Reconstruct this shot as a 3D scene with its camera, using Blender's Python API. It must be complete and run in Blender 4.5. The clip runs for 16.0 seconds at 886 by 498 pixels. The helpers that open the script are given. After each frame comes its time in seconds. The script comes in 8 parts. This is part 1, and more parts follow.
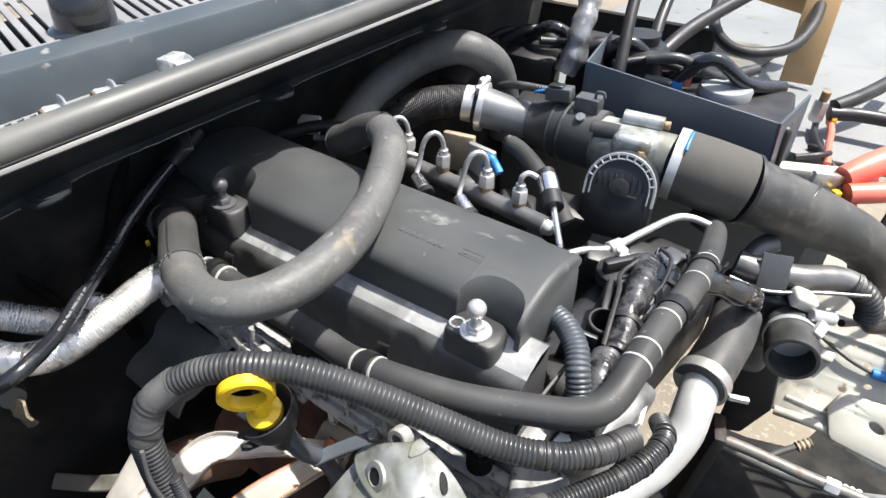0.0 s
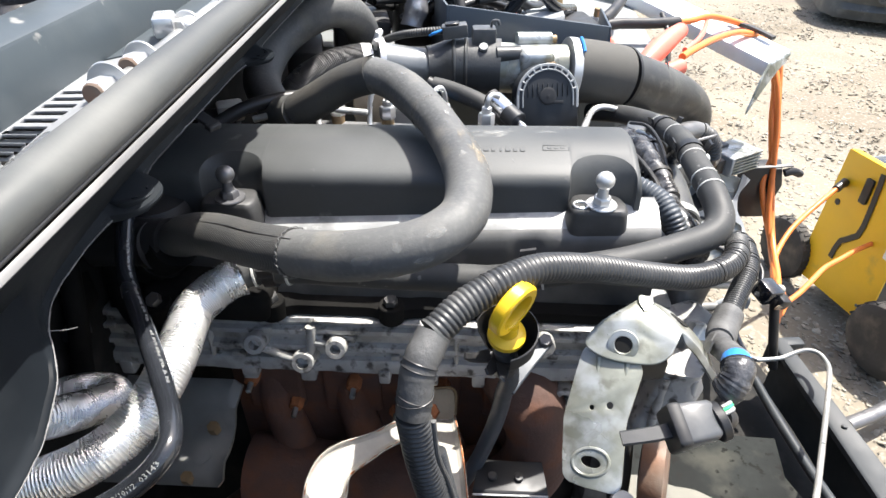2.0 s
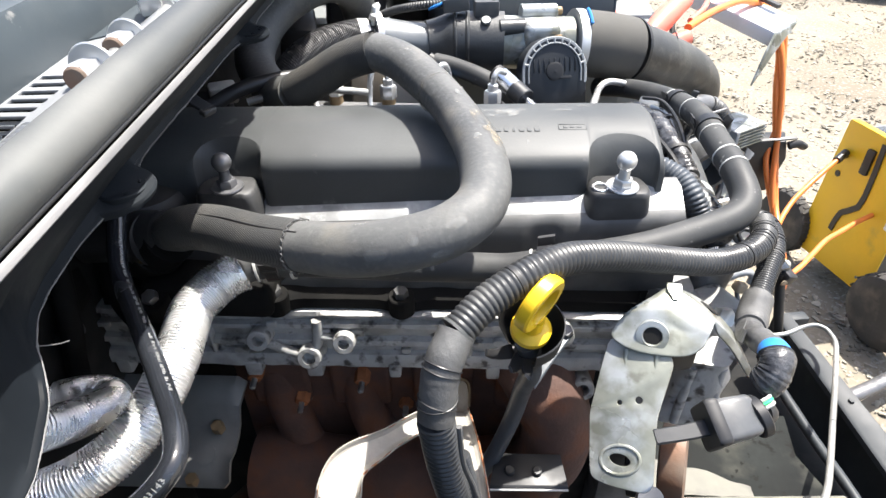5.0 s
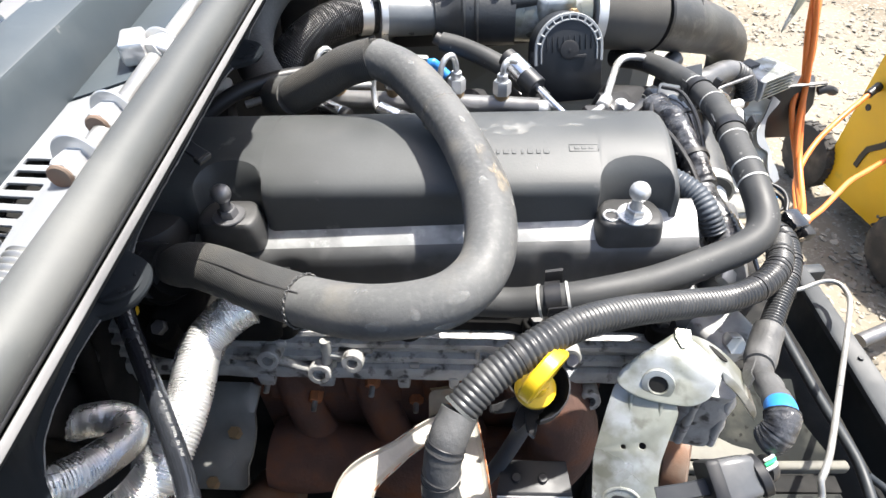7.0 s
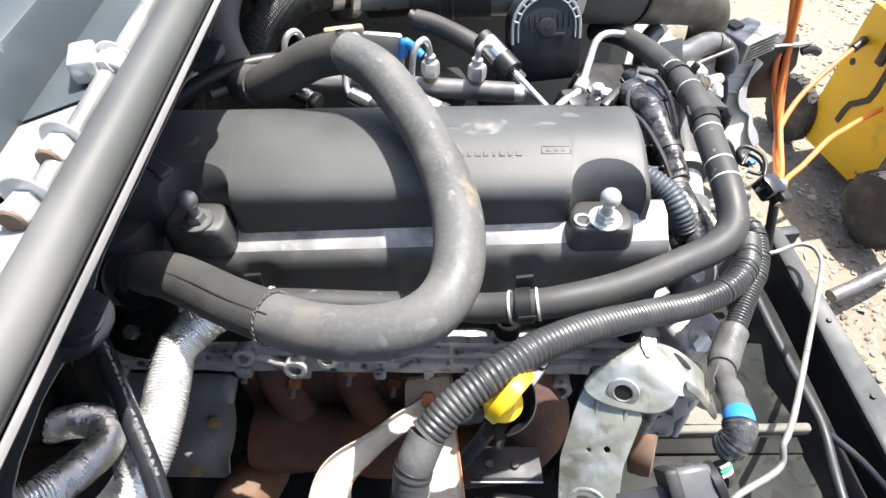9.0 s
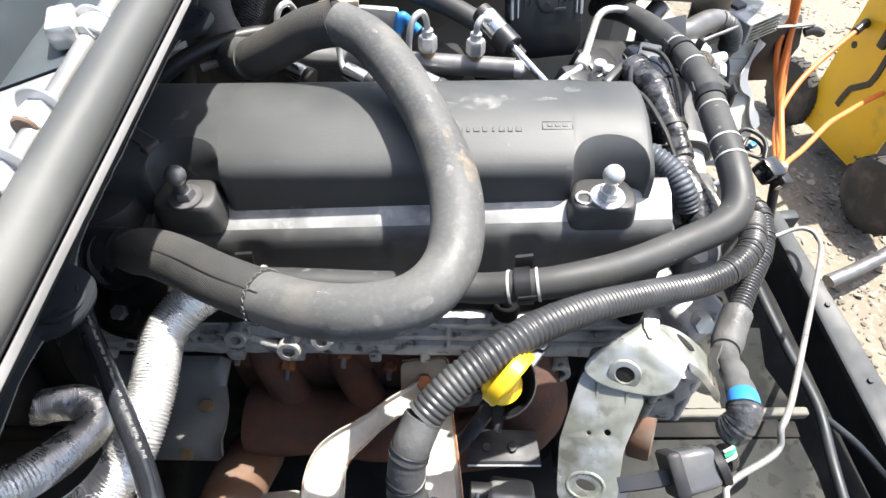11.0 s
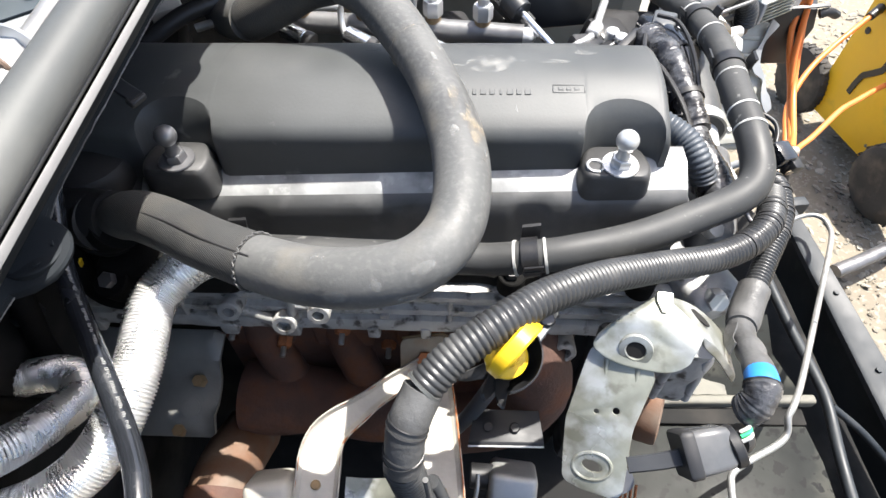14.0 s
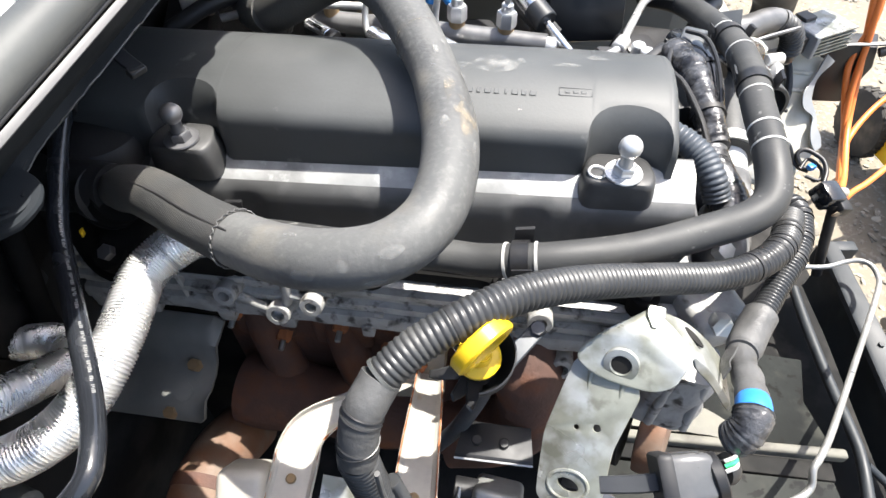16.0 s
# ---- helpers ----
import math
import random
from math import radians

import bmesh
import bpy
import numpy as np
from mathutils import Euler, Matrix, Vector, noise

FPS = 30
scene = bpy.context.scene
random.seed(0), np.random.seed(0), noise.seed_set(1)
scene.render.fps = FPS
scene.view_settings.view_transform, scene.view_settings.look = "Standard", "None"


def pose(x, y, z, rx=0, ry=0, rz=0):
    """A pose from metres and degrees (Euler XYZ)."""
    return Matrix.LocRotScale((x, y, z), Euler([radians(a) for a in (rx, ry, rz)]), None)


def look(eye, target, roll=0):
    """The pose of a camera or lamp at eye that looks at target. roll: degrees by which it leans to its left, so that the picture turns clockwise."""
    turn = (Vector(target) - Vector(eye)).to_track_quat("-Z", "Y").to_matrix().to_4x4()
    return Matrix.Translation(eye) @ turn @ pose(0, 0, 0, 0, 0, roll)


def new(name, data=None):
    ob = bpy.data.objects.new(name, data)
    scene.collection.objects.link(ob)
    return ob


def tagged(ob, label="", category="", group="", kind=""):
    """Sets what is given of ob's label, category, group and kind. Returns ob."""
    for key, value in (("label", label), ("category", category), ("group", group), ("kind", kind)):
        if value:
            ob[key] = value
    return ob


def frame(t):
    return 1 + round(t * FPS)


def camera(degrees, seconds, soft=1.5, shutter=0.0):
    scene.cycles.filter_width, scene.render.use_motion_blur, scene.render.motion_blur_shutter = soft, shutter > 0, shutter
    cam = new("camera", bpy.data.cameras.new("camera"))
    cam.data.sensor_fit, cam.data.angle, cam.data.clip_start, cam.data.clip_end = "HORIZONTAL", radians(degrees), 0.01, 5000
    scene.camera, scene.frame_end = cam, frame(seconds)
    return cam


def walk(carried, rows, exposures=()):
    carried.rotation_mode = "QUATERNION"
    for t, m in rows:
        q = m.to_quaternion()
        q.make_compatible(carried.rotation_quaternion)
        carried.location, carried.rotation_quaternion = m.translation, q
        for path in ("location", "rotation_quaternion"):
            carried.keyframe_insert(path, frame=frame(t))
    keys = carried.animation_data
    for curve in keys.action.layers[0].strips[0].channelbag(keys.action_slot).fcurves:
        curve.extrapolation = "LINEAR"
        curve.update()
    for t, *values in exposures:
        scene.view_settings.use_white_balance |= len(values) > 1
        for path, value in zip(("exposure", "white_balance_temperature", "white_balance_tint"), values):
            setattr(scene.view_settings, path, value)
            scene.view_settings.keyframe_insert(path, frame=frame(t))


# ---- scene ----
cam = camera(73.1, 16.0)
PATH = [
    (0, (0.366, -0.307, 1.331), (-0.603, 0.983, 0.15), 0.3),
    (0.3, (0.287, -0.355, 1.31), (-0.497, 1.051, 0.122), 1.3),
    (0.5, (0.236, -0.403, 1.296), (-0.449, 1.087, 0.152), -2.1),
    (0.8, (0.177, -0.439, 1.262), (-0.289, 1.12, 0.099), -3.6),
    (1, (0.144, -0.449, 1.247), (-0.242, 1.173, 0.142), -4.0),
    (1.2, (0.109, -0.455, 1.243), (-0.267, 1.184, 0.161), -3.9),
    (1.5, (0.082, -0.457, 1.239), (-0.169, 1.175, 0.11), -1.8),
    (1.7, (0.062, -0.462, 1.249), (-0.083, 1.168, 0.098), 0.2),
    (2, (0.053, -0.471, 1.254), (-0.036, 1.17, 0.114), 0.0),
    (2.5, (0.04, -0.468, 1.247), (0.001, 1.162, 0.089), 1.3),
    (3, (0.024, -0.464, 1.246), (-0.009, 1.161, 0.08), 2.0),
    (5.5, (0.036, -0.441, 1.244), (-0.041, 1.155, 0.042), -1.4),
    (6, (0.031, -0.447, 1.261), (-0.068, 1.175, 0.096), -1.1),
    (6.5, (0.038, -0.426, 1.272), (-0.057, 1.122, 0.009), -1.4),
    (7, (0.041, -0.373, 1.311), (-0.07, 1.041, -0.099), -2.7),
    (7.5, (0.037, -0.343, 1.327), (-0.059, 1.012, -0.142), -1.8),
    (8, (0.049, -0.336, 1.33), (-0.014, 0.961, -0.191), -1.2),
    (8.5, (0.052, -0.333, 1.341), (-0.007, 0.953, -0.19), -1.4),
    (9, (0.052, -0.335, 1.344), (-0.008, 0.943, -0.193), -1.8),
    (9.5, (0.051, -0.334, 1.34), (-0.001, 0.921, -0.216), -1.7),
    (10, (0.051, -0.333, 1.335), (-0.001, 0.905, -0.234), -1.6),
    (12.5, (0.05, -0.327, 1.316), (0.006, 0.917, -0.249), -0.5),
    (13, (0.049, -0.33, 1.308), (-0.003, 0.904, -0.265), -0.5),
    (13.5, (0.054, -0.328, 1.305), (0.004, 0.894, -0.278), -0.6),
    (14, (0.05, -0.328, 1.302), (-0.004, 0.882, -0.289), -0.7),
    (14.5, (0.052, -0.323, 1.304), (-0.009, 0.879, -0.293), -1.1),
    (15, (0.047, -0.327, 1.303), (-0.015, 0.868, -0.3), -0.7),
    (15.5, (0.05, -0.342, 1.298), (-0.034, 0.924, -0.248), -0.1),
    (16, (0.09, -0.334, 1.281), (-0.113, 0.927, -0.258), -1.3),
]
walk(cam, [(t, look(eye, target, roll)) for t, eye, target, roll in PATH], [(0, 0.99), (0.8, 0.99), (1.5, 1.24), (2.4, 1.48), (5.5, 1.51), (8.0, 1.48), (14, 1.45), (16, 1.49)])

# ---------------------------------------------------------------- light
SUN = Vector((0.32, 0.25, 1.0)).normalized()
world = bpy.data.worlds.new("sky")
scene.world = world
world.use_nodes = True
wn = world.node_tree
sky = wn.nodes.new("ShaderNodeTexSky")
sky.sky_type = "NISHITA"
sky.sun_disc = False
sky.dust_density = 3.5
sky.sun_elevation = math.asin(SUN.z)
sky.sun_rotation = math.atan2(SUN.x, SUN.y)
wn.nodes["Background"].inputs[1].default_value = 0.118
wn.links.new(sky.outputs[0], wn.nodes["Background"].inputs[0])
sun = new("sun", bpy.data.lights.new("sun", "SUN"))
sun.data.energy = 5.0
sun.data.angle = radians(0.6)
sun.data.color = (1.0, 0.96, 0.9)
sun.matrix_world = look(SUN * 4, (0, 0, 0))


# ---------------------------------------------------------------- materials
def mat(name, col, rough=0.6, metal=0.0, var=0.25, grain=120.0, big=14.0, bump=0.15, col2=None, mask=(0.55, 0.7),
        mscale=9.0, spec=0.5, rvar=0.15, coat=0.0, stretch=None, col3=None, mask3=(0.6, 0.72), m3scale=40.0):
    """Surface with grain and broad stains; col2 shows in patches of dirt or wear, col3 in finer specks."""
    m = bpy.data.materials.new(name)
    m.use_nodes = True
    nt = m.node_tree
    b = nt.nodes["Principled BSDF"]
    b.inputs["Metallic"].default_value = metal
    b.inputs["Specular IOR Level"].default_value = spec
    b.inputs["Coat Weight"].default_value = coat
    N, L = nt.nodes.new, nt.links.new
    tc = N("ShaderNodeTexCoord")
    src = tc.outputs["Object"]
    if stretch:
        mp = N("ShaderNodeMapping")
        mp.inputs["Scale"].default_value = stretch
        L(src, mp.inputs["Vector"])
        src = mp.outputs["Vector"]

    def nz(scale, detail=4.0):
        n = N("ShaderNodeTexNoise")
        n.inputs["Scale"].default_value = scale
        n.inputs["Detail"].default_value = detail
        L(src, n.inputs["Vector"])
        return n.outputs["Fac"]

    def ramp(fac, a, c, lo=0.0, hi=1.0):
        r = N("ShaderNodeMapRange")
        r.inputs[1].default_value, r.inputs[2].default_value = a, c
        r.inputs[3].default_value, r.inputs[4].default_value = lo, hi
        r.clamp = True
        L(fac, r.inputs[0])
        return r.outputs[0]

    def mix(fac, a, c):
        x = N("ShaderNodeMix")
        x.data_type = "RGBA"
        for i, v in ((6, a), (7, c)):
            if isinstance(v, tuple):
                x.inputs[i].default_value = (*v, 1)
            else:
                L(v, x.inputs[i])
        L(fac, x.inputs[0])
        return x.outputs[2]

    g, w = nz(grain, 6.0), nz(big, 5.0)
    lo = tuple(c * (1 - var) for c in col)
    hi = tuple(min(1.0, c * (1 + var)) for c in col)
    c1 = mix(ramp(w, 0.35, 0.65), lo, hi)
    c1 = mix(ramp(g, 0.3, 0.7, 0.0, 0.35), c1, tuple(c * (1 - 0.6 * var) for c in col))
    if col2:
        c1 = mix(ramp(nz(mscale, 8.0), *mask), c1, col2)
    if col3:
        c1 = mix(ramp(nz(m3scale, 6.0), *mask3), c1, col3)
    L(c1, b.inputs["Base Color"])
    L(ramp(w, 0.3, 0.7, max(0.03, rough - rvar), min(1.0, rough + rvar)), b.inputs["Roughness"])
    if bump:
        bp = N("ShaderNodeBump")
        bp.inputs["Strength"].default_value = bump
        bp.inputs["Distance"].default_value = 0.001
        L(g, bp.inputs["Height"])
        L(bp.outputs[0], b.inputs["Normal"])
    return m


M = {}
M["cover"] = mat("cover_plastic", (0.049, 0.052, 0.0525), 0.52, var=0.2, grain=420, big=11, bump=0.08,
                 col2=(0.075, 0.077, 0.075), mask=(0.55, 0.85), mscale=14, col3=(0.16, 0.16, 0.15), mask3=(0.70, 0.78), m3scale=30, rvar=0.08)
M["rubber"] = mat("worn_rubber", (0.088, 0.089, 0.087), 0.56, spec=0.42, var=0.2, grain=300, big=14, bump=0.3,
                  col2=(0.17, 0.158, 0.135), mask=(0.56, 0.84), mscale=24, col3=(0.125, 0.125, 0.12), mask3=(0.5, 0.8), m3scale=260)
M["hose"] = mat("smooth_hose", (0.04, 0.041, 0.041), 0.6, spec=0.4, var=0.25, grain=300, big=15, bump=0.15,
                col2=(0.06, 0.06, 0.057), mask=(0.52, 0.75), mscale=25, col3=(0.16, 0.16, 0.15), mask3=(0.66, 0.74), m3scale=110)
M["sleeve"] = mat("woven_sleeve", (0.056, 0.057, 0.056), 0.85, var=0.3, grain=1100, big=30, bump=0.9, col2=(0.085, 0.08, 0.07), mask=(0.45, 0.7), mscale=25)
M["conduit"] = mat("black_conduit", (0.034, 0.035, 0.036), 0.42, var=0.25, grain=200, big=30, bump=0.05,
                   col2=(0.075, 0.074, 0.07), mask=(0.58, 0.8), mscale=30)
M["tape"] = mat("cloth_tape", (0.08, 0.08, 0.079), 0.55, var=0.25, grain=300, big=50, bump=0.5,
                col2=(0.10, 0.10, 0.098), mask=(0.5, 0.75), mscale=40)
M["black"] = mat("black_plastic", (0.017, 0.017, 0.018), 0.45, var=0.25, grain=200, big=20, bump=0.08,
                 col2=(0.045, 0.043, 0.04), mask=(0.55, 0.85), mscale=15)
M["paintblack"] = mat("black_paint", (0.016, 0.02, 0.024), 0.55, var=0.25, grain=150, big=12, bump=0.05,
                      col2=(0.045, 0.047, 0.048), mask=(0.6, 0.8), mscale=14)
M["seal"] = mat("seal_rubber", (0.07, 0.073, 0.071), 0.55, var=0.15, grain=250, big=9, bump=0.12,
                col2=(0.13, 0.13, 0.122), mask=(0.5, 0.8), mscale=9, col3=(0.2, 0.2, 0.18), mask3=(0.69, 0.74), m3scale=50)
M["stripe"] = mat("seal_edge", (0.17, 0.167, 0.165), 0.55, var=0.2, grain=300, bump=0.1, col2=(0.10, 0.10, 0.10), mask=(0.5, 0.7))
M["cowl"] = mat("cowl_paint", (0.05, 0.062, 0.07), 0.42, var=0.15, grain=120, big=6, bump=0.08,
                col2=(0.10, 0.112, 0.118), mask=(0.5, 0.75), mscale=7, col3=(0.2, 0.2, 0.19), mask3=(0.68, 0.72), m3scale=35)
M["steel"] = mat("zinc_steel", (0.4, 0.4, 0.385), 0.4, 0.65, var=0.15, grain=150, big=20, bump=0.08,
                 col2=(0.28, 0.27, 0.25), mask=(0.55, 0.75), mscale=25)
M["bright"] = mat("bright_steel", (0.62, 0.62, 0.61), 0.36, 0.65, var=0.1, grain=200, bump=0.03)
M["alu"] = mat("cast_aluminium", (0.45, 0.445, 0.43), 0.55, 0.1, var=0.35, grain=260, big=30, bump=0.5,
               col2=(0.25, 0.245, 0.23), mask=(0.44, 0.62), mscale=30, col3=(0.06, 0.055, 0.05), mask3=(0.56, 0.68), m3scale=80)
M["foil"] = mat("foil_hose", (0.97, 0.97, 0.955), 0.28, 0.84, var=0.05, grain=420, big=60, bump=0.6, rvar=0.08)
M["zinc"] = mat("dull_zinc_plate", (0.24, 0.245, 0.205), 0.34, 0.45, var=0.35, grain=140, big=20, bump=0.2,
                col2=(0.42, 0.435, 0.43), mask=(0.44, 0.60), mscale=30, col3=(0.20, 0.20, 0.165), mask3=(0.60, 0.70), m3scale=70)
M["cream"] = mat("cast_iron_white", (0.42, 0.40, 0.36), 0.5, 0.2, var=0.15, grain=200, big=30, bump=0.3,
                 col2=(0.42, 0.25, 0.12), mask=(0.66, 0.8), mscale=26)
M["rust"] = mat("rusty_iron", (0.105, 0.056, 0.042), 0.85, var=0.3, grain=200, big=25, bump=0.8,
                col2=(0.17, 0.065, 0.028), mask=(0.5, 0.75), mscale=25)
M["ruststud"] = mat("rusty_nut", (0.36, 0.13, 0.05), 0.8, var=0.3, grain=250, big=60, bump=0.6)
M["copper"] = mat("pinkish_rust_pipe", (0.165, 0.12, 0.09), 0.7, 0.1, var=0.2, grain=200, big=30, bump=0.4,
                  col2=(0.16, 0.08, 0.045), mask=(0.45, 0.65), mscale=20)
M["shield"] = mat("heat_shield", (0.22, 0.22, 0.208), 0.55, 0.35, var=0.2, grain=160, big=20, bump=0.25)
M["yellow"] = mat("yellow_plastic", (0.78, 0.5, 0.02), 0.38, var=0.06, grain=200, bump=0.05)
M["cartyellow"] = mat("yellow_paint", (0.80, 0.47, 0.015), 0.45, var=0.08, grain=80, big=5, bump=0.05,
                      col2=(0.5, 0.33, 0.05), mask=(0.66, 0.8), mscale=8)
M["tyre"] = mat("tyre_rubber", (0.05, 0.047, 0.043), 0.85, var=0.3, grain=90, big=15, bump=0.5,
                col2=(0.14, 0.12, 0.095), mask=(0.5, 0.75), mscale=12)
M["orange"] = mat("orange_cable", (0.72, 0.2, 0.045), 0.45, var=0.12, grain=120, bump=0.1)
M["red"] = mat("red_plastic", (0.74, 0.17, 0.12), 0.4, var=0.12, grain=120, bump=0.05, col2=(0.8, 0.3, 0.25), mask=(0.6, 0.8))
M["blue"] = mat("blue_tape", (0.025, 0.2, 0.55), 0.4, var=0.2, grain=200, bump=0.2)
M["white"] = mat("white_paint", (0.78, 0.78, 0.77), 0.5, var=0.06, grain=90, big=8, bump=0.08,
                 col2=(0.6, 0.58, 0.53), mask=(0.6, 0.8), mscale=8)
M["mark"] = mat("white_marking", (0.42, 0.42, 0.4), 0.6, var=0.2, grain=300, bump=0.1, col2=(0.3, 0.3, 0.29), mask=(0.6, 0.8), mscale=60)
M["print"] = mat("faded_printing", (0.19, 0.19, 0.18), 0.5, var=0.3, grain=300, bump=0.0)
M["body"] = mat("cream_body_paint", (0.5, 0.49, 0.43), 0.45, var=0.12, grain=70, big=7, bump=0.08,
                col2=(0.22, 0.195, 0.14), mask=(0.55, 0.75), mscale=9, col3=(0.16, 0.12, 0.08), mask3=(0.68, 0.75), m3scale=26)
M["greyinner"] = mat("grey_inner_panel", (0.18, 0.19, 0.19), 0.6, var=0.06, grain=70, big=5, bump=0.1,
                     col2=(0.15, 0.15, 0.14), mask=(0.55, 0.8), mscale=16, col3=(0.10, 0.10, 0.095), mask3=(0.66, 0.72), m3scale=28)
M["batt"] = mat("blue_grey_tray", (0.062, 0.078, 0.097), 0.5, var=0.12, grain=150, big=6, bump=0.06,
                col2=(0.10, 0.115, 0.125), mask=(0.6, 0.8), mscale=7)
M["card"] = mat("brown_cardboard", (0.42, 0.28, 0.14), 0.85, var=0.15, grain=120, big=10, bump=0.2)
M["ground"] = mat("gravel_ground", (0.188, 0.164, 0.124), 0.9, var=0.2, grain=45, big=2.2, bump=0.9,
                  col2=(0.135, 0.112, 0.08), mask=(0.48, 0.66), mscale=1.3, col3=(0.255, 0.232, 0.19), mask3=(0.54, 0.66), m3scale=55)
M["stone"] = mat("gravel_stone", (0.235, 0.215, 0.175), 0.85, var=0.3, grain=60, big=9, bump=0.5, col2=(0.14, 0.12, 0.09), mask=(0.5, 0.6), mscale=5)
# near-black that carries the deep shade of the bay and its recesses
M["dark"] = mat("shade_dark", (0.016, 0.016, 0.0155), 0.85, spec=0.15, var=0.4, grain=60, big=8, bump=0.3, col2=(0.036, 0.034, 0.031), mask=(0.48, 0.7), mscale=13)
M["oily"] = mat("oily_floor_panel", (0.016, 0.0175, 0.0155), 0.5, spec=0.15, var=0.35, grain=60, big=9, bump=0.3,
                col2=(0.036, 0.036, 0.030), mask=(0.5, 0.66), mscale=13, col3=(0.008, 0.008, 0.0075), mask3=(0.56, 0.60), m3scale=52)
M["sheetblack"] = mat("dull_black_sheet", (0.017, 0.0185, 0.0175), 0.75, spec=0.06, var=0.35, grain=90, big=10, bump=0.3, col2=(0.045, 0.045, 0.038), mask=(0.50, 0.66), mscale=11,
                      col3=(0.012, 0.012, 0.011), mask3=(0.60, 0.64), m3scale=48)
M["lipblack"] = mat("satin_lip_plastic", (0.0105, 0.013, 0.016), 0.55, spec=0.07, var=0.25, grain=200, big=10, bump=0.08, col2=(0.026, 0.029, 0.032), mask=(0.5, 0.8), mscale=9)
M["goldrust"] = mat("bronze_rust", (0.27, 0.19, 0.105), 0.55, 0.4, var=0.25, grain=200, bump=0.4)
M["rustpipe"] = mat("rust_spotted_pipe", (0.17, 0.165, 0.15), 0.5, 0.3, var=0.2, grain=160, big=30, bump=0.3, col2=(0.14, 0.075, 0.04), mask=(0.56, 0.68), mscale=30)
M["film"] = mat("dark_crinkled_film", (0.085, 0.086, 0.09), 0.24, 0.25, var=0.4, grain=240, big=60, bump=1.0, col2=(0.02, 0.02, 0.022), mask=(0.5, 0.62), mscale=70)
M["sensorgrey"] = mat("grey_sensor_plastic", (0.075, 0.078, 0.082), 0.32, var=0.15, grain=200, big=30, bump=0.08, col2=(0.11, 0.11, 0.11), mask=(0.5, 0.7), mscale=35)
M["glossgrey"] = mat("grey_connector", (0.062, 0.066, 0.070), 0.32, var=0.2, grain=150, bump=0.06, col2=(0.10, 0.10, 0.10), mask=(0.55, 0.75), mscale=30)
M["coverlow"] = mat("cover_satin", (0.06, 0.061, 0.061), 0.5, var=0.2, grain=300, big=18, bump=0.08,
                    col2=(0.12, 0.12, 0.118), mask=(0.5, 0.75), mscale=24)
# pale base colour stands for sky and sun gleaming on the black ledge
M["ledge"] = mat("sheen_cover_ledge", (0.3, 0.305, 0.3), 0.4, 0.1, var=0.3, grain=260, big=22, bump=0.15,
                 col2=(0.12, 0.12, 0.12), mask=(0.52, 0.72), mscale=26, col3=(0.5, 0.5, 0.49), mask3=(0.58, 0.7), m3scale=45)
M["mount"] = mat("mount_rubber", (0.04, 0.04, 0.04), 0.45, var=0.2, grain=250, big=20, bump=0.1, col2=(0.08, 0.08, 0.078), mask=(0.5, 0.75), mscale=25)
M["dullsteel"] = mat("dull_steel", (0.16, 0.16, 0.165), 0.42, 0.6, var=0.2, grain=200, big=40, bump=0.1)
M["alu2"] = mat("grimy_aluminium", (0.22, 0.22, 0.22), 0.55, 0.4, var=0.3, grain=200, big=20, bump=0.4,
                col2=(0.06, 0.06, 0.06), mask=(0.48, 0.65), mscale=16)
M["gloss"] = mat("glossy_wrap", (0.017, 0.019, 0.023), 0.18, var=0.2, grain=120, big=40, bump=0.3, coat=0.4)
M["black2"] = mat("satin_black_plastic", (0.012, 0.014, 0.017), 0.44, var=0.2, grain=200, big=14, bump=0.08,
                  col2=(0.03, 0.032, 0.035), mask=(0.5, 0.8), mscale=12)
M["pale"] = mat("pale_bare_metal", (0.27, 0.28, 0.29), 0.45, 0.2, var=0.1, grain=120, big=12, bump=0.08)
M["grille"] = mat("grey_grille", (0.2, 0.2, 0.2), 0.6, var=0.15, grain=200, big=10, bump=0.1)
M["bluegrey"] = mat("blue_grey_tube", (0.055, 0.064, 0.076), 0.45, var=0.2, grain=200, big=30, bump=0.1)
M["creamdark"] = mat("tan_casting", (0.33, 0.27, 0.19), 0.6, 0.1, var=0.2, grain=200, big=30, bump=0.3, col2=(0.3, 0.14, 0.06), mask=(0.58, 0.75), mscale=30)
M["green"] = mat("green_wire", (0.05, 0.5, 0.2), 0.4, var=0.1, grain=100, bump=0.05)
M["dusty"] = mat("dusty_metal", (0.15, 0.145, 0.12), 0.75, var=0.25, grain=90, big=12, bump=0.4, col2=(0.06, 0.055, 0.05), mask=(0.5, 0.7), mscale=16)
# grimy black, darkened further to stand for the shade under the hoses
M["flange"] = mat("grimy_shade_casting", (0.010, 0.0098, 0.0095), 0.8, spec=0.06, var=0.35, grain=160, big=18, bump=0.4, col2=(0.017, 0.016, 0.0145), mask=(0.5, 0.72), mscale=22)
M["braid"] = mat("black_braid", (0.022, 0.022, 0.023), 0.4, var=0.3, grain=500, big=40, bump=0.6, col2=(0.06, 0.06, 0.06), mask=(0.55, 0.75), mscale=90)
M["chrome"] = mat("chrome_steel", (0.85, 0.86, 0.88), 0.16, 0.95, var=0.05, grain=120, bump=0.03)
M["intake"] = mat("grey_black_casting", (0.04, 0.042, 0.043), 0.42, var=0.2, grain=300, big=20, bump=0.3, col2=(0.09, 0.09, 0.09), mask=(0.55, 0.8), mscale=20)
M["pipegrey"] = mat("satin_grey_pipe", (0.17, 0.18, 0.185), 0.4, 0.4, var=0.15, grain=200, big=20, bump=0.1)
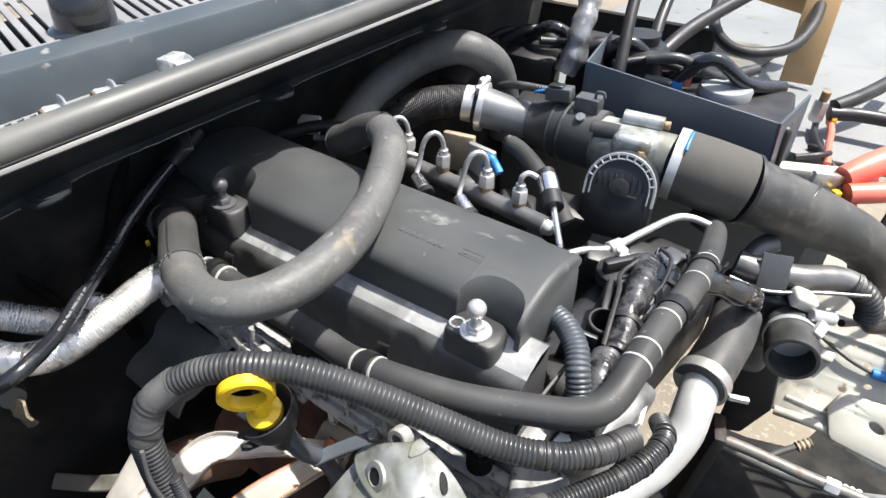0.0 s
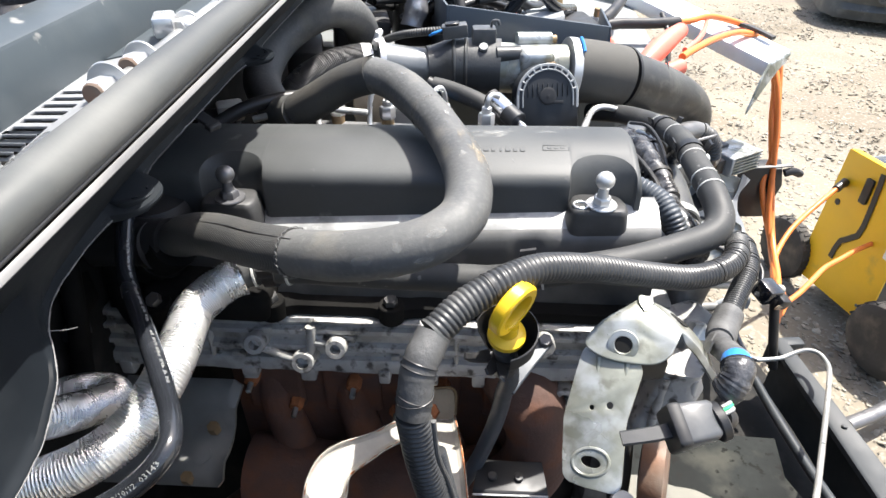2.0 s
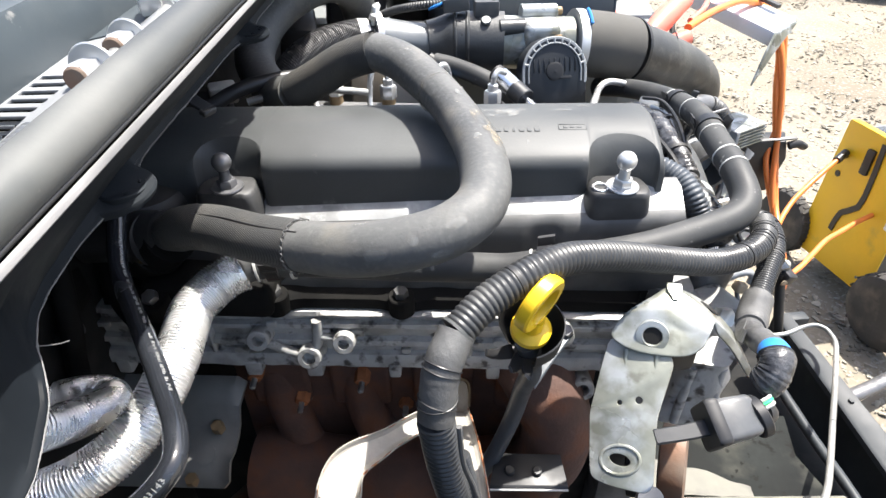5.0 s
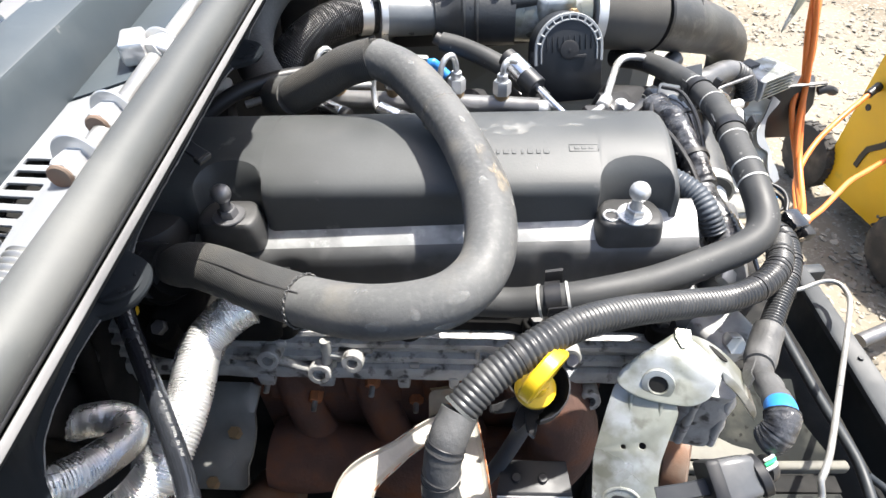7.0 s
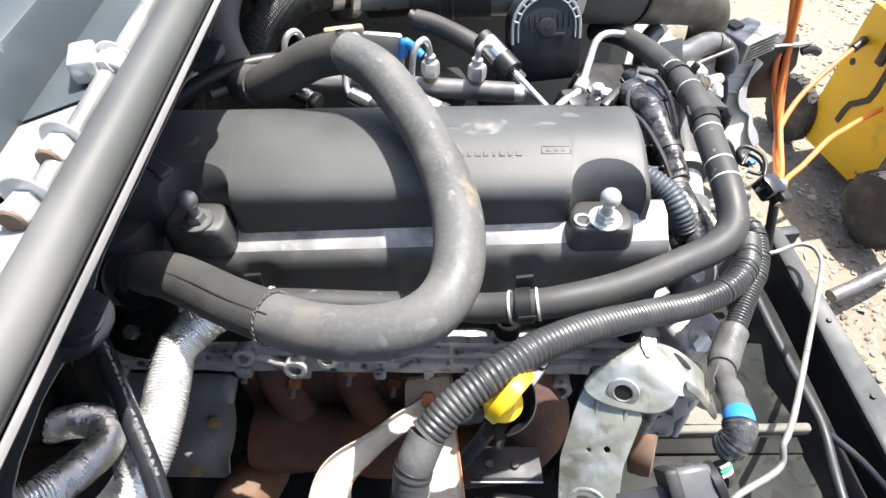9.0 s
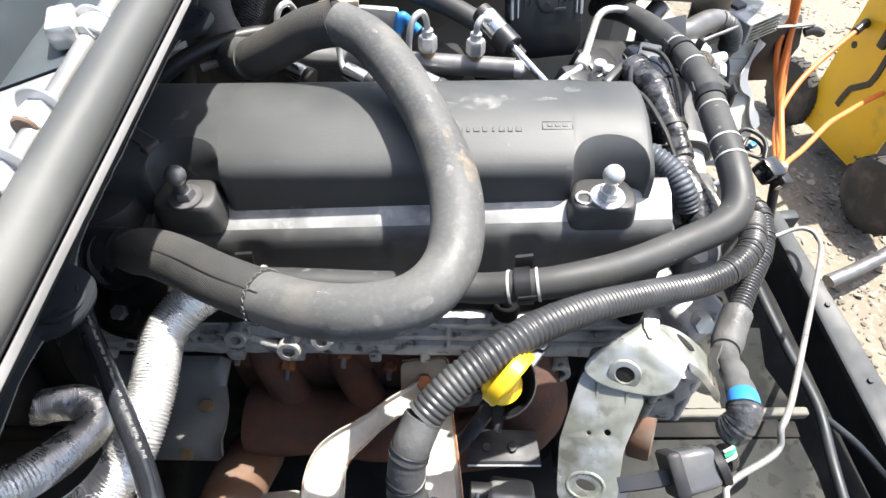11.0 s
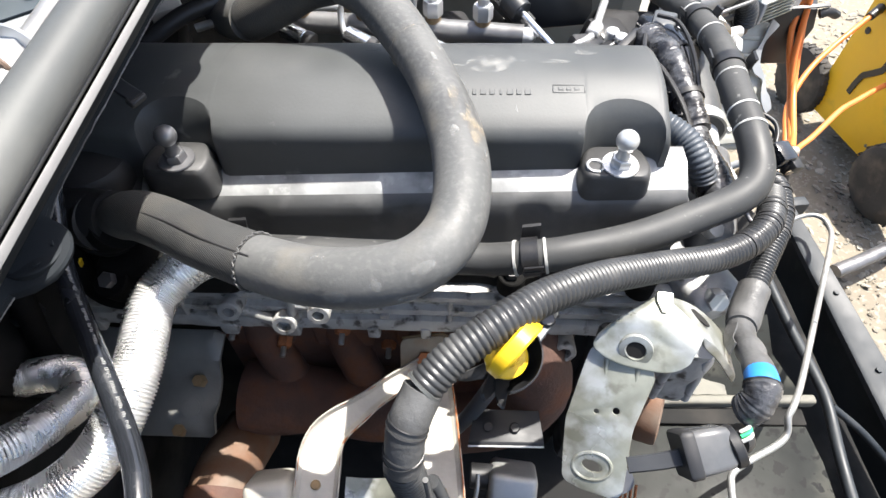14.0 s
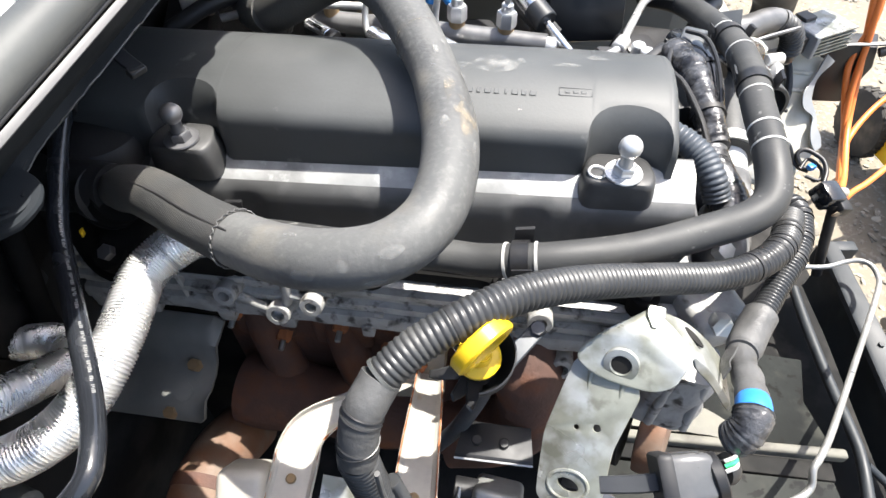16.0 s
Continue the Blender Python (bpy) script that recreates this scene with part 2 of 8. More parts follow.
M["hose2"] = mat("fat_hose_rubber", (0.042, 0.043, 0.043), 0.5, var=0.25, grain=300, big=22, bump=0.25, col3=(0.095, 0.092, 0.085), mask3=(0.54, 0.76), m3scale=50, col2=(0.075, 0.075, 0.07), mask=(0.5, 0.8), mscale=14)
M["intakesleeve"] = mat("intake_sleeve", (0.08, 0.077, 0.07), 0.85, var=0.25, grain=800, big=20, bump=0.8, col2=(0.085, 0.082, 0.074), mask=(0.45, 0.7), mscale=18)
M["alloy"] = mat("pale_alloy_pipe", (0.5, 0.51, 0.5), 0.45, 0.35, var=0.12, grain=150, big=20, bump=0.15, col2=(0.5, 0.5, 0.48), mask=(0.55, 0.75), mscale=18)
M["palecap"] = mat("pale_grey_cap", (0.26, 0.275, 0.285), 0.5, var=0.12, grain=150, big=20, bump=0.1)
M["crinkle"] = mat("crinkled_film", (0.25, 0.25, 0.26), 0.12, 0.4, var=0.4, grain=60, big=30, bump=1.0, col2=(0.5, 0.5, 0.5), mask=(0.55, 0.65), mscale=40)
M["rustdark"] = mat("dark_rusty_steel", (0.035, 0.028, 0.024), 0.7, 0.2, var=0.3, grain=120, big=14, bump=0.4, col2=(0.10, 0.055, 0.03), mask=(0.54, 0.7), mscale=14)
M["pipegrey2"] = mat("dark_steel_rail", (0.16, 0.16, 0.16), 0.4, 0.5, var=0.2, grain=200, big=30, bump=0.15)


def scuff_mat(name="pale_scuff", col=(0.3, 0.3, 0.285), scale=70.0, most=0.5):
    """Thin pale scuff marks: broken by noise, clear between."""
    m = mat(name, col, 0.6, var=0.1, grain=300, bump=0.0)
    nt = m.node_tree
    tc, n, r = nt.nodes.new("ShaderNodeTexCoord"), nt.nodes.new("ShaderNodeTexNoise"), nt.nodes.new("ShaderNodeMapRange")
    n.inputs["Scale"].default_value, n.inputs["Detail"].default_value = scale, 8.0
    r.inputs[1].default_value, r.inputs[2].default_value, r.inputs[4].default_value = 0.46, 0.68, most
    nt.links.new(tc.outputs["Object"], n.inputs["Vector"])
    nt.links.new(n.outputs["Fac"], r.inputs[0])
    nt.links.new(r.outputs[0], nt.nodes["Principled BSDF"].inputs["Alpha"])
    return m


def woven(m, pitch, depth, low=0.6, high=1.15):
    """Adds a fine cross weave to a material's relief and tone."""
    nt = m.node_tree
    b = nt.nodes["Principled BSDF"]
    tc = nt.nodes.new("ShaderNodeTexCoord")
    fac = []
    for k, rot in enumerate(((0, 0, radians(45)), (0, 0, radians(-45)))):
        mp, w = nt.nodes.new("ShaderNodeMapping"), nt.nodes.new("ShaderNodeTexWave")
        mp.inputs["Rotation"].default_value = rot
        w.inputs["Scale"].default_value = 0.314 / pitch
        w.inputs["Distortion"].default_value = 0.6
        nt.links.new(tc.outputs["Object"], mp.inputs["Vector"])
        nt.links.new(mp.outputs["Vector"], w.inputs["Vector"])
        fac.append(w.outputs["Fac"])
    mx = nt.nodes.new("ShaderNodeMath")
    mx.operation = "MULTIPLY"
    nt.links.new(fac[0], mx.inputs[0])
    nt.links.new(fac[1], mx.inputs[1])
    bp = nt.nodes.new("ShaderNodeBump")
    bp.inputs["Strength"].default_value = depth
    bp.inputs["Distance"].default_value = 0.0006
    nt.links.new(mx.outputs[0], bp.inputs["Height"])
    nt.links.new(bp.outputs[0], b.inputs["Normal"])
    src = b.inputs["Base Color"].links[0].from_socket
    x = nt.nodes.new("ShaderNodeMix")
    x.data_type = "RGBA"
    x.blend_type = "MULTIPLY"
    r = nt.nodes.new("ShaderNodeMapRange")
    r.inputs[3].default_value, r.inputs[4].default_value = low, high
    nt.links.new(mx.outputs[0], r.inputs[0])
    x.inputs[0].default_value = 1.0
    nt.links.new(src, x.inputs[6])
    nt.links.new(r.outputs[0], x.inputs[7])
    nt.links.new(x.outputs[2], b.inputs["Base Color"])


woven(M["sleeve"], 0.0009, 0.6, 0.55, 1.1)
woven(M["braid"], 0.0022, 0.9, 0.35, 1.5)
woven(M["intakesleeve"], 0.0012, 0.3, 0.85, 1.05)
M["scuff"] = scuff_mat()
M["tan"] = scuff_mat("tan_rub", (0.36, 0.30, 0.21), 45.0, 0.75)


def differ(m, low, high):
    """Each separate piece of a joined mesh a little lighter or darker."""
    nt = m.node_tree
    b = nt.nodes["Principled BSDF"]
    src = b.inputs["Base Color"].links[0].from_socket
    g, r, x = nt.nodes.new("ShaderNodeNewGeometry"), nt.nodes.new("ShaderNodeMapRange"), nt.nodes.new("ShaderNodeMix")
    x.data_type, x.blend_type = "RGBA", "MULTIPLY"
    x.inputs[0].default_value = 1.0
    r.inputs[3].default_value, r.inputs[4].default_value = low, high
    nt.links.new(g.outputs["Random Per Island"], r.inputs[0])
    nt.links.new(src, x.inputs[6])
    nt.links.new(r.outputs[0], x.inputs[7])
    nt.links.new(x.outputs[2], b.inputs["Base Color"])


differ(M["stone"], 0.75, 1.4)


# ---------------------------------------------------------------- builders
def thing(name, label, category, loc=(0, 0, 0), group="", kind=""):
    e = new(name)
    e.empty_display_size = 0.02
    e.location = loc
    return tagged(e, label, category, group, kind)


def part(name, bm, material, parent, label="", smooth=True):
    """Links a bmesh as one mesh object, given in world coordinates, under a thing or part (or as a thing when parent is None)."""
    me = bpy.data.meshes.new(name)
    bm.normal_update()
    bm.to_mesh(me)
    bm.free()
    me.materials.append(M[material] if isinstance(material, str) else material)
    if smooth:
        me.shade_smooth()
        me.set_sharp_from_angle(angle=radians(38))
    ob = new(name, me)
    if parent is not None:
        ob.parent = parent
        o, p = Vector((0, 0, 0)), parent
        while p is not None:
            o += p.location
            p = p.parent
        ob.location = -o
    if label:
        ob["label"] = label
    return ob


def spline(pts, n=8):
    """Points of a smooth curve through pts."""
    P = [Vector(p) for p in pts]
    if len(P) == 2:
        return [P[0].lerp(P[1], i / n) for i in range(n + 1)]
    Q = [2 * P[0] - P[1]] + P + [2 * P[-1] - P[-2]]
    out = []
    for i in range(1, len(Q) - 2):
        a, b, c, d = Q[i - 1:i + 3]
        for k in range(n):
            t = k / n
            out.append(0.5 * ((2 * b) + (c - a) * t + (2 * a - 5 * b + 4 * c - d) * t * t + (3 * b - a - 3 * c + d) * t ** 3))
    out.append(P[-1])
    return out


def even(P, step):
    """The same curve with points evenly step apart."""
    L = [0.0]
    for a, b in zip(P, P[1:]):
        L.append(L[-1] + (b - a).length)
    n = max(2, int(round(L[-1] / step)))
    out, j = [], 0
    for i in range(n + 1):
        s = L[-1] * i / n
        while j < len(P) - 2 and L[j + 1] < s:
            j += 1
        u = (s - L[j]) / max(1e-9, L[j + 1] - L[j])
        out.append(P[j].lerp(P[j + 1], min(1, max(0, u))))
    return out


def sweep(P, rad, seg=20, flat=1.0, wob=0.0, open_ends=False, bm=None):
    """A tube round the points P; rad is a number or a function of (index, length so far)."""
    bm = bm or bmesh.new()
    up = Vector((0, 0, 1))
    T = [(P[min(i + 1, len(P) - 1)] - P[max(i - 1, 0)]).normalized() for i in range(len(P))]
    side = T[0].cross(up)
    if side.length < 0.1:
        side = T[0].cross(Vector((1, 0, 0)))
    side.normalize()
    rings, s = [], 0.0
    for i, p in enumerate(P):
        if i:
            s += (p - P[i - 1]).length
        side = (side - T[i] * side.dot(T[i])).normalized()
        nrm = side.cross(T[i])
        r = rad(i, s) if callable(rad) else rad
        ring = []
        for k in range(seg):
            a = 2 * math.pi * k / seg
            v = p + side * math.cos(a) * r + nrm * math.sin(a) * r * flat
            if wob:
                v += noise.noise_vector(p * 18 + side * math.cos(a) * 0.4 + nrm * math.sin(a) * 0.4) * wob
            ring.append(bm.verts.new(v))
        rings.append(ring)
    for a, b in zip(rings, rings[1:]):
        for k in range(seg):
            bm.faces.new((a[k], a[(k + 1) % seg], b[(k + 1) % seg], b[k]))
    if not open_ends:
        bm.faces.new(rings[0][::-1])
        bm.faces.new(rings[-1])
    bmesh.ops.recalc_face_normals(bm, faces=bm.faces)
    return bm


def tube(pts, r, step=0.006, seg=20, n=10, **kw):
    return sweep(even(spline(pts, n), step), r, seg, **kw)


def ribbed(pts, r, pitch, depth, seg=20, per=4, **kw):
    """A corrugated tube."""
    def rad(i, s):
        return r - depth * (0.5 - 0.5 * math.cos(2 * math.pi * i / per)) ** 1.4
    return sweep(even(spline(pts, 10), pitch / per), rad, seg, **kw)


def ring_on(pts, at, width, r, seg=24, thick=0.0015):
    """A band round a tube, at a fraction of its length or nearest to a place."""
    P = even(spline(pts, 10), 0.001)
    if isinstance(at, tuple):
        i = min(range(len(P)), key=lambda k: (P[k] - Vector(at)).length)
    else:
        i = int(at * (len(P) - 1))
    h = max(1, int(width / 0.002))
    Q = P[max(0, i - h):i + h + 1]
    bm = sweep(Q, r + thick, seg)
    return bm


def box(size, loc=(0, 0, 0), rot=(0, 0, 0), bevel=0.002, seg=2, bm=None, taper=None):
    """A box with rounded edges; taper: (x, y) scale of its top."""
    own = bmesh.new()
    bmesh.ops.create_cube(own, size=1.0)
    for v in own.verts:
        if taper and v.co.z > 0:
            v.co.x *= taper[0]
            v.co.y *= taper[1]
        v.co = Vector((v.co.x * size[0], v.co.y * size[1], v.co.z * size[2]))
    if bevel:
        bmesh.ops.bevel(own, geom=own.edges[:], offset=bevel, segments=seg, profile=0.5, affect="EDGES")
    bmesh.ops.transform(own, matrix=pose(*loc, *rot), verts=own.verts)
    return join(bm, own)


def join(bm, own):
    if bm is None:
        return own
    me = bpy.data.meshes.new("tmp")
    own.to_mesh(me)
    own.free()
    bm.from_mesh(me)
    bpy.data.meshes.remove(me)
    return bm


def axis_pose(a, b):
    """A pose at a whose z axis points to b."""
    d = Vector(b) - Vector(a)
    return Matrix.Translation(a) @ d.to_track_quat("Z", "Y").to_matrix().to_4x4()


def lathe(profile, m=Matrix(), seg=28, bm=None):
    """A turned body: profile of (radius, height), placed by the matrix m."""
    own = bmesh.new()
    rings = []
    for r, h in profile:
        rings.append([own.verts.new((max(r, 1e-5) * math.cos(2 * math.pi * k / seg), max(r, 1e-5) * math.sin(2 * math.pi * k / seg), h))
                      for k in range(seg)])
    for a, b in zip(rings, rings[1:]):
        for k in range(seg):
            own.faces.new((a[k], a[(k + 1) % seg], b[(k + 1) % seg], b[k]))
    own.faces.new(rings[0][::-1])
    own.faces.new(rings[-1])
    bmesh.ops.recalc_face_normals(own, faces=own.faces)
    bmesh.ops.transform(own, matrix=m, verts=own.verts)
    return join(bm, own)


def cyl(a, b, r, r2=None, seg=24, bevel=0.001, bm=None):
    h = (Vector(b) - Vector(a)).length
    r2 = r if r2 is None else r2
    e = min(bevel, h / 3, r / 3, r2 / 3)
    return lathe([(r - e, 0), (r, e), (r2, h - e), (r2 - e, h)], axis_pose(a, b), seg, bm)


def pipe_end(a, b, r, wall, depth, seg=28):
    """A short open pipe from a to b with a hollow mouth at b."""
    h = (Vector(b) - Vector(a)).length
    return lathe([(r, 0), (r, h - 0.001), (r - 0.001, h), (r - wall, h), (r - wall, h - depth), (0, h - depth)], axis_pose(a, b), seg)


def hexnut(a, b, r, bm=None):
    h = (Vector(b) - Vector(a)).length
    return lathe([(r * 0.94, 0), (r, h * 0.12), (r, h * 0.85), (r * 0.9, h)], axis_pose(a, b), 6, bm)


def plate(outline, thick, holes=(), m=Matrix(), bevel=0.0008, round_to=0.0):
    """A flat sheet part: outline and holes in its own xy plane, rounded rims, placed by the matrix m."""
    cu = bpy.data.curves.new("sheet", "CURVE")
    cu.dimensions, cu.fill_mode = "2D", "BOTH"
    for pts in (outline, *holes):
        s = cu.splines.new("POLY")
        s.points.add(len(pts) - 1)
        for q, (x, y) in zip(s.points, pts):
            q.co = (x, y, 0, 1)
        s.use_cyclic_u = True
    cu.extrude, cu.bevel_depth, cu.bevel_resolution = max(0.0, thick / 2 - bevel), bevel, 1
    ob = bpy.data.objects.new("sheet", cu)
    me = bpy.data.meshes.new_from_object(ob)
    bm = bmesh.new()
    bm.from_mesh(me)
    bpy.data.objects.remove(ob)
    bpy.data.meshes.remove(me)
    bpy.data.curves.remove(cu)
    bmesh.ops.remove_doubles(bm, verts=bm.verts, dist=0.00002)
    bmesh.ops.transform(bm, matrix=m, verts=bm.verts)
    return bm


def disc(cx, cy, rx, ry=None, n=16, turn=0.0):
    ry = rx if ry is None else ry
    c, s = math.cos(radians(turn)), math.sin(radians(turn))
    out = []
    for k in range(n):
        a = 2 * math.pi * k / n
        x, y = rx * math.cos(a), ry * math.sin(a)
        out.append((cx + c * x - s * y, cy + s * x + c * y))
    return out


def rounded(pts, r, n=5):
    """An outline with its corners rounded."""
    out = []
    for i, p in enumerate(pts):
        a, b, c = Vector(pts[i - 1]), Vector(p), Vector(pts[(i + 1) % len(pts)])
        u, v = (a - b), (c - b)
        k = min(r, u.length * 0.45, v.length * 0.45)
        s, e = b + u.normalized() * k, b + v.normalized() * k
        for j in range(n + 1):
            t = j / n
            q = s.lerp(b, t).lerp(b.lerp(e, t), t)
            out.append((q.x, q.y))
    return out


def loft(sections, closed=True, caps=True, bm=None):
    """A skin over equal-length loops of points."""
    bm = bm or bmesh.new()
    R = [[bm.verts.new(p) for p in s] for s in sections]
    n = len(R[0])
    for a, b in zip(R, R[1:]):
        for k in range(n if closed else n - 1):
            bm.faces.new((a[k], a[(k + 1) % n], b[(k + 1) % n], b[k]))
    if caps and closed:
        bm.faces.new(R[0][::-1])
        bm.faces.new(R[-1])
    bmesh.ops.recalc_face_normals(bm, faces=bm.faces)
    return bm


def slab(pts, down, bevel=0.002):
    """A thick sheet under the polygon pts (world corners), extruded by the vector down."""
    bm = bmesh.new()
    vs = [bm.verts.new(p) for p in pts]
    f = bm.faces.new(vs)
    r = bmesh.ops.extrude_face_region(bm, geom=[f])
    bmesh.ops.translate(bm, vec=down, verts=[e for e in r["geom"] if isinstance(e, bmesh.types.BMVert)])
    bmesh.ops.recalc_face_normals(bm, faces=bm.faces)
    if bevel:
        bmesh.ops.bevel(bm, geom=bm.edges[:], offset=bevel, segments=2, profile=0.5, affect="EDGES")
    return bm


# ---------------------------------------------------------------- the ground and the car's frame
GZ = -0.29
bm = bmesh.new()
n = 70
vs = []
for i in range(n + 1):
    for j in range(n + 1):
        u, v = 2 * i / n - 1, 2 * j / n - 1
        x, y = 0.9 + 60 * u * abs(u) ** 1.6, 1.6 + 60 * v * abs(v) ** 1.6
        z = GZ + 0.02 * noise.noise(Vector((x * 1.7, y * 1.7, 0))) + 0.012 * noise.noise(Vector((x * 6, y * 6, 3)))
        vs.append(bm.verts.new((x, y, z)))
for i in range(n):
    for j in range(n):
        a = i * (n + 1) + j
        bm.faces.new((vs[a], vs[a + n + 1], vs[a + n + 2], vs[a + 1]))
tagged(part("ground", bm, "ground", None), "pale trampled gravel and dirt yard", "ground", kind="structure")


def inner_shell():
    """Closed box of the engine bay, its deep shade put into the colour: floor pan, near wing and the firewall under the
    cowl.
    """
    e = thing("engine_bay", "dark sheet metal engine bay of a car, shade in its colour", "engine bay", (0, 0, 0.3), kind="structure")
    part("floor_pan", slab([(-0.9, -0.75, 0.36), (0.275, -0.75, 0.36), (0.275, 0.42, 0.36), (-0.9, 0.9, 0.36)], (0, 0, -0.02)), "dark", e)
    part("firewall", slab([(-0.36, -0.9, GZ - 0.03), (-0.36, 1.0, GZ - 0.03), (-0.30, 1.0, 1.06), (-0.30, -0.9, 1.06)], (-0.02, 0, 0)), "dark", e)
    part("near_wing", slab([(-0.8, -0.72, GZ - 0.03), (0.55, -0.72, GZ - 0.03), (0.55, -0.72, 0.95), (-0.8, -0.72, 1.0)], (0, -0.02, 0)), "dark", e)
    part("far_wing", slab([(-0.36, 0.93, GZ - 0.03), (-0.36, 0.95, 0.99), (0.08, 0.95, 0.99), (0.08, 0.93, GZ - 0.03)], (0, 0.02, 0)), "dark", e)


inner_shell()


# ---------------------------------------------------------------- engine
CROWN = [(0.0, 0.988), (0.010, 0.9945), (0.018, 1.0005), (0.028, 1.005), (0.045, 1.0105), (0.06, 1.0138), (0.08, 1.0142), (0.1, 1.0112), (0.115, 1.0055), (0.14, 0.992)]


def crown(y):
    for (y0, z0), (y1, z1) in zip(CROWN, CROWN[1:]):
        if y <= y1:
            return z0 + (z1 - z0) * (y - y0) / (y1 - y0)
    return CROWN[-1][1]


def cover_profile(x):
    """Outline of the upper cover across the engine at x: front foot, wall, crown, back."""
    yf = 0.010
    for xs in (-0.172, 0.172):
        u = (x - xs) / 0.030
        if abs(u) < 1:
            yf = 0.010 + 0.020 * math.sqrt(1 - u * u)
    dz = 0.006 * max(0.0, min(1.0, (x + 0.25) / 0.4)) - 0.005
    edge = 0.0
    if x > 0.200:
        k = min(1.0, (x - 0.200) / 0.007)
        edge = 0.006 * (1 - math.sqrt(max(0.0, 1 - k * k)))
    top = crown(yf + 0.004) + dz - edge
    k = min(1.0, max(0.0, (yf - 0.010) / 0.015))
    pts = [(yf - 0.003, 0.945), (yf - 0.001 - 0.004 * k, 0.972), (yf, top - 0.010 - 0.006 * k), (yf + 0.0008 + 0.002 * k, top - 0.005 - 0.003 * k), (yf + 0.0035 + 0.004 * k, top - 0.0005 - 0.0008 * k)]
    for y in (0.018, 0.028, 0.045, 0.06, 0.075, 0.09, 0.104, 0.116):
        q = max(y, yf + 0.006 + 0.005 * k)
        pts.append((q, crown(q) + dz - edge))
    back = 0.124 - max(0.0, x - 0.16) * 0.35
    pts += [(back, 1.001 + dz - edge), (back + 0.004, 0.994), (back + 0.006, 0.975), (back + 0.006, 0.945)]
    return pts


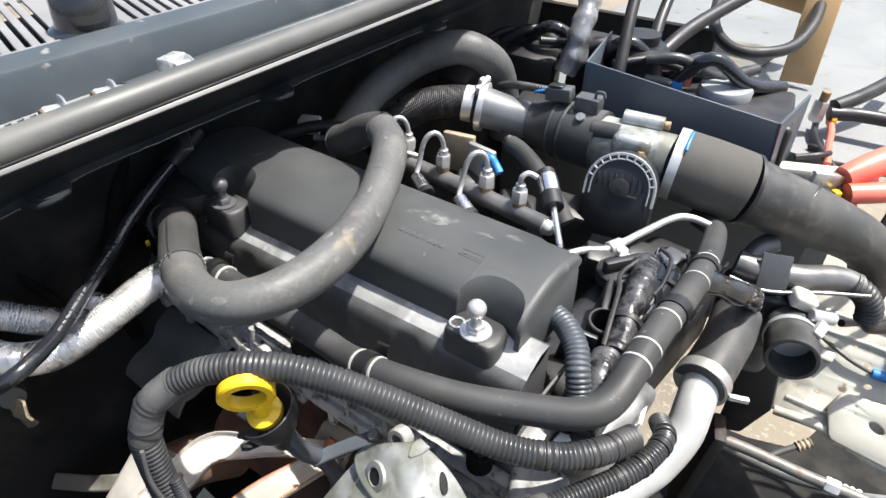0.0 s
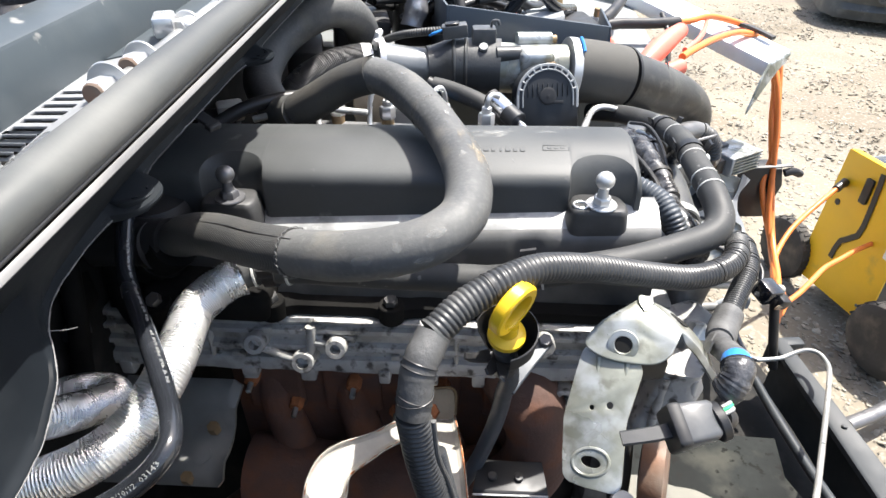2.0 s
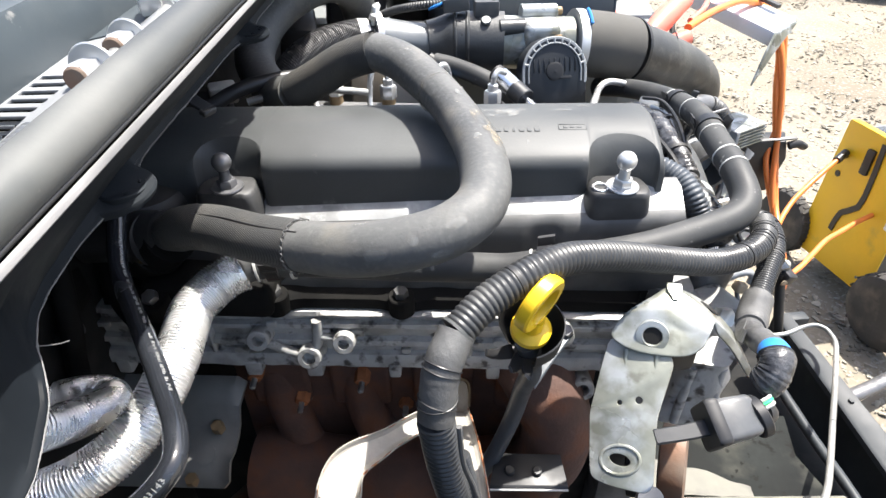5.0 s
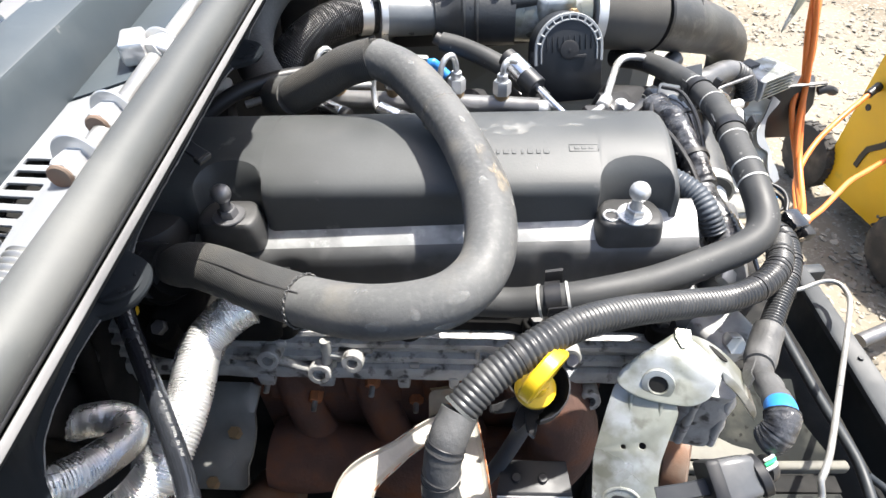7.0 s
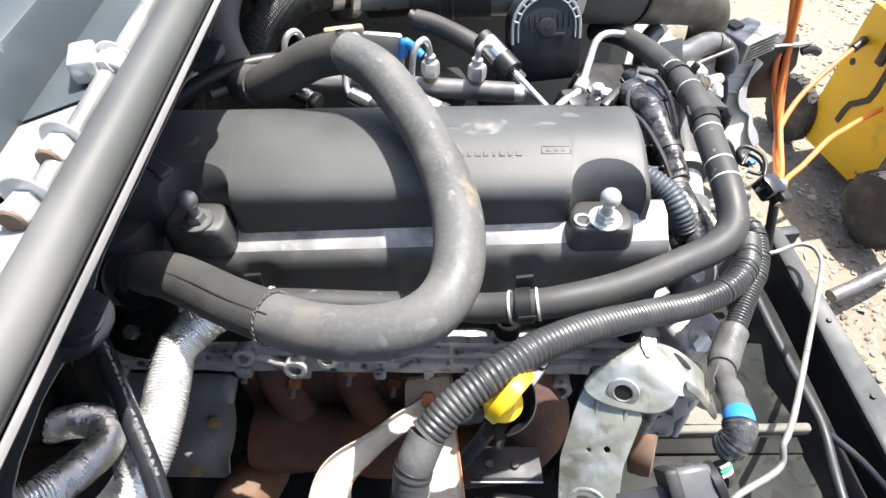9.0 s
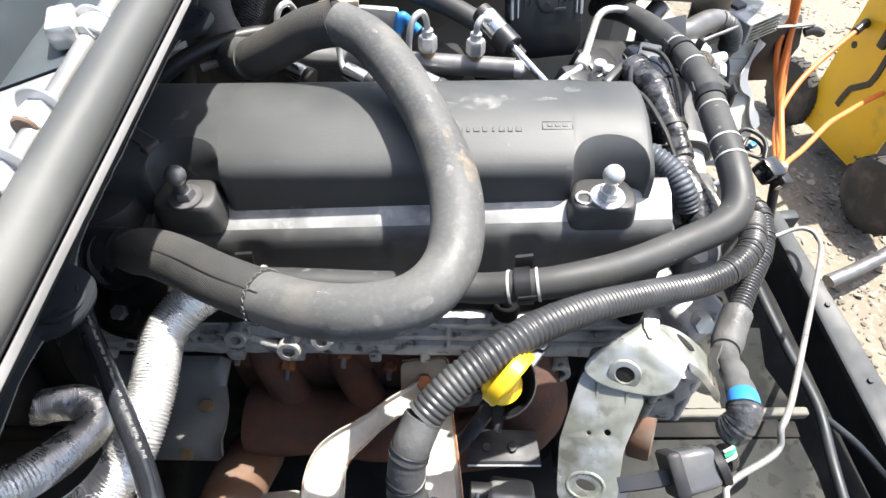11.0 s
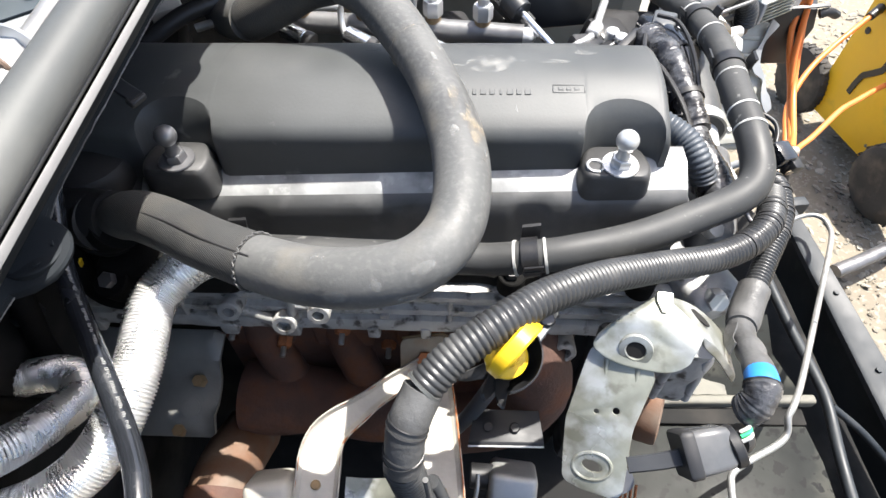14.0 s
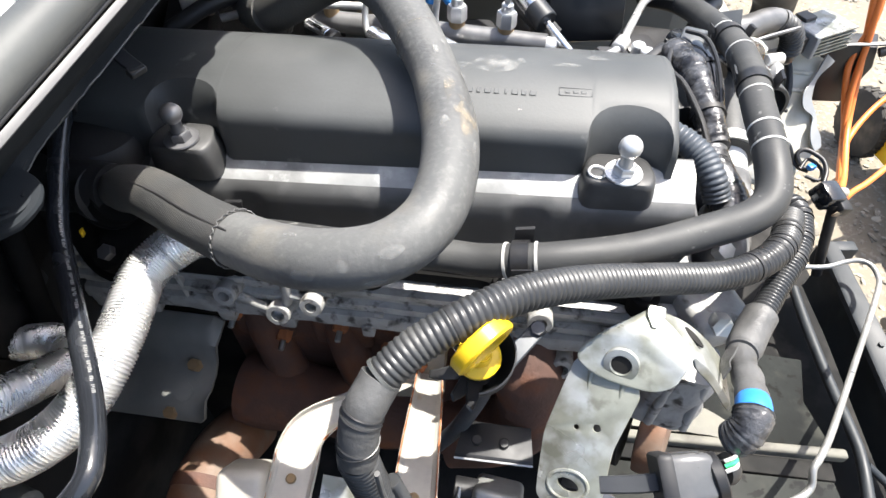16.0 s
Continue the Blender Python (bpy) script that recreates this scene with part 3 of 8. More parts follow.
def valve_cover():
    e = thing("engine_cover", "black plastic engine valve cover with scuffed matt top", "engine cover", (0, 0.05, 0.86))
    xs = sorted(set([-0.27 + 0.006 * i for i in range(79)] + [0.200 + 0.001 * i for i in range(8)] +
                    [s + d for s in (-0.172, 0.172) for d in (-0.0299, -0.0292, -0.028, -0.0255, 0.0255, 0.028, 0.0292, 0.0299)]))
    xs = [x for x in xs if x <= 0.2075]
    secs = [[(x, y, z) for y, z in cover_profile(x)] for x in xs]
    part("upper_cover", loft(secs), "cover", e, "matt black cover top, grey scuffs")
    # lower, glossier half with its sloping ledge
    secs, ledge = [], []
    for i in range(116):
        x = -0.235 + i * 0.004
        notch = 0.0
        for xs0 in (-0.125, 0.015, 0.105):
            u = (x - xs0) / 0.015
            if abs(u) < 1:
                notch = 0.003 * math.sqrt(1 - u * u)
        k = 0.002 * math.sin(x * 30)
        zt = 0.05 * x
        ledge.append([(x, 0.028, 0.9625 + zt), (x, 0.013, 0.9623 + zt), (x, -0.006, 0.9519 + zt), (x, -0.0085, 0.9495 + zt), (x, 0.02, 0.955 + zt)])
        secs.append([(x, 0.03, 0.962 + zt), (x, 0.014, 0.962 + zt), (x, -0.008, 0.9505 + zt), (x, -0.0125 + notch * 0.3, 0.9475 + zt), (x, -0.0155 + notch * 0.8, 0.943 + zt),
                     (x, -0.018 + notch, 0.93 + zt), (x, -0.022 + notch, 0.90), (x, -0.024 + notch * 0.5, 0.882), (x, -0.024, 0.874), (x, -0.024, 0.866 + k), (x, 0.03, 0.866)])
    part("lower_cover", loft(secs), "coverlow", e, "satin black lower cover")
    part("ledge", loft(ledge[6:]), "ledge", e, "pale mottled sloping ledge, sky sheen in its colour")
    # little ribs at the right end
    bm = bmesh.new()
    for i in range(6):
        box((0.003, 0.012, 0.05), (0.2285, -0.012 + 0.011 * i, 0.915), (0, 14, 0), 0.0006, 1, bm)
    part("end_rib", bm, "coverlow", e)
    # raised part number: mirrored digits stand as plain bars, and a maker's mark as a plain frame
    bars = bmesh.new()
    for i, w in enumerate((5, 3, 5, 4, 2, 5, 4, 5)):
        x = 0.052 + i * 0.0068
        box((0.00095 * w, 0.0055, 0.0007), (x, 0.046, top_z(x, 0.046) + 0.0001), (9, 0, 0), 0.0003, 1, bars)
    part("raised_mark", bars, "cover", e)
    fr = bmesh.new()
    for dx, dy, sx, sy in ((0, 0.0036, 0.024, 0.0009), (0, -0.0036, 0.024, 0.0009), (-0.012, 0, 0.0009, 0.008), (0.012, 0, 0.0009, 0.008),
                           (-0.006, 0, 0.004, 0.003), (0.0, 0, 0.004, 0.003), (0.006, 0, 0.004, 0.003)):
        box((sx, sy, 0.0006), (0.131 + dx, 0.049 + dy, top_z(0.131, 0.049 + dy) + 0.0001), (9, 0, 0), 0.0003, 1, fr)
    part("maker_mark", fr, "cover", e)
    for x0, y0, w, h, lean in ((0.072, 0.078, 0.040, 0.026, 0.2), (0.094, 0.046, 0.006, 0.034, 0.15), (0.045, 0.070, 0.016, 0.012, 0.0), (0.115, 0.080, 0.04, 0.006, -0.3), (-0.02, 0.100, 0.03, 0.006, 0.1), (0.150, 0.095, 0.02, 0.010, 0.4)):
        bm = bmesh.new()
        rows = []
        for i in range(7):
            rows.append([])
            for j in range(7):
                u, v = i / 3 - 1, j / 3 - 1
                f = math.sqrt(max(0.0, 1 - 0.5 * v * v))
                x, y = x0 + w / 2 * u * f + lean * h / 2 * v, y0 + h / 2 * v * math.sqrt(max(0.0, 1 - 0.5 * u * u))
                rows[-1].append(bm.verts.new((x, y, top_z(x, y) + 0.0005)))
        for i in range(6):
            for j in range(6):
                bm.faces.new((rows[i][j], rows[i + 1][j], rows[i + 1][j + 1], rows[i][j + 1]))
        part("scuff", bm, "scuff", e, "pale rubbed scuff")
    return e


def top_z(x, y):
    P = cover_profile(x)
    for (y0, z0), (y1, z1) in zip(P[4:], P[5:]):
        if y0 <= y <= y1:
            return z0 + (z1 - z0) * (y - y0) / max(1e-6, y1 - y0)
    return 1.0


valve_cover()


def ball_stud(x, lab, metal):
    e = thing("ball_stud", lab, "ball stud", (x, 0, 0.94), group="cover ball studs")
    zt = 0.978 + 0.01 * x
    # rubber block with rounded plan
    secs = []
    for z, s in ((0.946, 1.06), (0.956, 1.05), (0.966, 1.02), (zt - 0.005, 0.98), (zt - 0.0015, 0.93), (zt, 0.84)):
        ring = rounded([(-0.024, -0.0105), (0.024, -0.0105), (0.028, 0.004), (0.022, 0.026), (-0.022, 0.026), (-0.028, 0.004)], 0.012, 4)
        secs.append([(x - 0.002 + px * s, -0.002 + py * s, z) for px, py in ring])
    part("mount_block", loft(secs), "mount", e, "dark rounded rubber mount")
    part("washer", lathe([(0.0045, 0), (0.0135, 0), (0.0140, 0.0008), (0.0135, 0.0018), (0.0045, 0.002)], pose(x, 0, zt + 0.0005)), metal, e)
    part("nut", lathe([(0.0082, 0), (0.0086, 0.0008), (0.0086, 0.0055), (0.0074, 0.0072)], pose(x, 0, zt + 0.002, 0, 0, 12), 6), metal, e)
    prof = [(0.0058, 0.008), (0.0052, 0.011), (0.0045, 0.013), (0.0046, 0.017)]
    for k in range(9):
        a = -math.pi * 0.33 + (math.pi * 0.83) * k / 8
        prof.append((0.0084 * math.cos(a), 0.0252 + 0.0084 * math.sin(a)))
    part("ball", lathe(prof, pose(x, 0, zt)), metal, e)
    if x > 0:
        part("slot_ring", tube([(x - 0.0185 + 0.0062 * math.cos(a), -0.001 + 0.0062 * math.sin(a), zt + 0.0006) for a in [k * math.pi / 8 for k in range(17)]], 0.0013, 0.0015, 8), "bright", e)


ball_stud(-0.17, "dull dark steel ball stud with hex nut on a rubber mount", "dullsteel")
ball_stud(0.17, "bright zinc ball stud and washer on a rubber mount", "bright")


def cylinder_head():
    e = thing("cylinder_head", "grey cast aluminium cylinder head edge with bolt bosses", "cylinder head", (0, 0, 0.78))
    prof = [(0.05, 0.868), (-0.034, 0.868), (-0.0385, 0.8665), (-0.040, 0.862), (-0.0365, 0.8605), (-0.0355, 0.854), (-0.0415, 0.8525), (-0.0425, 0.8485), (-0.0385, 0.8465), (-0.0375, 0.836), (-0.0430, 0.8340), (-0.0445, 0.8290),
            (-0.0395, 0.8260), (-0.0385, 0.8180), (-0.0440, 0.8165), (-0.0465, 0.8120), (-0.0465, 0.8020), (-0.0430, 0.7985), (0.05, 0.7960)]
    secs = []
    for i in range(150):
        x = -0.36 + i * 0.004
        step = 0.004 if x > -0.098 else 0.0
        w = 0.0007 * noise.noise(Vector((x * 90, 0, 4))) + 0.0010 * noise.noise(Vector((x * 25, 0, 8)))
        secs.append([(x, y + (w if y < 0 else 0) - (0.0025 if 0.845 < z < 0.866 and step else 0), z + (step if 0.845 < z < 0.866 else 0) + (0.0012 * noise.noise(Vector((x * 40, 7, 0))) if z < 0.815 else 0)) for y, z in prof])
    part("casting", loft(secs), "alu", e)
    part("web", tube([(-0.154, -0.046, 0.836), (-0.138, -0.046, 0.826), (-0.122, -0.047, 0.820), (-0.109, -0.047, 0.818)], 0.0050, 0.004, 12), "alu", e)
    part("web", tube([(-0.109, -0.047, 0.822), (-0.102, -0.046, 0.832), (-0.100, -0.045, 0.846), (-0.100, -0.043, 0.860)], 0.0050, 0.004, 12), "alu", e)
    part("web", tube([(-0.100, -0.045, 0.842), (-0.088, -0.045, 0.840), (-0.074, -0.046, 0.838)], 0.0042, 0.004, 12), "alu", e)
    for x, z, r in ((-0.154, 0.840, 0.0105), (-0.109, 0.818, 0.0115), (-0.074, 0.838, 0.0105), (0.153, 0.780, 0.0115), (0.1255, 0.852, 0.011)):
        a, b = (x, -0.03, z - 0.003), (x, -0.058, z + 0.006)
        part("bolt_boss", pipe_end(a, b, r, 0.0052, 0.01), "alu", e, "hollow cast boss")
    rnd = random.Random(9)
    for k in range(13):
        x = -0.31 + 0.041 * k + 0.012 * rnd.random()
        part("cast_pad", box((0.008 + 0.014 * rnd.random(), 0.005, 0.005 + 0.005 * rnd.random()), (x, -0.0420, 0.812 + 0.045 * rnd.random()), (0, 0, 0), 0.0015, 2), "alu", e)
    for x, w in ((-0.300, 0.014), (-0.245, 0.011), (-0.170, 0.016), (-0.109, 0.016), (-0.030, 0.012), (0.020, 0.010), (0.066, 0.013), (0.118, 0.020), (0.2, 0.014)):
        part("lug", box((w, 0.014, 0.018), (x, -0.0415, 0.797), (0, 0, 0), 0.0025, 2), "alu", e)
    for x in (-0.098, 0.043, 0.096, -0.205):
        part("rib", box((0.005, 0.009, 0.040), (x, -0.0400, 0.834), (0, 0, 0), 0.002, 1), "alu", e)
    return e


cylinder_head()


def gasket_flange():
    e = thing("cover_flange", "dusty lower cover flange with bolts, darkened for the hose's shade", "engine flange", (0, -0.03, 0.86))
    bm = bmesh.new()
    secs = []
    for i in range(80):
        x = -0.30 + i * 0.0065
        b = 0.006 * max(0.0, math.cos((x + 0.02) * 2 * math.pi / 0.115)) ** 3
        secs.append([(x, 0.0, 0.888), (x, -0.026 - b, 0.884), (x, -0.034 - b, 0.879), (x, -0.036 - b, 0.870), (x, -0.034 - b, 0.867), (x, 0.0, 0.868)])
    part("flange", loft(secs), "flange", e)
    for x in (-0.135, -0.02, 0.095, 0.205):
        part("flange_bolt", hexnut((x, -0.038, 0.886), (x, -0.039, 0.895), 0.007), "mount", e)
        part("bolt_collar", cyl((x, -0.038, 0.868), (x, -0.038, 0.888), 0.012), "flange", e)


gasket_flange()


def block_and_manifold():
    e = thing("engine_block", "dark grimy engine block below the cover", "engine block", (0, 0.12, 0.36))
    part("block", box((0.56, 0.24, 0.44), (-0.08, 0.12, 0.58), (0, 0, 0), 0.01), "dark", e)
    part("front_case", box((0.05, 0.26, 0.5), (0.225, 0.10, 0.64), (0, 0, 0), 0.012), "alu2", e, "grey cast timing case")
    m = thing("exhaust_manifold", "rusty brown cast iron exhaust manifold in deep shade", "exhaust manifold", (0, -0.05, 0.55))
    part("port_plate", slab([(-0.215, -0.004, 0.795), (0.18, -0.004, 0.795), (0.18, -0.004, 0.56), (-0.215, -0.004, 0.56)], (0, 0.02, 0), 0.004), "rust", m)
    for i, x in enumerate((-0.165, -0.075, 0.015, 0.105)):
        part("port_flange", box((0.066, 0.012, 0.07), (x, -0.006, 0.735), (0, 0, 0), 0.006, 3), "rust", m)
        pts = [(x - 0.004, 0.008, 0.745), (x, -0.002, 0.71), (x + 0.006, -0.010, 0.685), (x + 0.016, -0.020, 0.66), (x + 0.026, -0.028, 0.635)]
        part("runner", tube(pts, 0.022, 0.006, 18), "rust", m)
    part("collector", tube([(-0.2, -0.040, 0.625), (-0.05, -0.043, 0.618), (0.09, -0.044, 0.62), (0.13, -0.05, 0.64)], lambda k, s: 0.042 + 0.003 * math.sin(s * 50), 0.008, 22), "rust", m)
    part("elbow", tube([(0.095, -0.01, 0.79), (0.118, -0.045, 0.772), (0.133, -0.058, 0.735), (0.128, -0.062, 0.685), (0.10, -0.065, 0.645), (0.05, -0.068, 0.63)], 0.036, 0.006, 20), "rust", m)
    for x, y, z in ((-0.184, -0.036, 0.753), (-0.141, -0.032, 0.710), (-0.07, -0.036, 0.750), (-0.027, -0.022, 0.694), (0.028, -0.036, 0.750)):
        a = Vector((x, y + 0.028, z + 0.006))
        b = Vector((x, y, z))
        d = (b - a).normalized()
        st = part("manifold_nut", hexnut(a, a + d * 0.017, 0.0085), "ruststud", m, "orange rusty nut with bright stud tip")
        part("stud_tip", cyl(a + d * 0.015, b, 0.0032, seg=12), "steel", st)


block_and_manifold()


def heat_shield():
    e = thing("heat_shield", "dull grey pressed steel heat shield with rounded edges", "heat shield", (-0.25, -0.08, 0.6))
    secs = []
    for i in range(24):
        x = -0.37 + i * 0.0079
        k = 0.004 * math.exp(-((x + 0.245) / 0.02) ** 2)
        r = 0.008 if i in (0, 23) else 0.0
        prof = [(-0.035, 0.772 - r), (-0.048, 0.769 - r), (-0.062, 0.758), (-0.072 - k, 0.742), (-0.082 - k, 0.735), (-0.098, 0.731), (-0.110, 0.725 + r),
                (-0.118, 0.717 + r), (-0.122, 0.707 + 1.5 * r)]
        secs.append([(x, y, z) for y, z in prof] + [(x, y + 0.003, z - 0.004) for y, z in prof[::-1]])
    part("shell", loft(secs), "shield", e)
    for x, y, z in ((-0.208, -0.076, 0.742), (-0.226, -0.117, 0.714), (-0.33, -0.07, 0.752)):
        part("shield_bolt", hexnut((x, y, z - 0.004), (x, y - 0.004, z + 0.008), 0.0065), "goldrust", e)
    part("stamped_ring", lathe([(0.006, 0), (0.0095, 0), (0.0095, 0.001), (0.006, 0.001)], axis_pose((-0.215, -0.101, 0.7305), (-0.215, -0.106, 0.742))), "shield", e)


heat_shield()

# ---------------------------------------------------------------- hoses
H1 = [(-0.215, -0.040, 0.955), (-0.183, -0.053, 0.971), (-0.148, -0.071, 0.981), (-0.115, -0.090, 0.987), (-0.079, -0.108, 0.994), (-0.045, -0.122, 1.002),
      (-0.013, -0.130, 1.011), (0.018, -0.130, 1.020), (0.037, -0.119, 1.025), (0.048, -0.097, 1.026), (0.051, -0.066, 1.026), (0.047, -0.029, 1.028),
      (0.036, 0.010, 1.031), (0.019, 0.049, 1.036), (-0.002, 0.087, 1.041), (-0.026, 0.119, 1.046), (-0.053, 0.138, 1.049), (-0.083, 0.147, 1.037),
      (-0.113, 0.152, 1.018), (-0.145, 0.160, 0.998)]
ARCH = [(-0.145, 0.160, 0.998), (-0.175, 0.19, 0.985), (-0.223, 0.277, 0.986), (-0.232, 0.345, 1.003), (-0.210, 0.395, 1.026), (-0.170, 0.425, 1.043),
        (-0.139, 0.447, 1.038), (-0.127, 0.487, 1.004), (-0.125, 0.511, 0.95), (-0.125, 0.52, 0.88)]


def big_hose():
    e = thing("coolant_hose", "thick scuffed grey-black rubber hose looping over the cover", "hose", (0.05, -0.06, 1.0))
    part("bare_hose", tube(H1[4:17], lambda i, s: 0.0182 + 0.0006 * math.sin(s * 38), 0.005, 28, wob=0.0008), "rubber", e, "scuffed bare rubber with tan rub marks")
    s1 = part("fabric_sleeve", tube(H1[:5], lambda i, s: 0.0187 - 0.004 * max(0, 1 - s / 0.02), 0.004, 28, wob=0.0009), "sleeve", e, "black woven fabric sleeve")
    part("seam", tube([(p[0] + 0.002, p[1] - 0.0090, p[2] + 0.0183) for p in H1[:5]], 0.0009, 0.004, 8), "black", s1)
    part("stitch", tube([(-0.081 + 0.019 * math.cos(a) * 0.55, -0.109 + 0.019 * math.cos(a) * 0.82, 0.994 + 0.0192 * math.sin(a)) for a in [k * math.pi / 14 - 0.6 for k in range(5)]], 0.0011, 0.003, 6),
         "mark", s1)
    o, t = Vector(H1[4]), (Vector(H1[5]) - Vector(H1[3])).normalized()
    side = t.cross(Vector((0, 0, 1))).normalized()
    up = side.cross(t)
    zig = [o + t * (-0.0006 + 0.0011 * (-1) ** k) + (side * math.cos(2 * math.pi * k / 52) + up * math.sin(2 * math.pi * k / 52)) * (0.0197 + 0.0004 * math.sin(k * 2.3)) for k in range(53)]
    part("stitched_edge", tube(zig, 0.0005, 0.0012, 5), "tape", s1, "loose whip stitching at the sleeve's end")
    s2 = part("fabric_sleeve", tube(H1[16:], 0.0192, 0.004, 28, wob=0.0006), "sleeve", e, "black woven fabric sleeve")
    part("seam", tube([(p[0] + 0.001, p[1] + 0.004, p[2] + 0.0192) for p in H1[16:]], 0.0009, 0.004, 8), "black", s2)
    part("arch", tube(ARCH, lambda i, s: 0.0195 + 0.006 * min(1, s / 0.2), 0.006, 28, wob=0.0008), "rubber", e, "fat dark hose arching over to the firewall")
    C = even(spline(H1[4:17], 10), 0.002)
    rnd = random.Random(21)
    for k in range(26):
        i = rnd.randrange(8, len(C) - 14)
        a = rnd.uniform(-0.2, 1.2) if k % 3 else rnd.uniform(1.0, 2.4)
        n = rnd.randrange(3, 9)
        rows = []
        bm = bmesh.new()
        w = rnd.uniform(0.06, 0.22)
        for j in range(n):
            p, t = C[i + j], (C[i + j + 1] - C[i + j - 1]).normalized()
            side = t.cross(Vector((0, 0, 1))).normalized()
            up = side.cross(t)
            ww = w * math.sin(math.pi * (j + 0.5) / n)
            rows.append([bm.verts.new(p + (side * math.sin(a + q) + up * math.cos(a + q)) * 0.0191) for q in (-ww, 0, ww)])
        for r0, r1 in zip(rows, rows[1:]):
            for q in range(2):
                bm.faces.new((r0[q], r0[q + 1], r1[q + 1], r1[q]))
        part("rub_mark", bm, "scuff", e, "pale rubbed streak")
    # broad tan rubbed patch on the outer bend, and a faint moulded ring
    for lo, hi, mid, half in (((0.0515, -0.060, 1.026), (0.040, -0.004, 1.030), 0.75, 0.42), ((0.047, -0.029, 1.028), (0.036, 0.010, 1.031), 0.25, 0.3)):
        i, j = [min(range(len(C)), key=lambda k: (C[k] - Vector(q)).length) for q in (lo, hi)]
        bm = bmesh.new()
        rows = []
        for k in range(i, j + 1):
            p, t = C[k], (C[k + 1] - C[k - 1]).normalized()
            side = t.cross(Vector((0, 0, 1))).normalized()
            up = side.cross(t)
            ww = half * math.sin(math.pi * (k - i + 0.5) / (j - i + 1)) ** 0.5
            rows.append([bm.verts.new(p + (side * math.sin(mid + ww * q) + up * math.cos(mid + ww * q)) * 0.0192) for q in (-1, -0.6, -0.2, 0.2, 0.6, 1)])
        for r0, r1 in zip(rows, rows[1:]):
            for q in range(5):
                bm.faces.new((r0[q], r0[q + 1], r1[q + 1], r1[q]))
        part("rub_mark", bm, "tan", e, "tan rubbed patch")
    part("moulded_ring", ring_on(H1[4:17], (0.012, 0.062, 1.038), 0.002, 0.0192, thick=0.0002), "tan", e, "faint pale ring")
    part("sleeve_foot", tube([(-0.29, -0.03, 0.945), (-0.25, -0.033, 0.948), (-0.215, -0.040, 0.955)], lambda i, s: 0.024 - 0.004 * s / 0.075, 0.004, 24), "black", e)


big_hose()

def strap(pts, width, thick, normal, bevel=0.001, n=6):
    """A flat bar along pts whose broad face looks along normal."""
    P = even(spline(pts, n), 0.006)
    secs = []
    for i, p in enumerate(P):
        t = (P[min(i + 1, len(P) - 1)] - P[max(i - 1, 0)]).normalized()
        nn = Vector(normal)
        nn = (nn - t * nn.dot(t)).normalized()
        s = t.cross(nn)
        w = width(i / (len(P) - 1)) if callable(width) else width
        a, b = w / 2, thick / 2
        secs.append([p + s * x + nn * y for x, y in ((-a, -b + bevel), (-a + bevel, -b), (a - bevel, -b), (a, -b + bevel), (a, b - bevel), (a - bevel, b), (-a + bevel, b), (-a, b - bevel))])
    return loft(secs)


def strap2(a, b, out):
    """Small flared tab between a and b leaning along out."""
    a, b, o = Vector(a), Vector(b), Vector(out).normalized()
    up = Vector((0, 0, 1))
    secs = []
    for s, w in ((-0.004, 0.0), (0.002, 0.001), (0.006, 0.003)):
        secs.append([a + up * s + o * w, b + up * s + o * w, b + up * s + o * (w + 0.0022), a + up * s + o * (w + 0.0022)])
    return loft(secs)


H2 = [(-0.168, -0.078, 0.929), (-0.152, -0.064, 0.933), (-0.13, -0.056, 0.936), (-0.09, -0.056, 0.938), (-0.02, -0.057, 0.936), (0.045, -0.058, 0.937), (0.072, -0.060, 0.938), (0.103, -0.062, 0.945), (0.134, -0.060, 0.950), (0.182, -0.046, 0.950),
      (0.234, -0.022, 0.950), (0.270, -0.004, 0.953), (0.286, 0.017, 0.958), (0.289, 0.055, 0.965), (0.289, 0.105, 0.967), (0.292, 0.166, 0.966), (0.290, 0.235, 0.955),
      (0.279, 0.325, 0.932), (0.264, 0.395, 0.910), (0.235, 0.435, 0.895)]


def mid_hose():
    e = thing("heater_hose", "long smooth black rubber hose with white stripes and clips", "hose", (0.1, -0.06, 0.93))
    part("tube", tube(H2, lambda i, s: 0.0118 + 0.0014 * min(1, s / 0.5), 0.005, 24, wob=0.0004), "hose", e)
    for at in ((-0.137, -0.056, 0.935), (-0.105, -0.056, 0.937), (0.092, -0.062, 0.943), (0.114, -0.062, 0.947), (0.287, 0.081, 0.966), (0.287, 0.060, 0.966), (0.291, 0.125, 0.967), (0.292, 0.20, 0.960), (0.288, 0.252, 0.951)):
        part("white_stripe", ring_on(H2, at, 0.0022, 0.0134, thick=0.0003), "mark", e)
    for at in ((-0.121, -0.056, 0.936), (0.103, -0.062, 0.945), (0.292, 0.142, 0.967), (0.289, 0.240, 0.954)):
        c = part("clip", ring_on(H2, at, 0.012, 0.0131, thick=0.0018), "black", e, "black spring clip")
        P = even(spline(H2, 10), 0.001)
        k = min(range(len(P)), key=lambda q: (P[q] - Vector(at)).length)
        p, t = P[k], (P[min(k + 3, len(P) - 1)] - P[max(k - 3, 0)]).normalized()
        side = t.cross(Vector((0, 0, 1))).normalized()
        for sgn in (-1, 1):
            q = p + side * 0.0155 * sgn + Vector((0, 0, 0.006))
            part("clip_ear", strap2(q - t * 0.007, q + t * 0.007, side * sgn + Vector((0, 0, 0.4))), "black", c)
            part("grip_rib", cyl(q - t * 0.006 + side * sgn * 0.002, q + t * 0.006 + side * sgn * 0.002, 0.0013, seg=8), "black", c)


mid_hose()

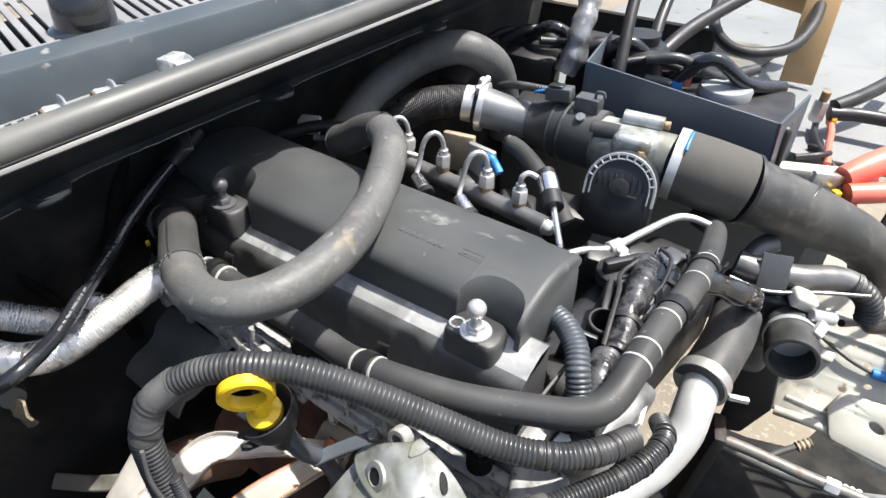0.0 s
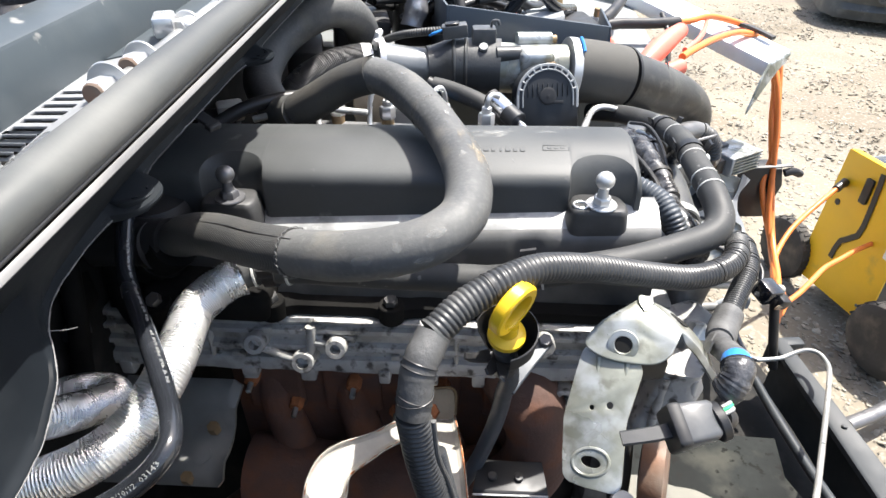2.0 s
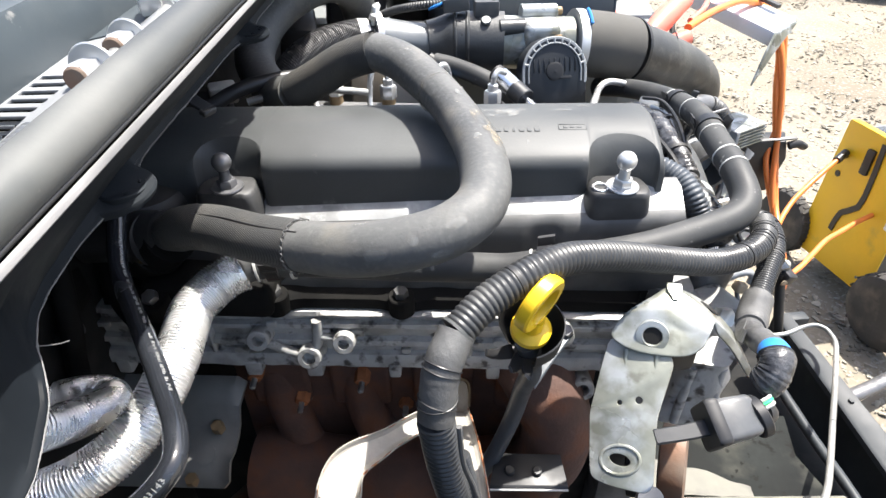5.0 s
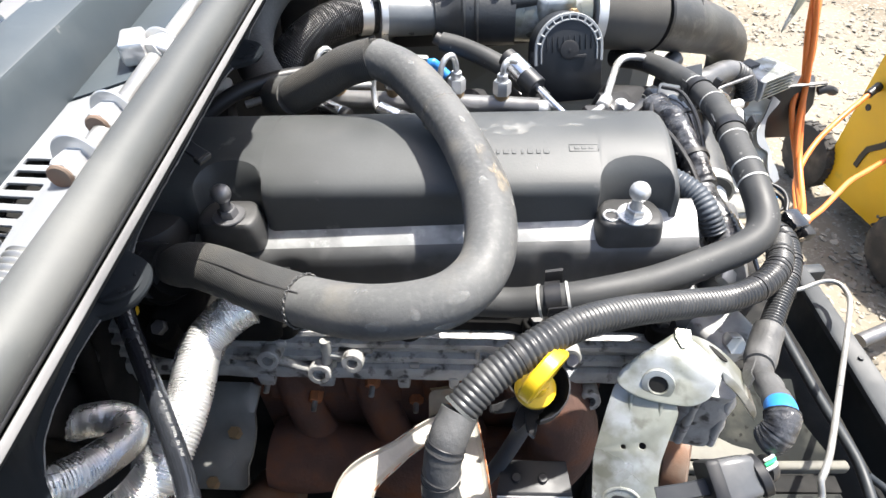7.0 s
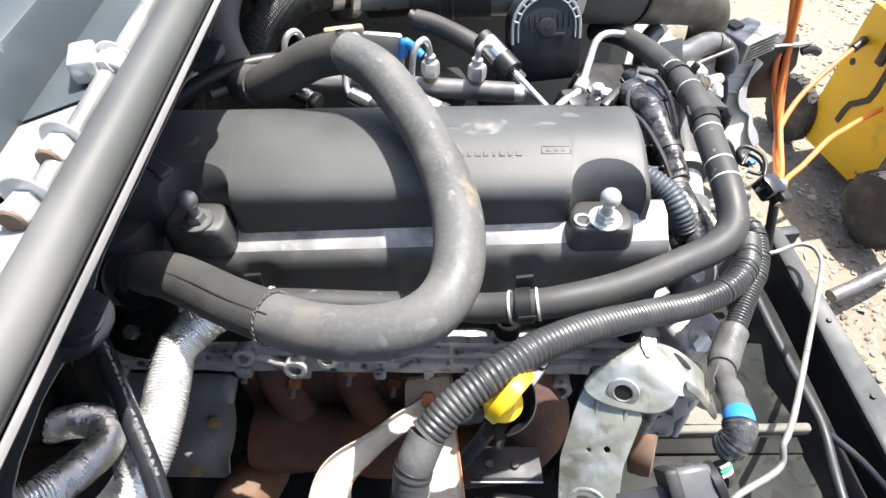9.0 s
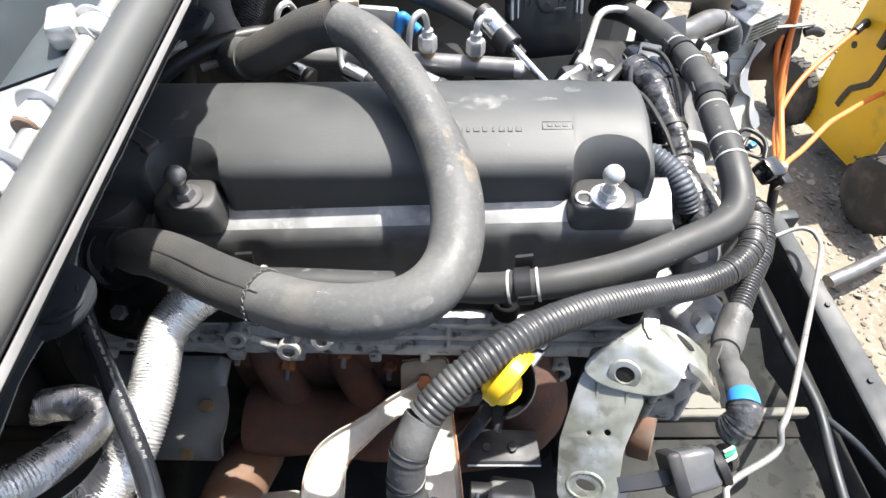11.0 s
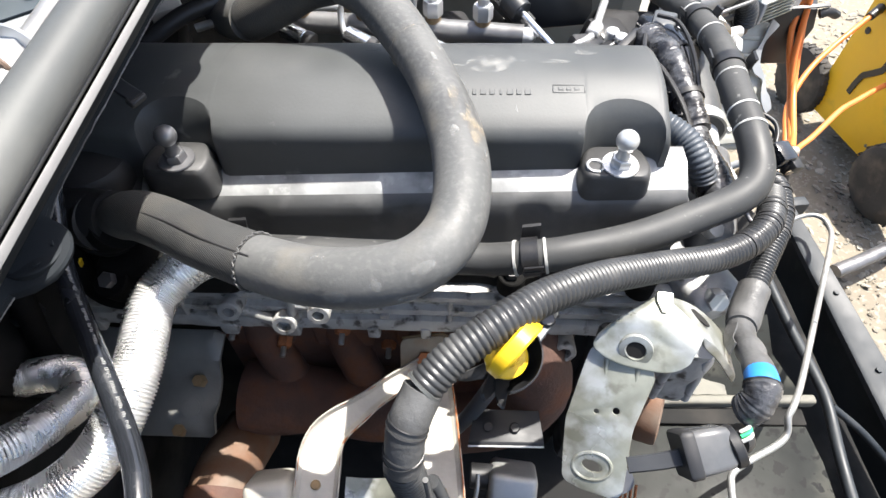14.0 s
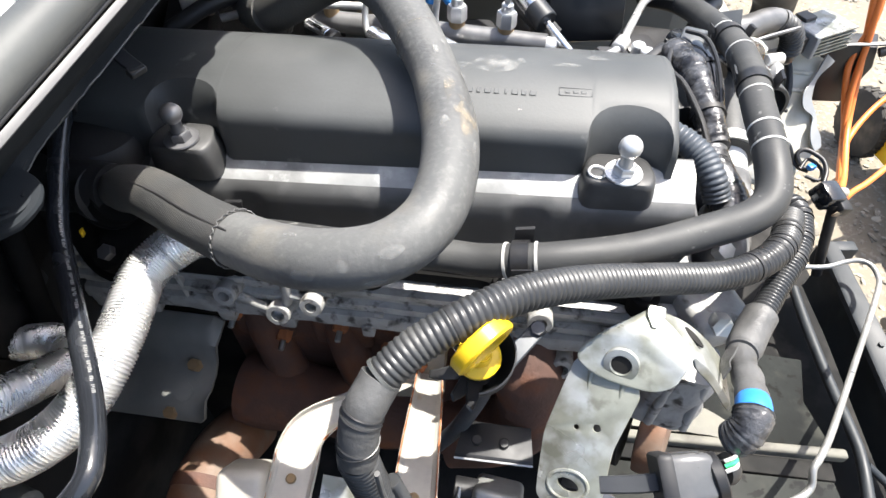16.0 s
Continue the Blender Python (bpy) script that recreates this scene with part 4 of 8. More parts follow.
L1 = [(0.045, -0.225, 0.80), (0.036, -0.222, 0.85), (0.026, -0.222, 0.905), (0.020, -0.219, 0.95), (0.0235, -0.207, 0.979), (0.032, -0.190, 0.993), (0.047, -0.176, 1.002), (0.064, -0.164, 1.008), (0.082, -0.152, 1.011), (0.105, -0.135, 1.007), (0.143, -0.110, 0.990),
      (0.195, -0.081, 0.964), (0.239, -0.060, 0.947), (0.272, -0.040, 0.941), (0.295, -0.015, 0.938), (0.31, 0.02, 0.93)]
L2 = [(0.318, 0.07, 0.905), (0.329, 0.046, 0.914), (0.321, 0.006, 0.914), (0.296, -0.037, 0.911), (0.272, -0.077, 0.910), (0.259, -0.102, 0.912),
      (0.256, -0.121, 0.922), (0.251, -0.141, 0.935), (0.2470, -0.156, 0.9435)]


def loom():
    e = thing("wiring_loom", "black corrugated conduit carrying engine wiring, partly taped", "wiring loom", (0.1, -0.15, 0.9))
    part("conduit", ribbed(L1[5:], 0.0110, 0.0038, 0.0008, 24, 6), "conduit", e, "ribbed black conduit")
    part("taped_run", tube(L1[3:6], lambda i, s: 0.0116 + 0.0005 * noise.noise(Vector((s * 160, 0, 5))), 0.002, 24, wob=0.0006), "tape", e, "grey cloth tape wrap")
    part("lower_conduit", ribbed(L1[:4], 0.0118, 0.0042, 0.0014, 24, 6), "conduit", e)
    part("loose_thread", tube([(0.034, -0.228, 0.955), (0.037, -0.232, 0.925), (0.044, -0.230, 0.895), (0.05, -0.228, 0.86)], 0.0018, 0.004, 8), "tape", e)
    part("side_conduit", ribbed([(0.055, -0.222, 0.81), (0.047, -0.219, 0.85), (0.036, -0.216, 0.91)], 0.0055, 0.0028, 0.001, 14, 4), "conduit", e)
    for at in (0.13, 0.77, 0.785, 0.80, 0.86, 0.875, 0.89, 0.93, 0.945):
        part("tape_band", ring_on(L1[5:], at, 0.003, 0.0103, thick=0.0009), "black", e)
    part("cut_edge", ring_on(L1[5:], 0.004, 0.0016, 0.0112, thick=0.0005), "seal", e)
    P = even(spline(L1[3:6], 10), 0.001)
    for at, tilt in ((0.12, 0.9), (0.30, -0.7), (0.52, 0.5), (0.60, 0.25)):
        i = int(at * (len(P) - 1))
        p, t = P[i], (P[i + 2] - P[i - 2]).normalized()
        sd = t.cross(Vector((0.3, -0.8, 0.4))).normalized()
        up = sd.cross(t)
        part("tape_seam", tube([p + (sd * math.cos(w) + up * math.sin(w)) * 0.0119 + t * 0.010 * tilt * math.sin(w * 0.5) for w in [2 * math.pi * q / 16 for q in range(17)]], 0.0005, 0.003, 5), "black", e)
    b = thing("branch_loom", "corrugated branch conduit ending in blue tape and a plug", "wiring loom", (0.27, -0.1, 0.9))
    part("conduit", ribbed(L2[:5], 0.0092, 0.0034, 0.0011, 20, 6), "conduit", b)
    part("rubber_collar", tube([(0.281, -0.062, 0.910), (0.272, -0.077, 0.9102), (0.2625, -0.0945, 0.9115), (0.2605, -0.098, 0.9125)], lambda i, s: 0.0122 - 0.0016 * max(0.0, s - 0.034) / 0.008, 0.002, 22, wob=0.0006), "tape", b)
    part("taped_end", tube(L2[4:], lambda i, s: 0.0098 + 0.0006 * math.sin(s * 260), 0.002, 20, wob=0.001), "tape", b)
    for at in (0.12, 0.15, 0.2, 0.23, 0.36, 0.39, 0.50, 0.53):
        part("tape_band", ring_on(L2[:5], at, 0.003, 0.0088, thick=0.0009), "black", b)
    part("blue_band", tube([(0.2490, -0.150, 0.9395), (0.2472, -0.1555, 0.9425), (0.2455, -0.1605, 0.9440)], lambda i, s: 0.0105 + 0.0004 * noise.noise(Vector((s * 300, 1, 2))), 0.0016, 24, wob=0.001), "blue", b, "bright blue tape")
    P = [(0.2462, -0.1585, 0.9435), (0.2448, -0.1635, 0.9430), (0.2425, -0.1680, 0.9390), (0.2395, -0.1700, 0.9335), (0.2365, -0.1695, 0.9280)]
    part("foil_wrap", tube(P, lambda i, s: 0.0112 + 0.0012 * noise.noise(Vector((s * 700, 1, 0))) + 0.0012 * noise.noise(Vector((s * 160, 3, 0))) - 0.15 * max(0.0, s - 0.017), 0.0006, 26, wob=0.0016), "film", b, "crinkled glossy wrap")
    part("flap", strap([(0.2525, -0.098, 0.917), (0.2445, -0.113, 0.921), (0.2405, -0.126, 0.930)], 0.010, 0.0012, (-0.8, -0.3, 0.5), 0.0004), "tape", b, "loose tape flap")


loom()


def foil_hoses():
    e = thing("foil_hose", "silver corrugated foil hose lying over the exhaust side", "flexible hose", (-0.19, -0.17, 0.88), group="silver flexible hoses")
    P = [(-0.147, -0.062, 0.9345), (-0.158, -0.069, 0.932), (-0.169, -0.080, 0.928), (-0.178, -0.102, 0.9235), (-0.176, -0.138, 0.917), (-0.179, -0.172, 0.908), (-0.191, -0.200, 0.896), (-0.210, -0.221, 0.889), (-0.238, -0.236, 0.884), (-0.28, -0.248, 0.882), (-0.40, -0.265, 0.878)]
    part("cut_end", ring_on(P, 0.004, 0.002, 0.0170, thick=0.0005), "foil", e, "thin cut foil edge")
    part("corrugated_tube", ribbed(P, 0.0172, 0.0025, 0.0016, 32, 6, wob=0.0005), "foil", e)
    e2 = thing("foil_hose", "loose silver foil hose bent round to a crimped end", "flexible hose", (-0.26, -0.15, 0.8), group="silver flexible hoses")
    Q = [(-0.330, -0.137, 0.843), (-0.318, -0.128, 0.842), (-0.299, -0.121, 0.842), (-0.275, -0.121, 0.847), (-0.252, -0.132, 0.857), (-0.240, -0.151, 0.870), (-0.239, -0.172, 0.886), (-0.243, -0.195, 0.903), (-0.253, -0.215, 0.918), (-0.28, -0.245, 0.935), (-0.36, -0.30, 0.95)]
    part("crimped_end", tube([(-0.336, -0.143, 0.8435), (-0.329, -0.1365, 0.843)], 0.0132, 0.003, 26, wob=0.003), "foil", e2)
    part("corrugated_tube", ribbed(Q, 0.0152, 0.0025, 0.0020, 32, 6, wob=0.0009), "foil", e2)


foil_hoses()


def thin_hose():
    e = thing("vacuum_hose", "glossy thin black rubber hose with white printing", "hose", (-0.2, -0.15, 0.95))
    P = [(-0.268, 0.045, 1.02), (-0.256, -0.005, 1.000), (-0.243, -0.05, 0.983), (-0.231, -0.085, 0.967), (-0.219, -0.108, 0.957), (-0.186, -0.153, 0.953), (-0.151, -0.203, 0.946), (-0.131, -0.236, 0.947),
         (-0.129, -0.255, 0.944), (-0.149, -0.272, 0.930), (-0.19, -0.29, 0.915), (-0.25, -0.31, 0.90)]
    part("tube", tube(P, 0.0072, 0.004, 20), "gloss", e)
    C = even(spline(P, 10), 0.001)

    def near(p):
        return min(range(len(C)), key=lambda k: (C[k] - Vector(p)).length)

    def lay(i, u, v, out, r=0.0073):
        """A place on the hose's skin: u metres back along it from index i, v round it."""
        k = max(1, min(len(C) - 2, i - u / 0.001))
        j = int(k)
        p = C[j].lerp(C[j + 1], k - j)
        t = (C[j - 1] - C[j + 1]).normalized()
        d = (Vector(out) - t * Vector(out).dot(t)).normalized()
        a = v / r
        return p + (d * math.cos(a) + d.cross(t) * math.sin(a)) * r

    cu = bpy.data.curves.new("words", "FONT")
    cu.body, cu.size, cu.resolution_u = "02/10/12  03143", 0.0052, 1
    ob = bpy.data.objects.new("words", cu)
    me = bpy.data.meshes.new_from_object(ob)
    bm = bmesh.new()
    bm.from_mesh(me)
    bpy.data.objects.remove(ob)
    bpy.data.meshes.remove(me)
    bpy.data.curves.remove(cu)
    bmesh.ops.triangulate(bm, faces=bm.faces[:])
    i0 = near((-0.154, -0.2745, 0.928))
    for v in bm.verts:
        v.co = lay(i0, v.co.x, v.co.y - 0.0016, (0.45, -0.38, 0.80), 0.00735)
    part("date_print", bm, "print", e, "small white printed date")
    # the rest of the printing cannot be read: short bars in groups
    rnd = random.Random(12)
    bm = bmesh.new()
    for lo, hi, out in ((near((-0.236, -0.07, 0.975)), near((-0.186, -0.153, 0.953)), (0.75, -0.35, 0.55)), (near((-0.180, -0.161, 0.952)), near((-0.150, -0.205, 0.946)), (0.75, -0.30, 0.60))):
        u, word = 0.0, rnd.randrange(3, 8)
        while u < (hi - lo) * 0.001:
            w = rnd.uniform(0.0005, 0.0010)
            v0, v1 = rnd.choice(((-0.0011, 0.0011), (-0.0011, 0.0003), (-0.0004, 0.0011), (-0.0011, 0.0011)))
            bm.faces.new([bm.verts.new(lay(hi, u + du, dv, out, 0.00733)) for du, dv in ((0, v0), (w, v0), (w, v1), (0, v1))])
            word -= 1
            u += w + 0.0006 + (0.0022 if word == 0 else 0)
            word = word or rnd.randrange(3, 9)
    tagged(part("printing", bm, "print", e), kind="stuff")
    part("end_boot", tube(P[:2], 0.0092, 0.004, 16), "black", e)


thin_hose()

# ---------------------------------------------------------------- cowl
def ty(y, dx=0.0, dz=0.0):
    """A place along the cowl seal."""
    return (-0.1445 + 0.009 * y + dx, y, 1.132 + 0.043 * y + dz)


def cowl():
    e = thing("cowl_seal", "thick grey rubber bonnet seal along the cowl edge", "seal", ty(0))
    part("tube", tube([ty(-0.62), ty(-0.3), ty(0), ty(0.3), ty(0.62), ty(1.05)], 0.0135, 0.02, 28, wob=0.0006), "seal", e)
    part("rib", tube([ty(y, 0.0105, -0.0085) for y in (-0.62, -0.2, 0.2, 0.6, 1.05)], 0.0016, 0.03, 10), "black", e)
    st = [ty(y, 0.0150, -0.0105) for y in (-0.62, 1.05)]
    a, b = Vector(st[0]), Vector(st[1])
    w = Vector((0.0012, 0, -0.0017))
    part("pale_edge", slab([a - w, b - w, b + w, a + w], (-0.002, 0, -0.002), 0.0006), "stripe", e, "pale worn edge strip")
    # dark overhanging lip under the seal: its foot spreads into round tongues, and bellies out low beside the near wing
    p = thing("cowl_lip", "black plastic cowl edge with frayed rim and round tongues", "cowl panel", ty(0, 0, -0.05))
    lugs = ((-0.1635, 1.0765), (0.083, 1.0815), (0.36, 1.092))
    rim = [(-0.62, -0.150, 1.000), (-0.40, -0.141, 1.008), (-0.325, -0.1385, 1.022), (-0.308, -0.1375, 1.028), (-0.285, -0.1405, 1.040), (-0.272, -0.147, 1.0475), (-0.262, -0.1545, 1.0515),
           (-0.250, -0.1595, 1.057), (-0.235, -0.1615, 1.0605), (-0.205, -0.1625, 1.0640), (-0.185, -0.1600, 1.0690), (-0.165, -0.1580, 1.0735), (-0.13, -0.1580, 1.0765), (1.0, -0.158, 1.112)]

    def rim_at(y):
        for (y0, x0, z0), (y1, x1, z1) in zip(rim, rim[1:]):
            if y <= y1:
                k = (y - y0) / (y1 - y0)
                return x0 + (x1 - x0) * k, z0 + (z1 - z0) * k
        return rim[-1][1:]

    ys = [1.0 - 0.012 * k for k in range(50)] + [0.4 - 0.0035 * k for k in range(292)]
    secs, fray = [], []
    for y in ys:
        tx, _, tz = ty(y, 0.0140, -0.0140)
        x, z = rim_at(y)
        foot = 0.0
        for yl, zl in lugs:
            d = abs(y - yl)
            if d < 0.0195:
                foot = max(foot, 0.0035 + 0.0185 * math.sqrt(1 - (d / 0.0195) ** 2))
            elif d < 0.05:
                foot = max(foot, 0.0035 * (1 - (d - 0.0195) / 0.0305) ** 2)
        belly = max(0.0, min(1.0, (-0.245 - y) / 0.035))
        belly = belly * belly * (3 - 2 * belly)
        rag = 0.0009 * noise.noise(Vector((y * 210, 0, 0)))
        wx, wz = x - 0.004 * belly, z + 0.006
        mx, mz = tx - 0.014 - 0.006 * belly, tz - 0.020 - 0.006 * belly
        secs.append([(tx - 0.001, y, tz), (tx - 0.005, y, tz - 0.008), (mx, y, mz), (mx + (wx - mx) * 0.5 - 0.002 * (1 - belly), y, mz + (wz - mz) * 0.5), (wx, y, wz), (wx + 0.0015 + 0.3 * foot, y, z + 0.0022),
                     (x + foot - 0.0008, y, z + 0.0012), (x + foot, y, z - 0.0004 + rag), (x + foot - 0.001, y, z - 0.003 + rag), (x - 0.006, y, z - 0.003), (x - 0.008, y, z + 0.008), (mx - 0.008, y, mz), (tx - 0.02, y, tz - 0.004)])
        if y < 0.4 and foot < 0.0035:
            fray.append((x + foot + 0.0004, y, z - 0.0008 + rag))
        elif fray and fray[-1] is not None:
            fray.append(None)
    part("lip", loft(secs), "lipblack", p)
    run = []
    for q in fray + [None]:
        if q is not None:
            run.append(q)
        else:
            if len(run) > 4:
                part("frayed_edge", tube(run[::2], lambda i, s: 0.00025 + 0.0006 * abs(noise.noise(Vector((s * 420, 0, 0)))), 0.0012, 5), "stripe", p, "pale frayed rim")
            run = []
    for yl, zl in lugs:
        x, z = rim_at(yl)
        g = part("lug", lathe([(0.0150, -0.002), (0.0152, 0.0016), (0.0143, 0.0022), (0.0134, 0.0022), (0.0128, 0.0012), (0.001, 0.0012)], pose(x + 0.0025, yl, z + 0.0008, 0, 3, 0), 36), "lipblack", p, "round black lug")
        for k in range(5):
            a = 2 * math.pi * (k + 0.4) / 5
            part("nib", box((0.0035, 0.0014, 0.0012), (x + 0.0025 + 0.0108 * math.cos(a), yl + 0.0108 * math.sin(a), z + 0.0024), (0, 3, math.degrees(a) + 90), 0.0003, 1), "lipblack", g)
    part("torn_thread", tube([(-0.155, -0.2615, 1.0515), (-0.151, -0.2595, 1.0502), (-0.147, -0.2580, 1.0497), (-0.143, -0.2562, 1.0500)], 0.00025, 0.002, 5), "stripe", p, "loose pale thread")
    # perforated strip behind the seal
    s = thing("perforated_strip", "bare pale metal strip with slots behind the seal", "vent strip", ty(0, -0.05, -0.015))
    holes = [rounded([(-0.0640, y), (-0.038, y - 0.0045), (-0.038, y + 0.0018), (-0.0640, y + 0.0063)], 0.002, 3) for y in [-0.5 + 0.0104 * k for k in range(38)]]
    part("strip", plate([(-0.066, -0.62), (0.004, -0.62), (0.004, 0.9), (-0.026, 0.9), (-0.026, -0.035), (-0.066, -0.055)], 0.002, holes, pose(-0.150, 0, 1.128, 2.4, -6, 0), 0.0004), "pale", s)
    # added dark slab that paints the shade seen through the slots
    part("slot_shade", slab([(-0.22, -0.62, 1.080), (-0.155, -0.62, 1.080), (-0.155, 0.9, 1.145), (-0.22, 0.9, 1.145)], (0, 0, -0.004)), "dark", s)
    w = thing("scuttle_wall", "blue-grey painted scuttle panel", "scuttle panel", (-0.22, 0, 1.1))
    part("wall", slab([(-0.214, -0.62, 1.092), (-0.214, 0.95, 1.158), (-0.216, 0.95, 1.180), (-0.222, -0.62, 1.141)], (-0.006, 0, 0)), "cowl", w)
    part("slope", plate([(-0.0665, -0.05), (-0.0268, -0.03), (-0.0268, 0.9), (-0.0665, 0.9)], 0.002, (), pose(-0.150, 0, 1.128, 2.4, -6, 0), 0.0004), "cowl", w)
    part("top_edge", slab([(-0.2222, -0.62, 1.1415), (-0.2162, 0.95, 1.1805), (-0.246, 0.95, 1.186), (-0.252, -0.62, 1.147)], (0, 0, -0.006)), "cowl", w)
    v = thing("scuttle_grille", "light grey plastic scuttle grille with long slots", "grille", (-0.36, 0, 1.12))
    hs = []
    for k in range(84):
        yy = -0.5 + k * 0.0135
        if -0.065 < yy < 0.012:
            continue
        hs.append(rounded([(-0.08, yy + 0.034), (0.080, yy), (0.080, yy + 0.0066), (-0.08, yy + 0.0406)], 0.002, 2))
    part("grille", plate([(-0.3, -0.7), (0.112, -0.7), (0.112, 1.1), (-0.3, 1.1)], 0.004, hs, pose(-0.36, 0, 1.155, 1.4, 2, 0), 0.0006), "grille", v)
    # dark sheet added below the grille as the shade in its slots
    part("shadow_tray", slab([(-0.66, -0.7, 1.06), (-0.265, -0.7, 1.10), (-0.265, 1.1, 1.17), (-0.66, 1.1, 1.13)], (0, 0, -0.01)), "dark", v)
    c = thing("wiper_spindle", "glossy black wiper spindle cover standing on the grille", "wiper spindle", (-0.30, -0.04, 1.14))
    part("cap", lathe([(0.036, 0), (0.036, 0.004), (0.029, 0.008), (0.028, 0.034), (0.024, 0.042), (0.012, 0.045), (0.002, 0.0455)], pose(-0.290, -0.03, 1.150, 0, 4, 0)), "gloss", c)


cowl()


def linkage():
    e = thing("wiper_linkage", "zinc plated wiper linkage rod with large washers and bolt heads", "linkage", (-0.175, -0.05, 1.12))
    part("rod", tube([(-0.172, -0.132, 1.122), (-0.172, -0.06, 1.125), (-0.172, 0.0, 1.128), (-0.167, 0.12, 1.137), (-0.162, 0.3, 1.146)], 0.0062, 0.01, 18), "steel", e)
    for y, r, cap in ((-0.120, 0.0150, True), (-0.076, 0.0135, True), (0.002, 0.012, False)):
        x, z = -0.172, 1.126 + 0.04 * (y + 0.1)
        k = part("washer", lathe([(0.003, 0), (r, 0), (r + 0.0008, 0.001), (r, 0.002), (0.003, 0.0022)], axis_pose((x, y, z), (x - 0.01, y - 0.1, z + 0.008))), "bright", e)
        b = part("bolt_head", hexnut((x, y, z), (x - 0.0018, y - 0.016, z + 0.001), 0.0085), "bright", e)
        if cap:
            part("rusty_face", cyl((x - 0.0018, y - 0.0155, z + 0.001), (x - 0.0019, y - 0.0185, z + 0.0012), 0.0070), "copper", b, "rust-brown bolt face")
    part("spring", ribbed([(-0.172, -0.24, 1.112), (-0.172, -0.185, 1.116)], 0.0085, 0.004, 0.002, 18, 6), "steel", e)
    part("lock_nut", hexnut((-0.173, -0.262, 1.111), (-0.173, -0.242, 1.112), 0.011), "bright", e)
    part("lever", box((0.016, 0.028, 0.016), (-0.186, -0.008, 1.134), (0, 0, 20), 0.003), "bright", e)
    part("rod_end", cyl((-0.170, -0.012, 1.128), (-0.169, 0.005, 1.131), 0.0092), "bright", e)


linkage()

# ---------------------------------------------------------------- exhaust side
def frame_on(o, u, v):
    """A pose at o with x along u and y near v."""
    u, v = Vector(u).normalized(), Vector(v)
    n = u.cross(v).normalized()
    v = n.cross(u)
    return Matrix(((u.x, v.x, n.x, o[0]), (u.y, v.y, n.y, o[1]), (u.z, v.z, n.z, o[2]), (0, 0, 0, 1)))


def dipstick():
    e = thing("dipstick", "yellow plastic oil dipstick handle in a black holder", "dipstick", (0.084, -0.155, 0.93))
    c = Vector((0.083, -0.164, 0.994))
    nrm = Vector((-0.74, 0.60, 0.24)).normalized()
    down = Vector((0.02, 0.25, -0.95))
    v = (down - nrm * down.dot(nrm)).normalized()
    s = v.cross(nrm)
    mr = Matrix(((s.x, v.x, nrm.x, c.x), (s.y, v.y, nrm.y, c.y), (s.z, v.z, nrm.z, c.z), (0, 0, 0, 1)))
    prof = [(0.0135, -0.0042), (0.0138, -0.0049), (0.0188, -0.0049), (0.0203, -0.0036), (0.0203, 0.0036), (0.0188, 0.0049), (0.0138, 0.0049), (0.0135, 0.0042), (0.0135, -0.0042)]
    bm = bmesh.new()
    rings = [[bm.verts.new(mr @ Vector((r * math.cos(2 * math.pi * k / 44), r * 1.04 * math.sin(2 * math.pi * k / 44), h))) for k in range(44)] for r, h in prof[:-1]]
    for r0, r1 in zip(rings, rings[1:] + rings[:1]):
        for k in range(44):
            bm.faces.new((r0[k], r0[(k + 1) % 44], r1[(k + 1) % 44], r1[k]))
    bmesh.ops.recalc_face_normals(bm, faces=bm.faces)
    h = part("ring_handle", bm, "yellow", e, "bright yellow finger ring")
    part("stem", tube([c + v * 0.016, c + v * 0.026, c + v * 0.034], lambda i, s_: 0.0065 + 0.09 * s_, 0.003, 18), "yellow", h)
    part("collar", lathe([(0.0125, -0.003), (0.0138, -0.0015), (0.0138, 0.003), (0.0105, 0.0055), (0.005, 0.006)], axis_pose(c + v * 0.036, c + v * 0.02), 28), "yellow", h)
    b = c + v * 0.043
    # open-sided cup: a thin curved shell behind the handle with two bent prongs
    mh = axis_pose(b, b - Vector((0.02, 0.22, -0.95)))
    inv = mh.to_3x3().inverted()
    away = inv @ Vector((0.75, 0.55, 0.0))
    a0 = math.atan2(away.y, away.x)
    secs = []
    for k in range(25):
        a = a0 + math.radians(-118 + 236 * k / 24)
        fall = 0.006 * (abs(k - 12) / 12) ** 2
        ca, sa = math.cos(a), math.sin(a)
        secs.append([mh @ Vector((r * ca, r * sa, z)) for r, z in ((0.0235, 0.014 - fall), (0.0225, 0.0145 - fall), (0.0205, -0.004), (0.0145, -0.018), (0.0095, -0.024), (0.0100, -0.026), (0.0155, -0.020), (0.0220, -0.005))])
    part("holder", loft(secs), "black", e, "black plastic open cup")
    part("neck", lathe([(0.0105, -0.022), (0.0105, -0.038), (0.0085, -0.042), (0.006, -0.042)], mh, 24), "black", e)
    for ang, long in ((165, 0.020), (205, 0.016), (-130, 0.018)):
        a = a0 + math.radians(ang)
        q = [mh @ Vector((r * math.cos(a), r * math.sin(a), z)) for r, z in ((0.011, -0.016), (0.011 + long * 0.7, -0.012), (0.011 + long, -0.006))]
        part("holder_prong", strap(q, lambda u: 0.011 - 0.006 * u, 0.0018, (0.2, -0.5, 0.8), 0.0005), "black", e)
    part("guide_tube", tube([b + v * 0.012, (0.088, -0.135, 0.90), (0.087, -0.112, 0.855), (0.084, -0.10, 0.81), (0.076, -0.098, 0.77), (0.06, -0.10, 0.72), (0.03, -0.105, 0.66)], 0.0078, 0.006, 18), "bluegrey", e,
         "dark blue-grey steel guide tube")
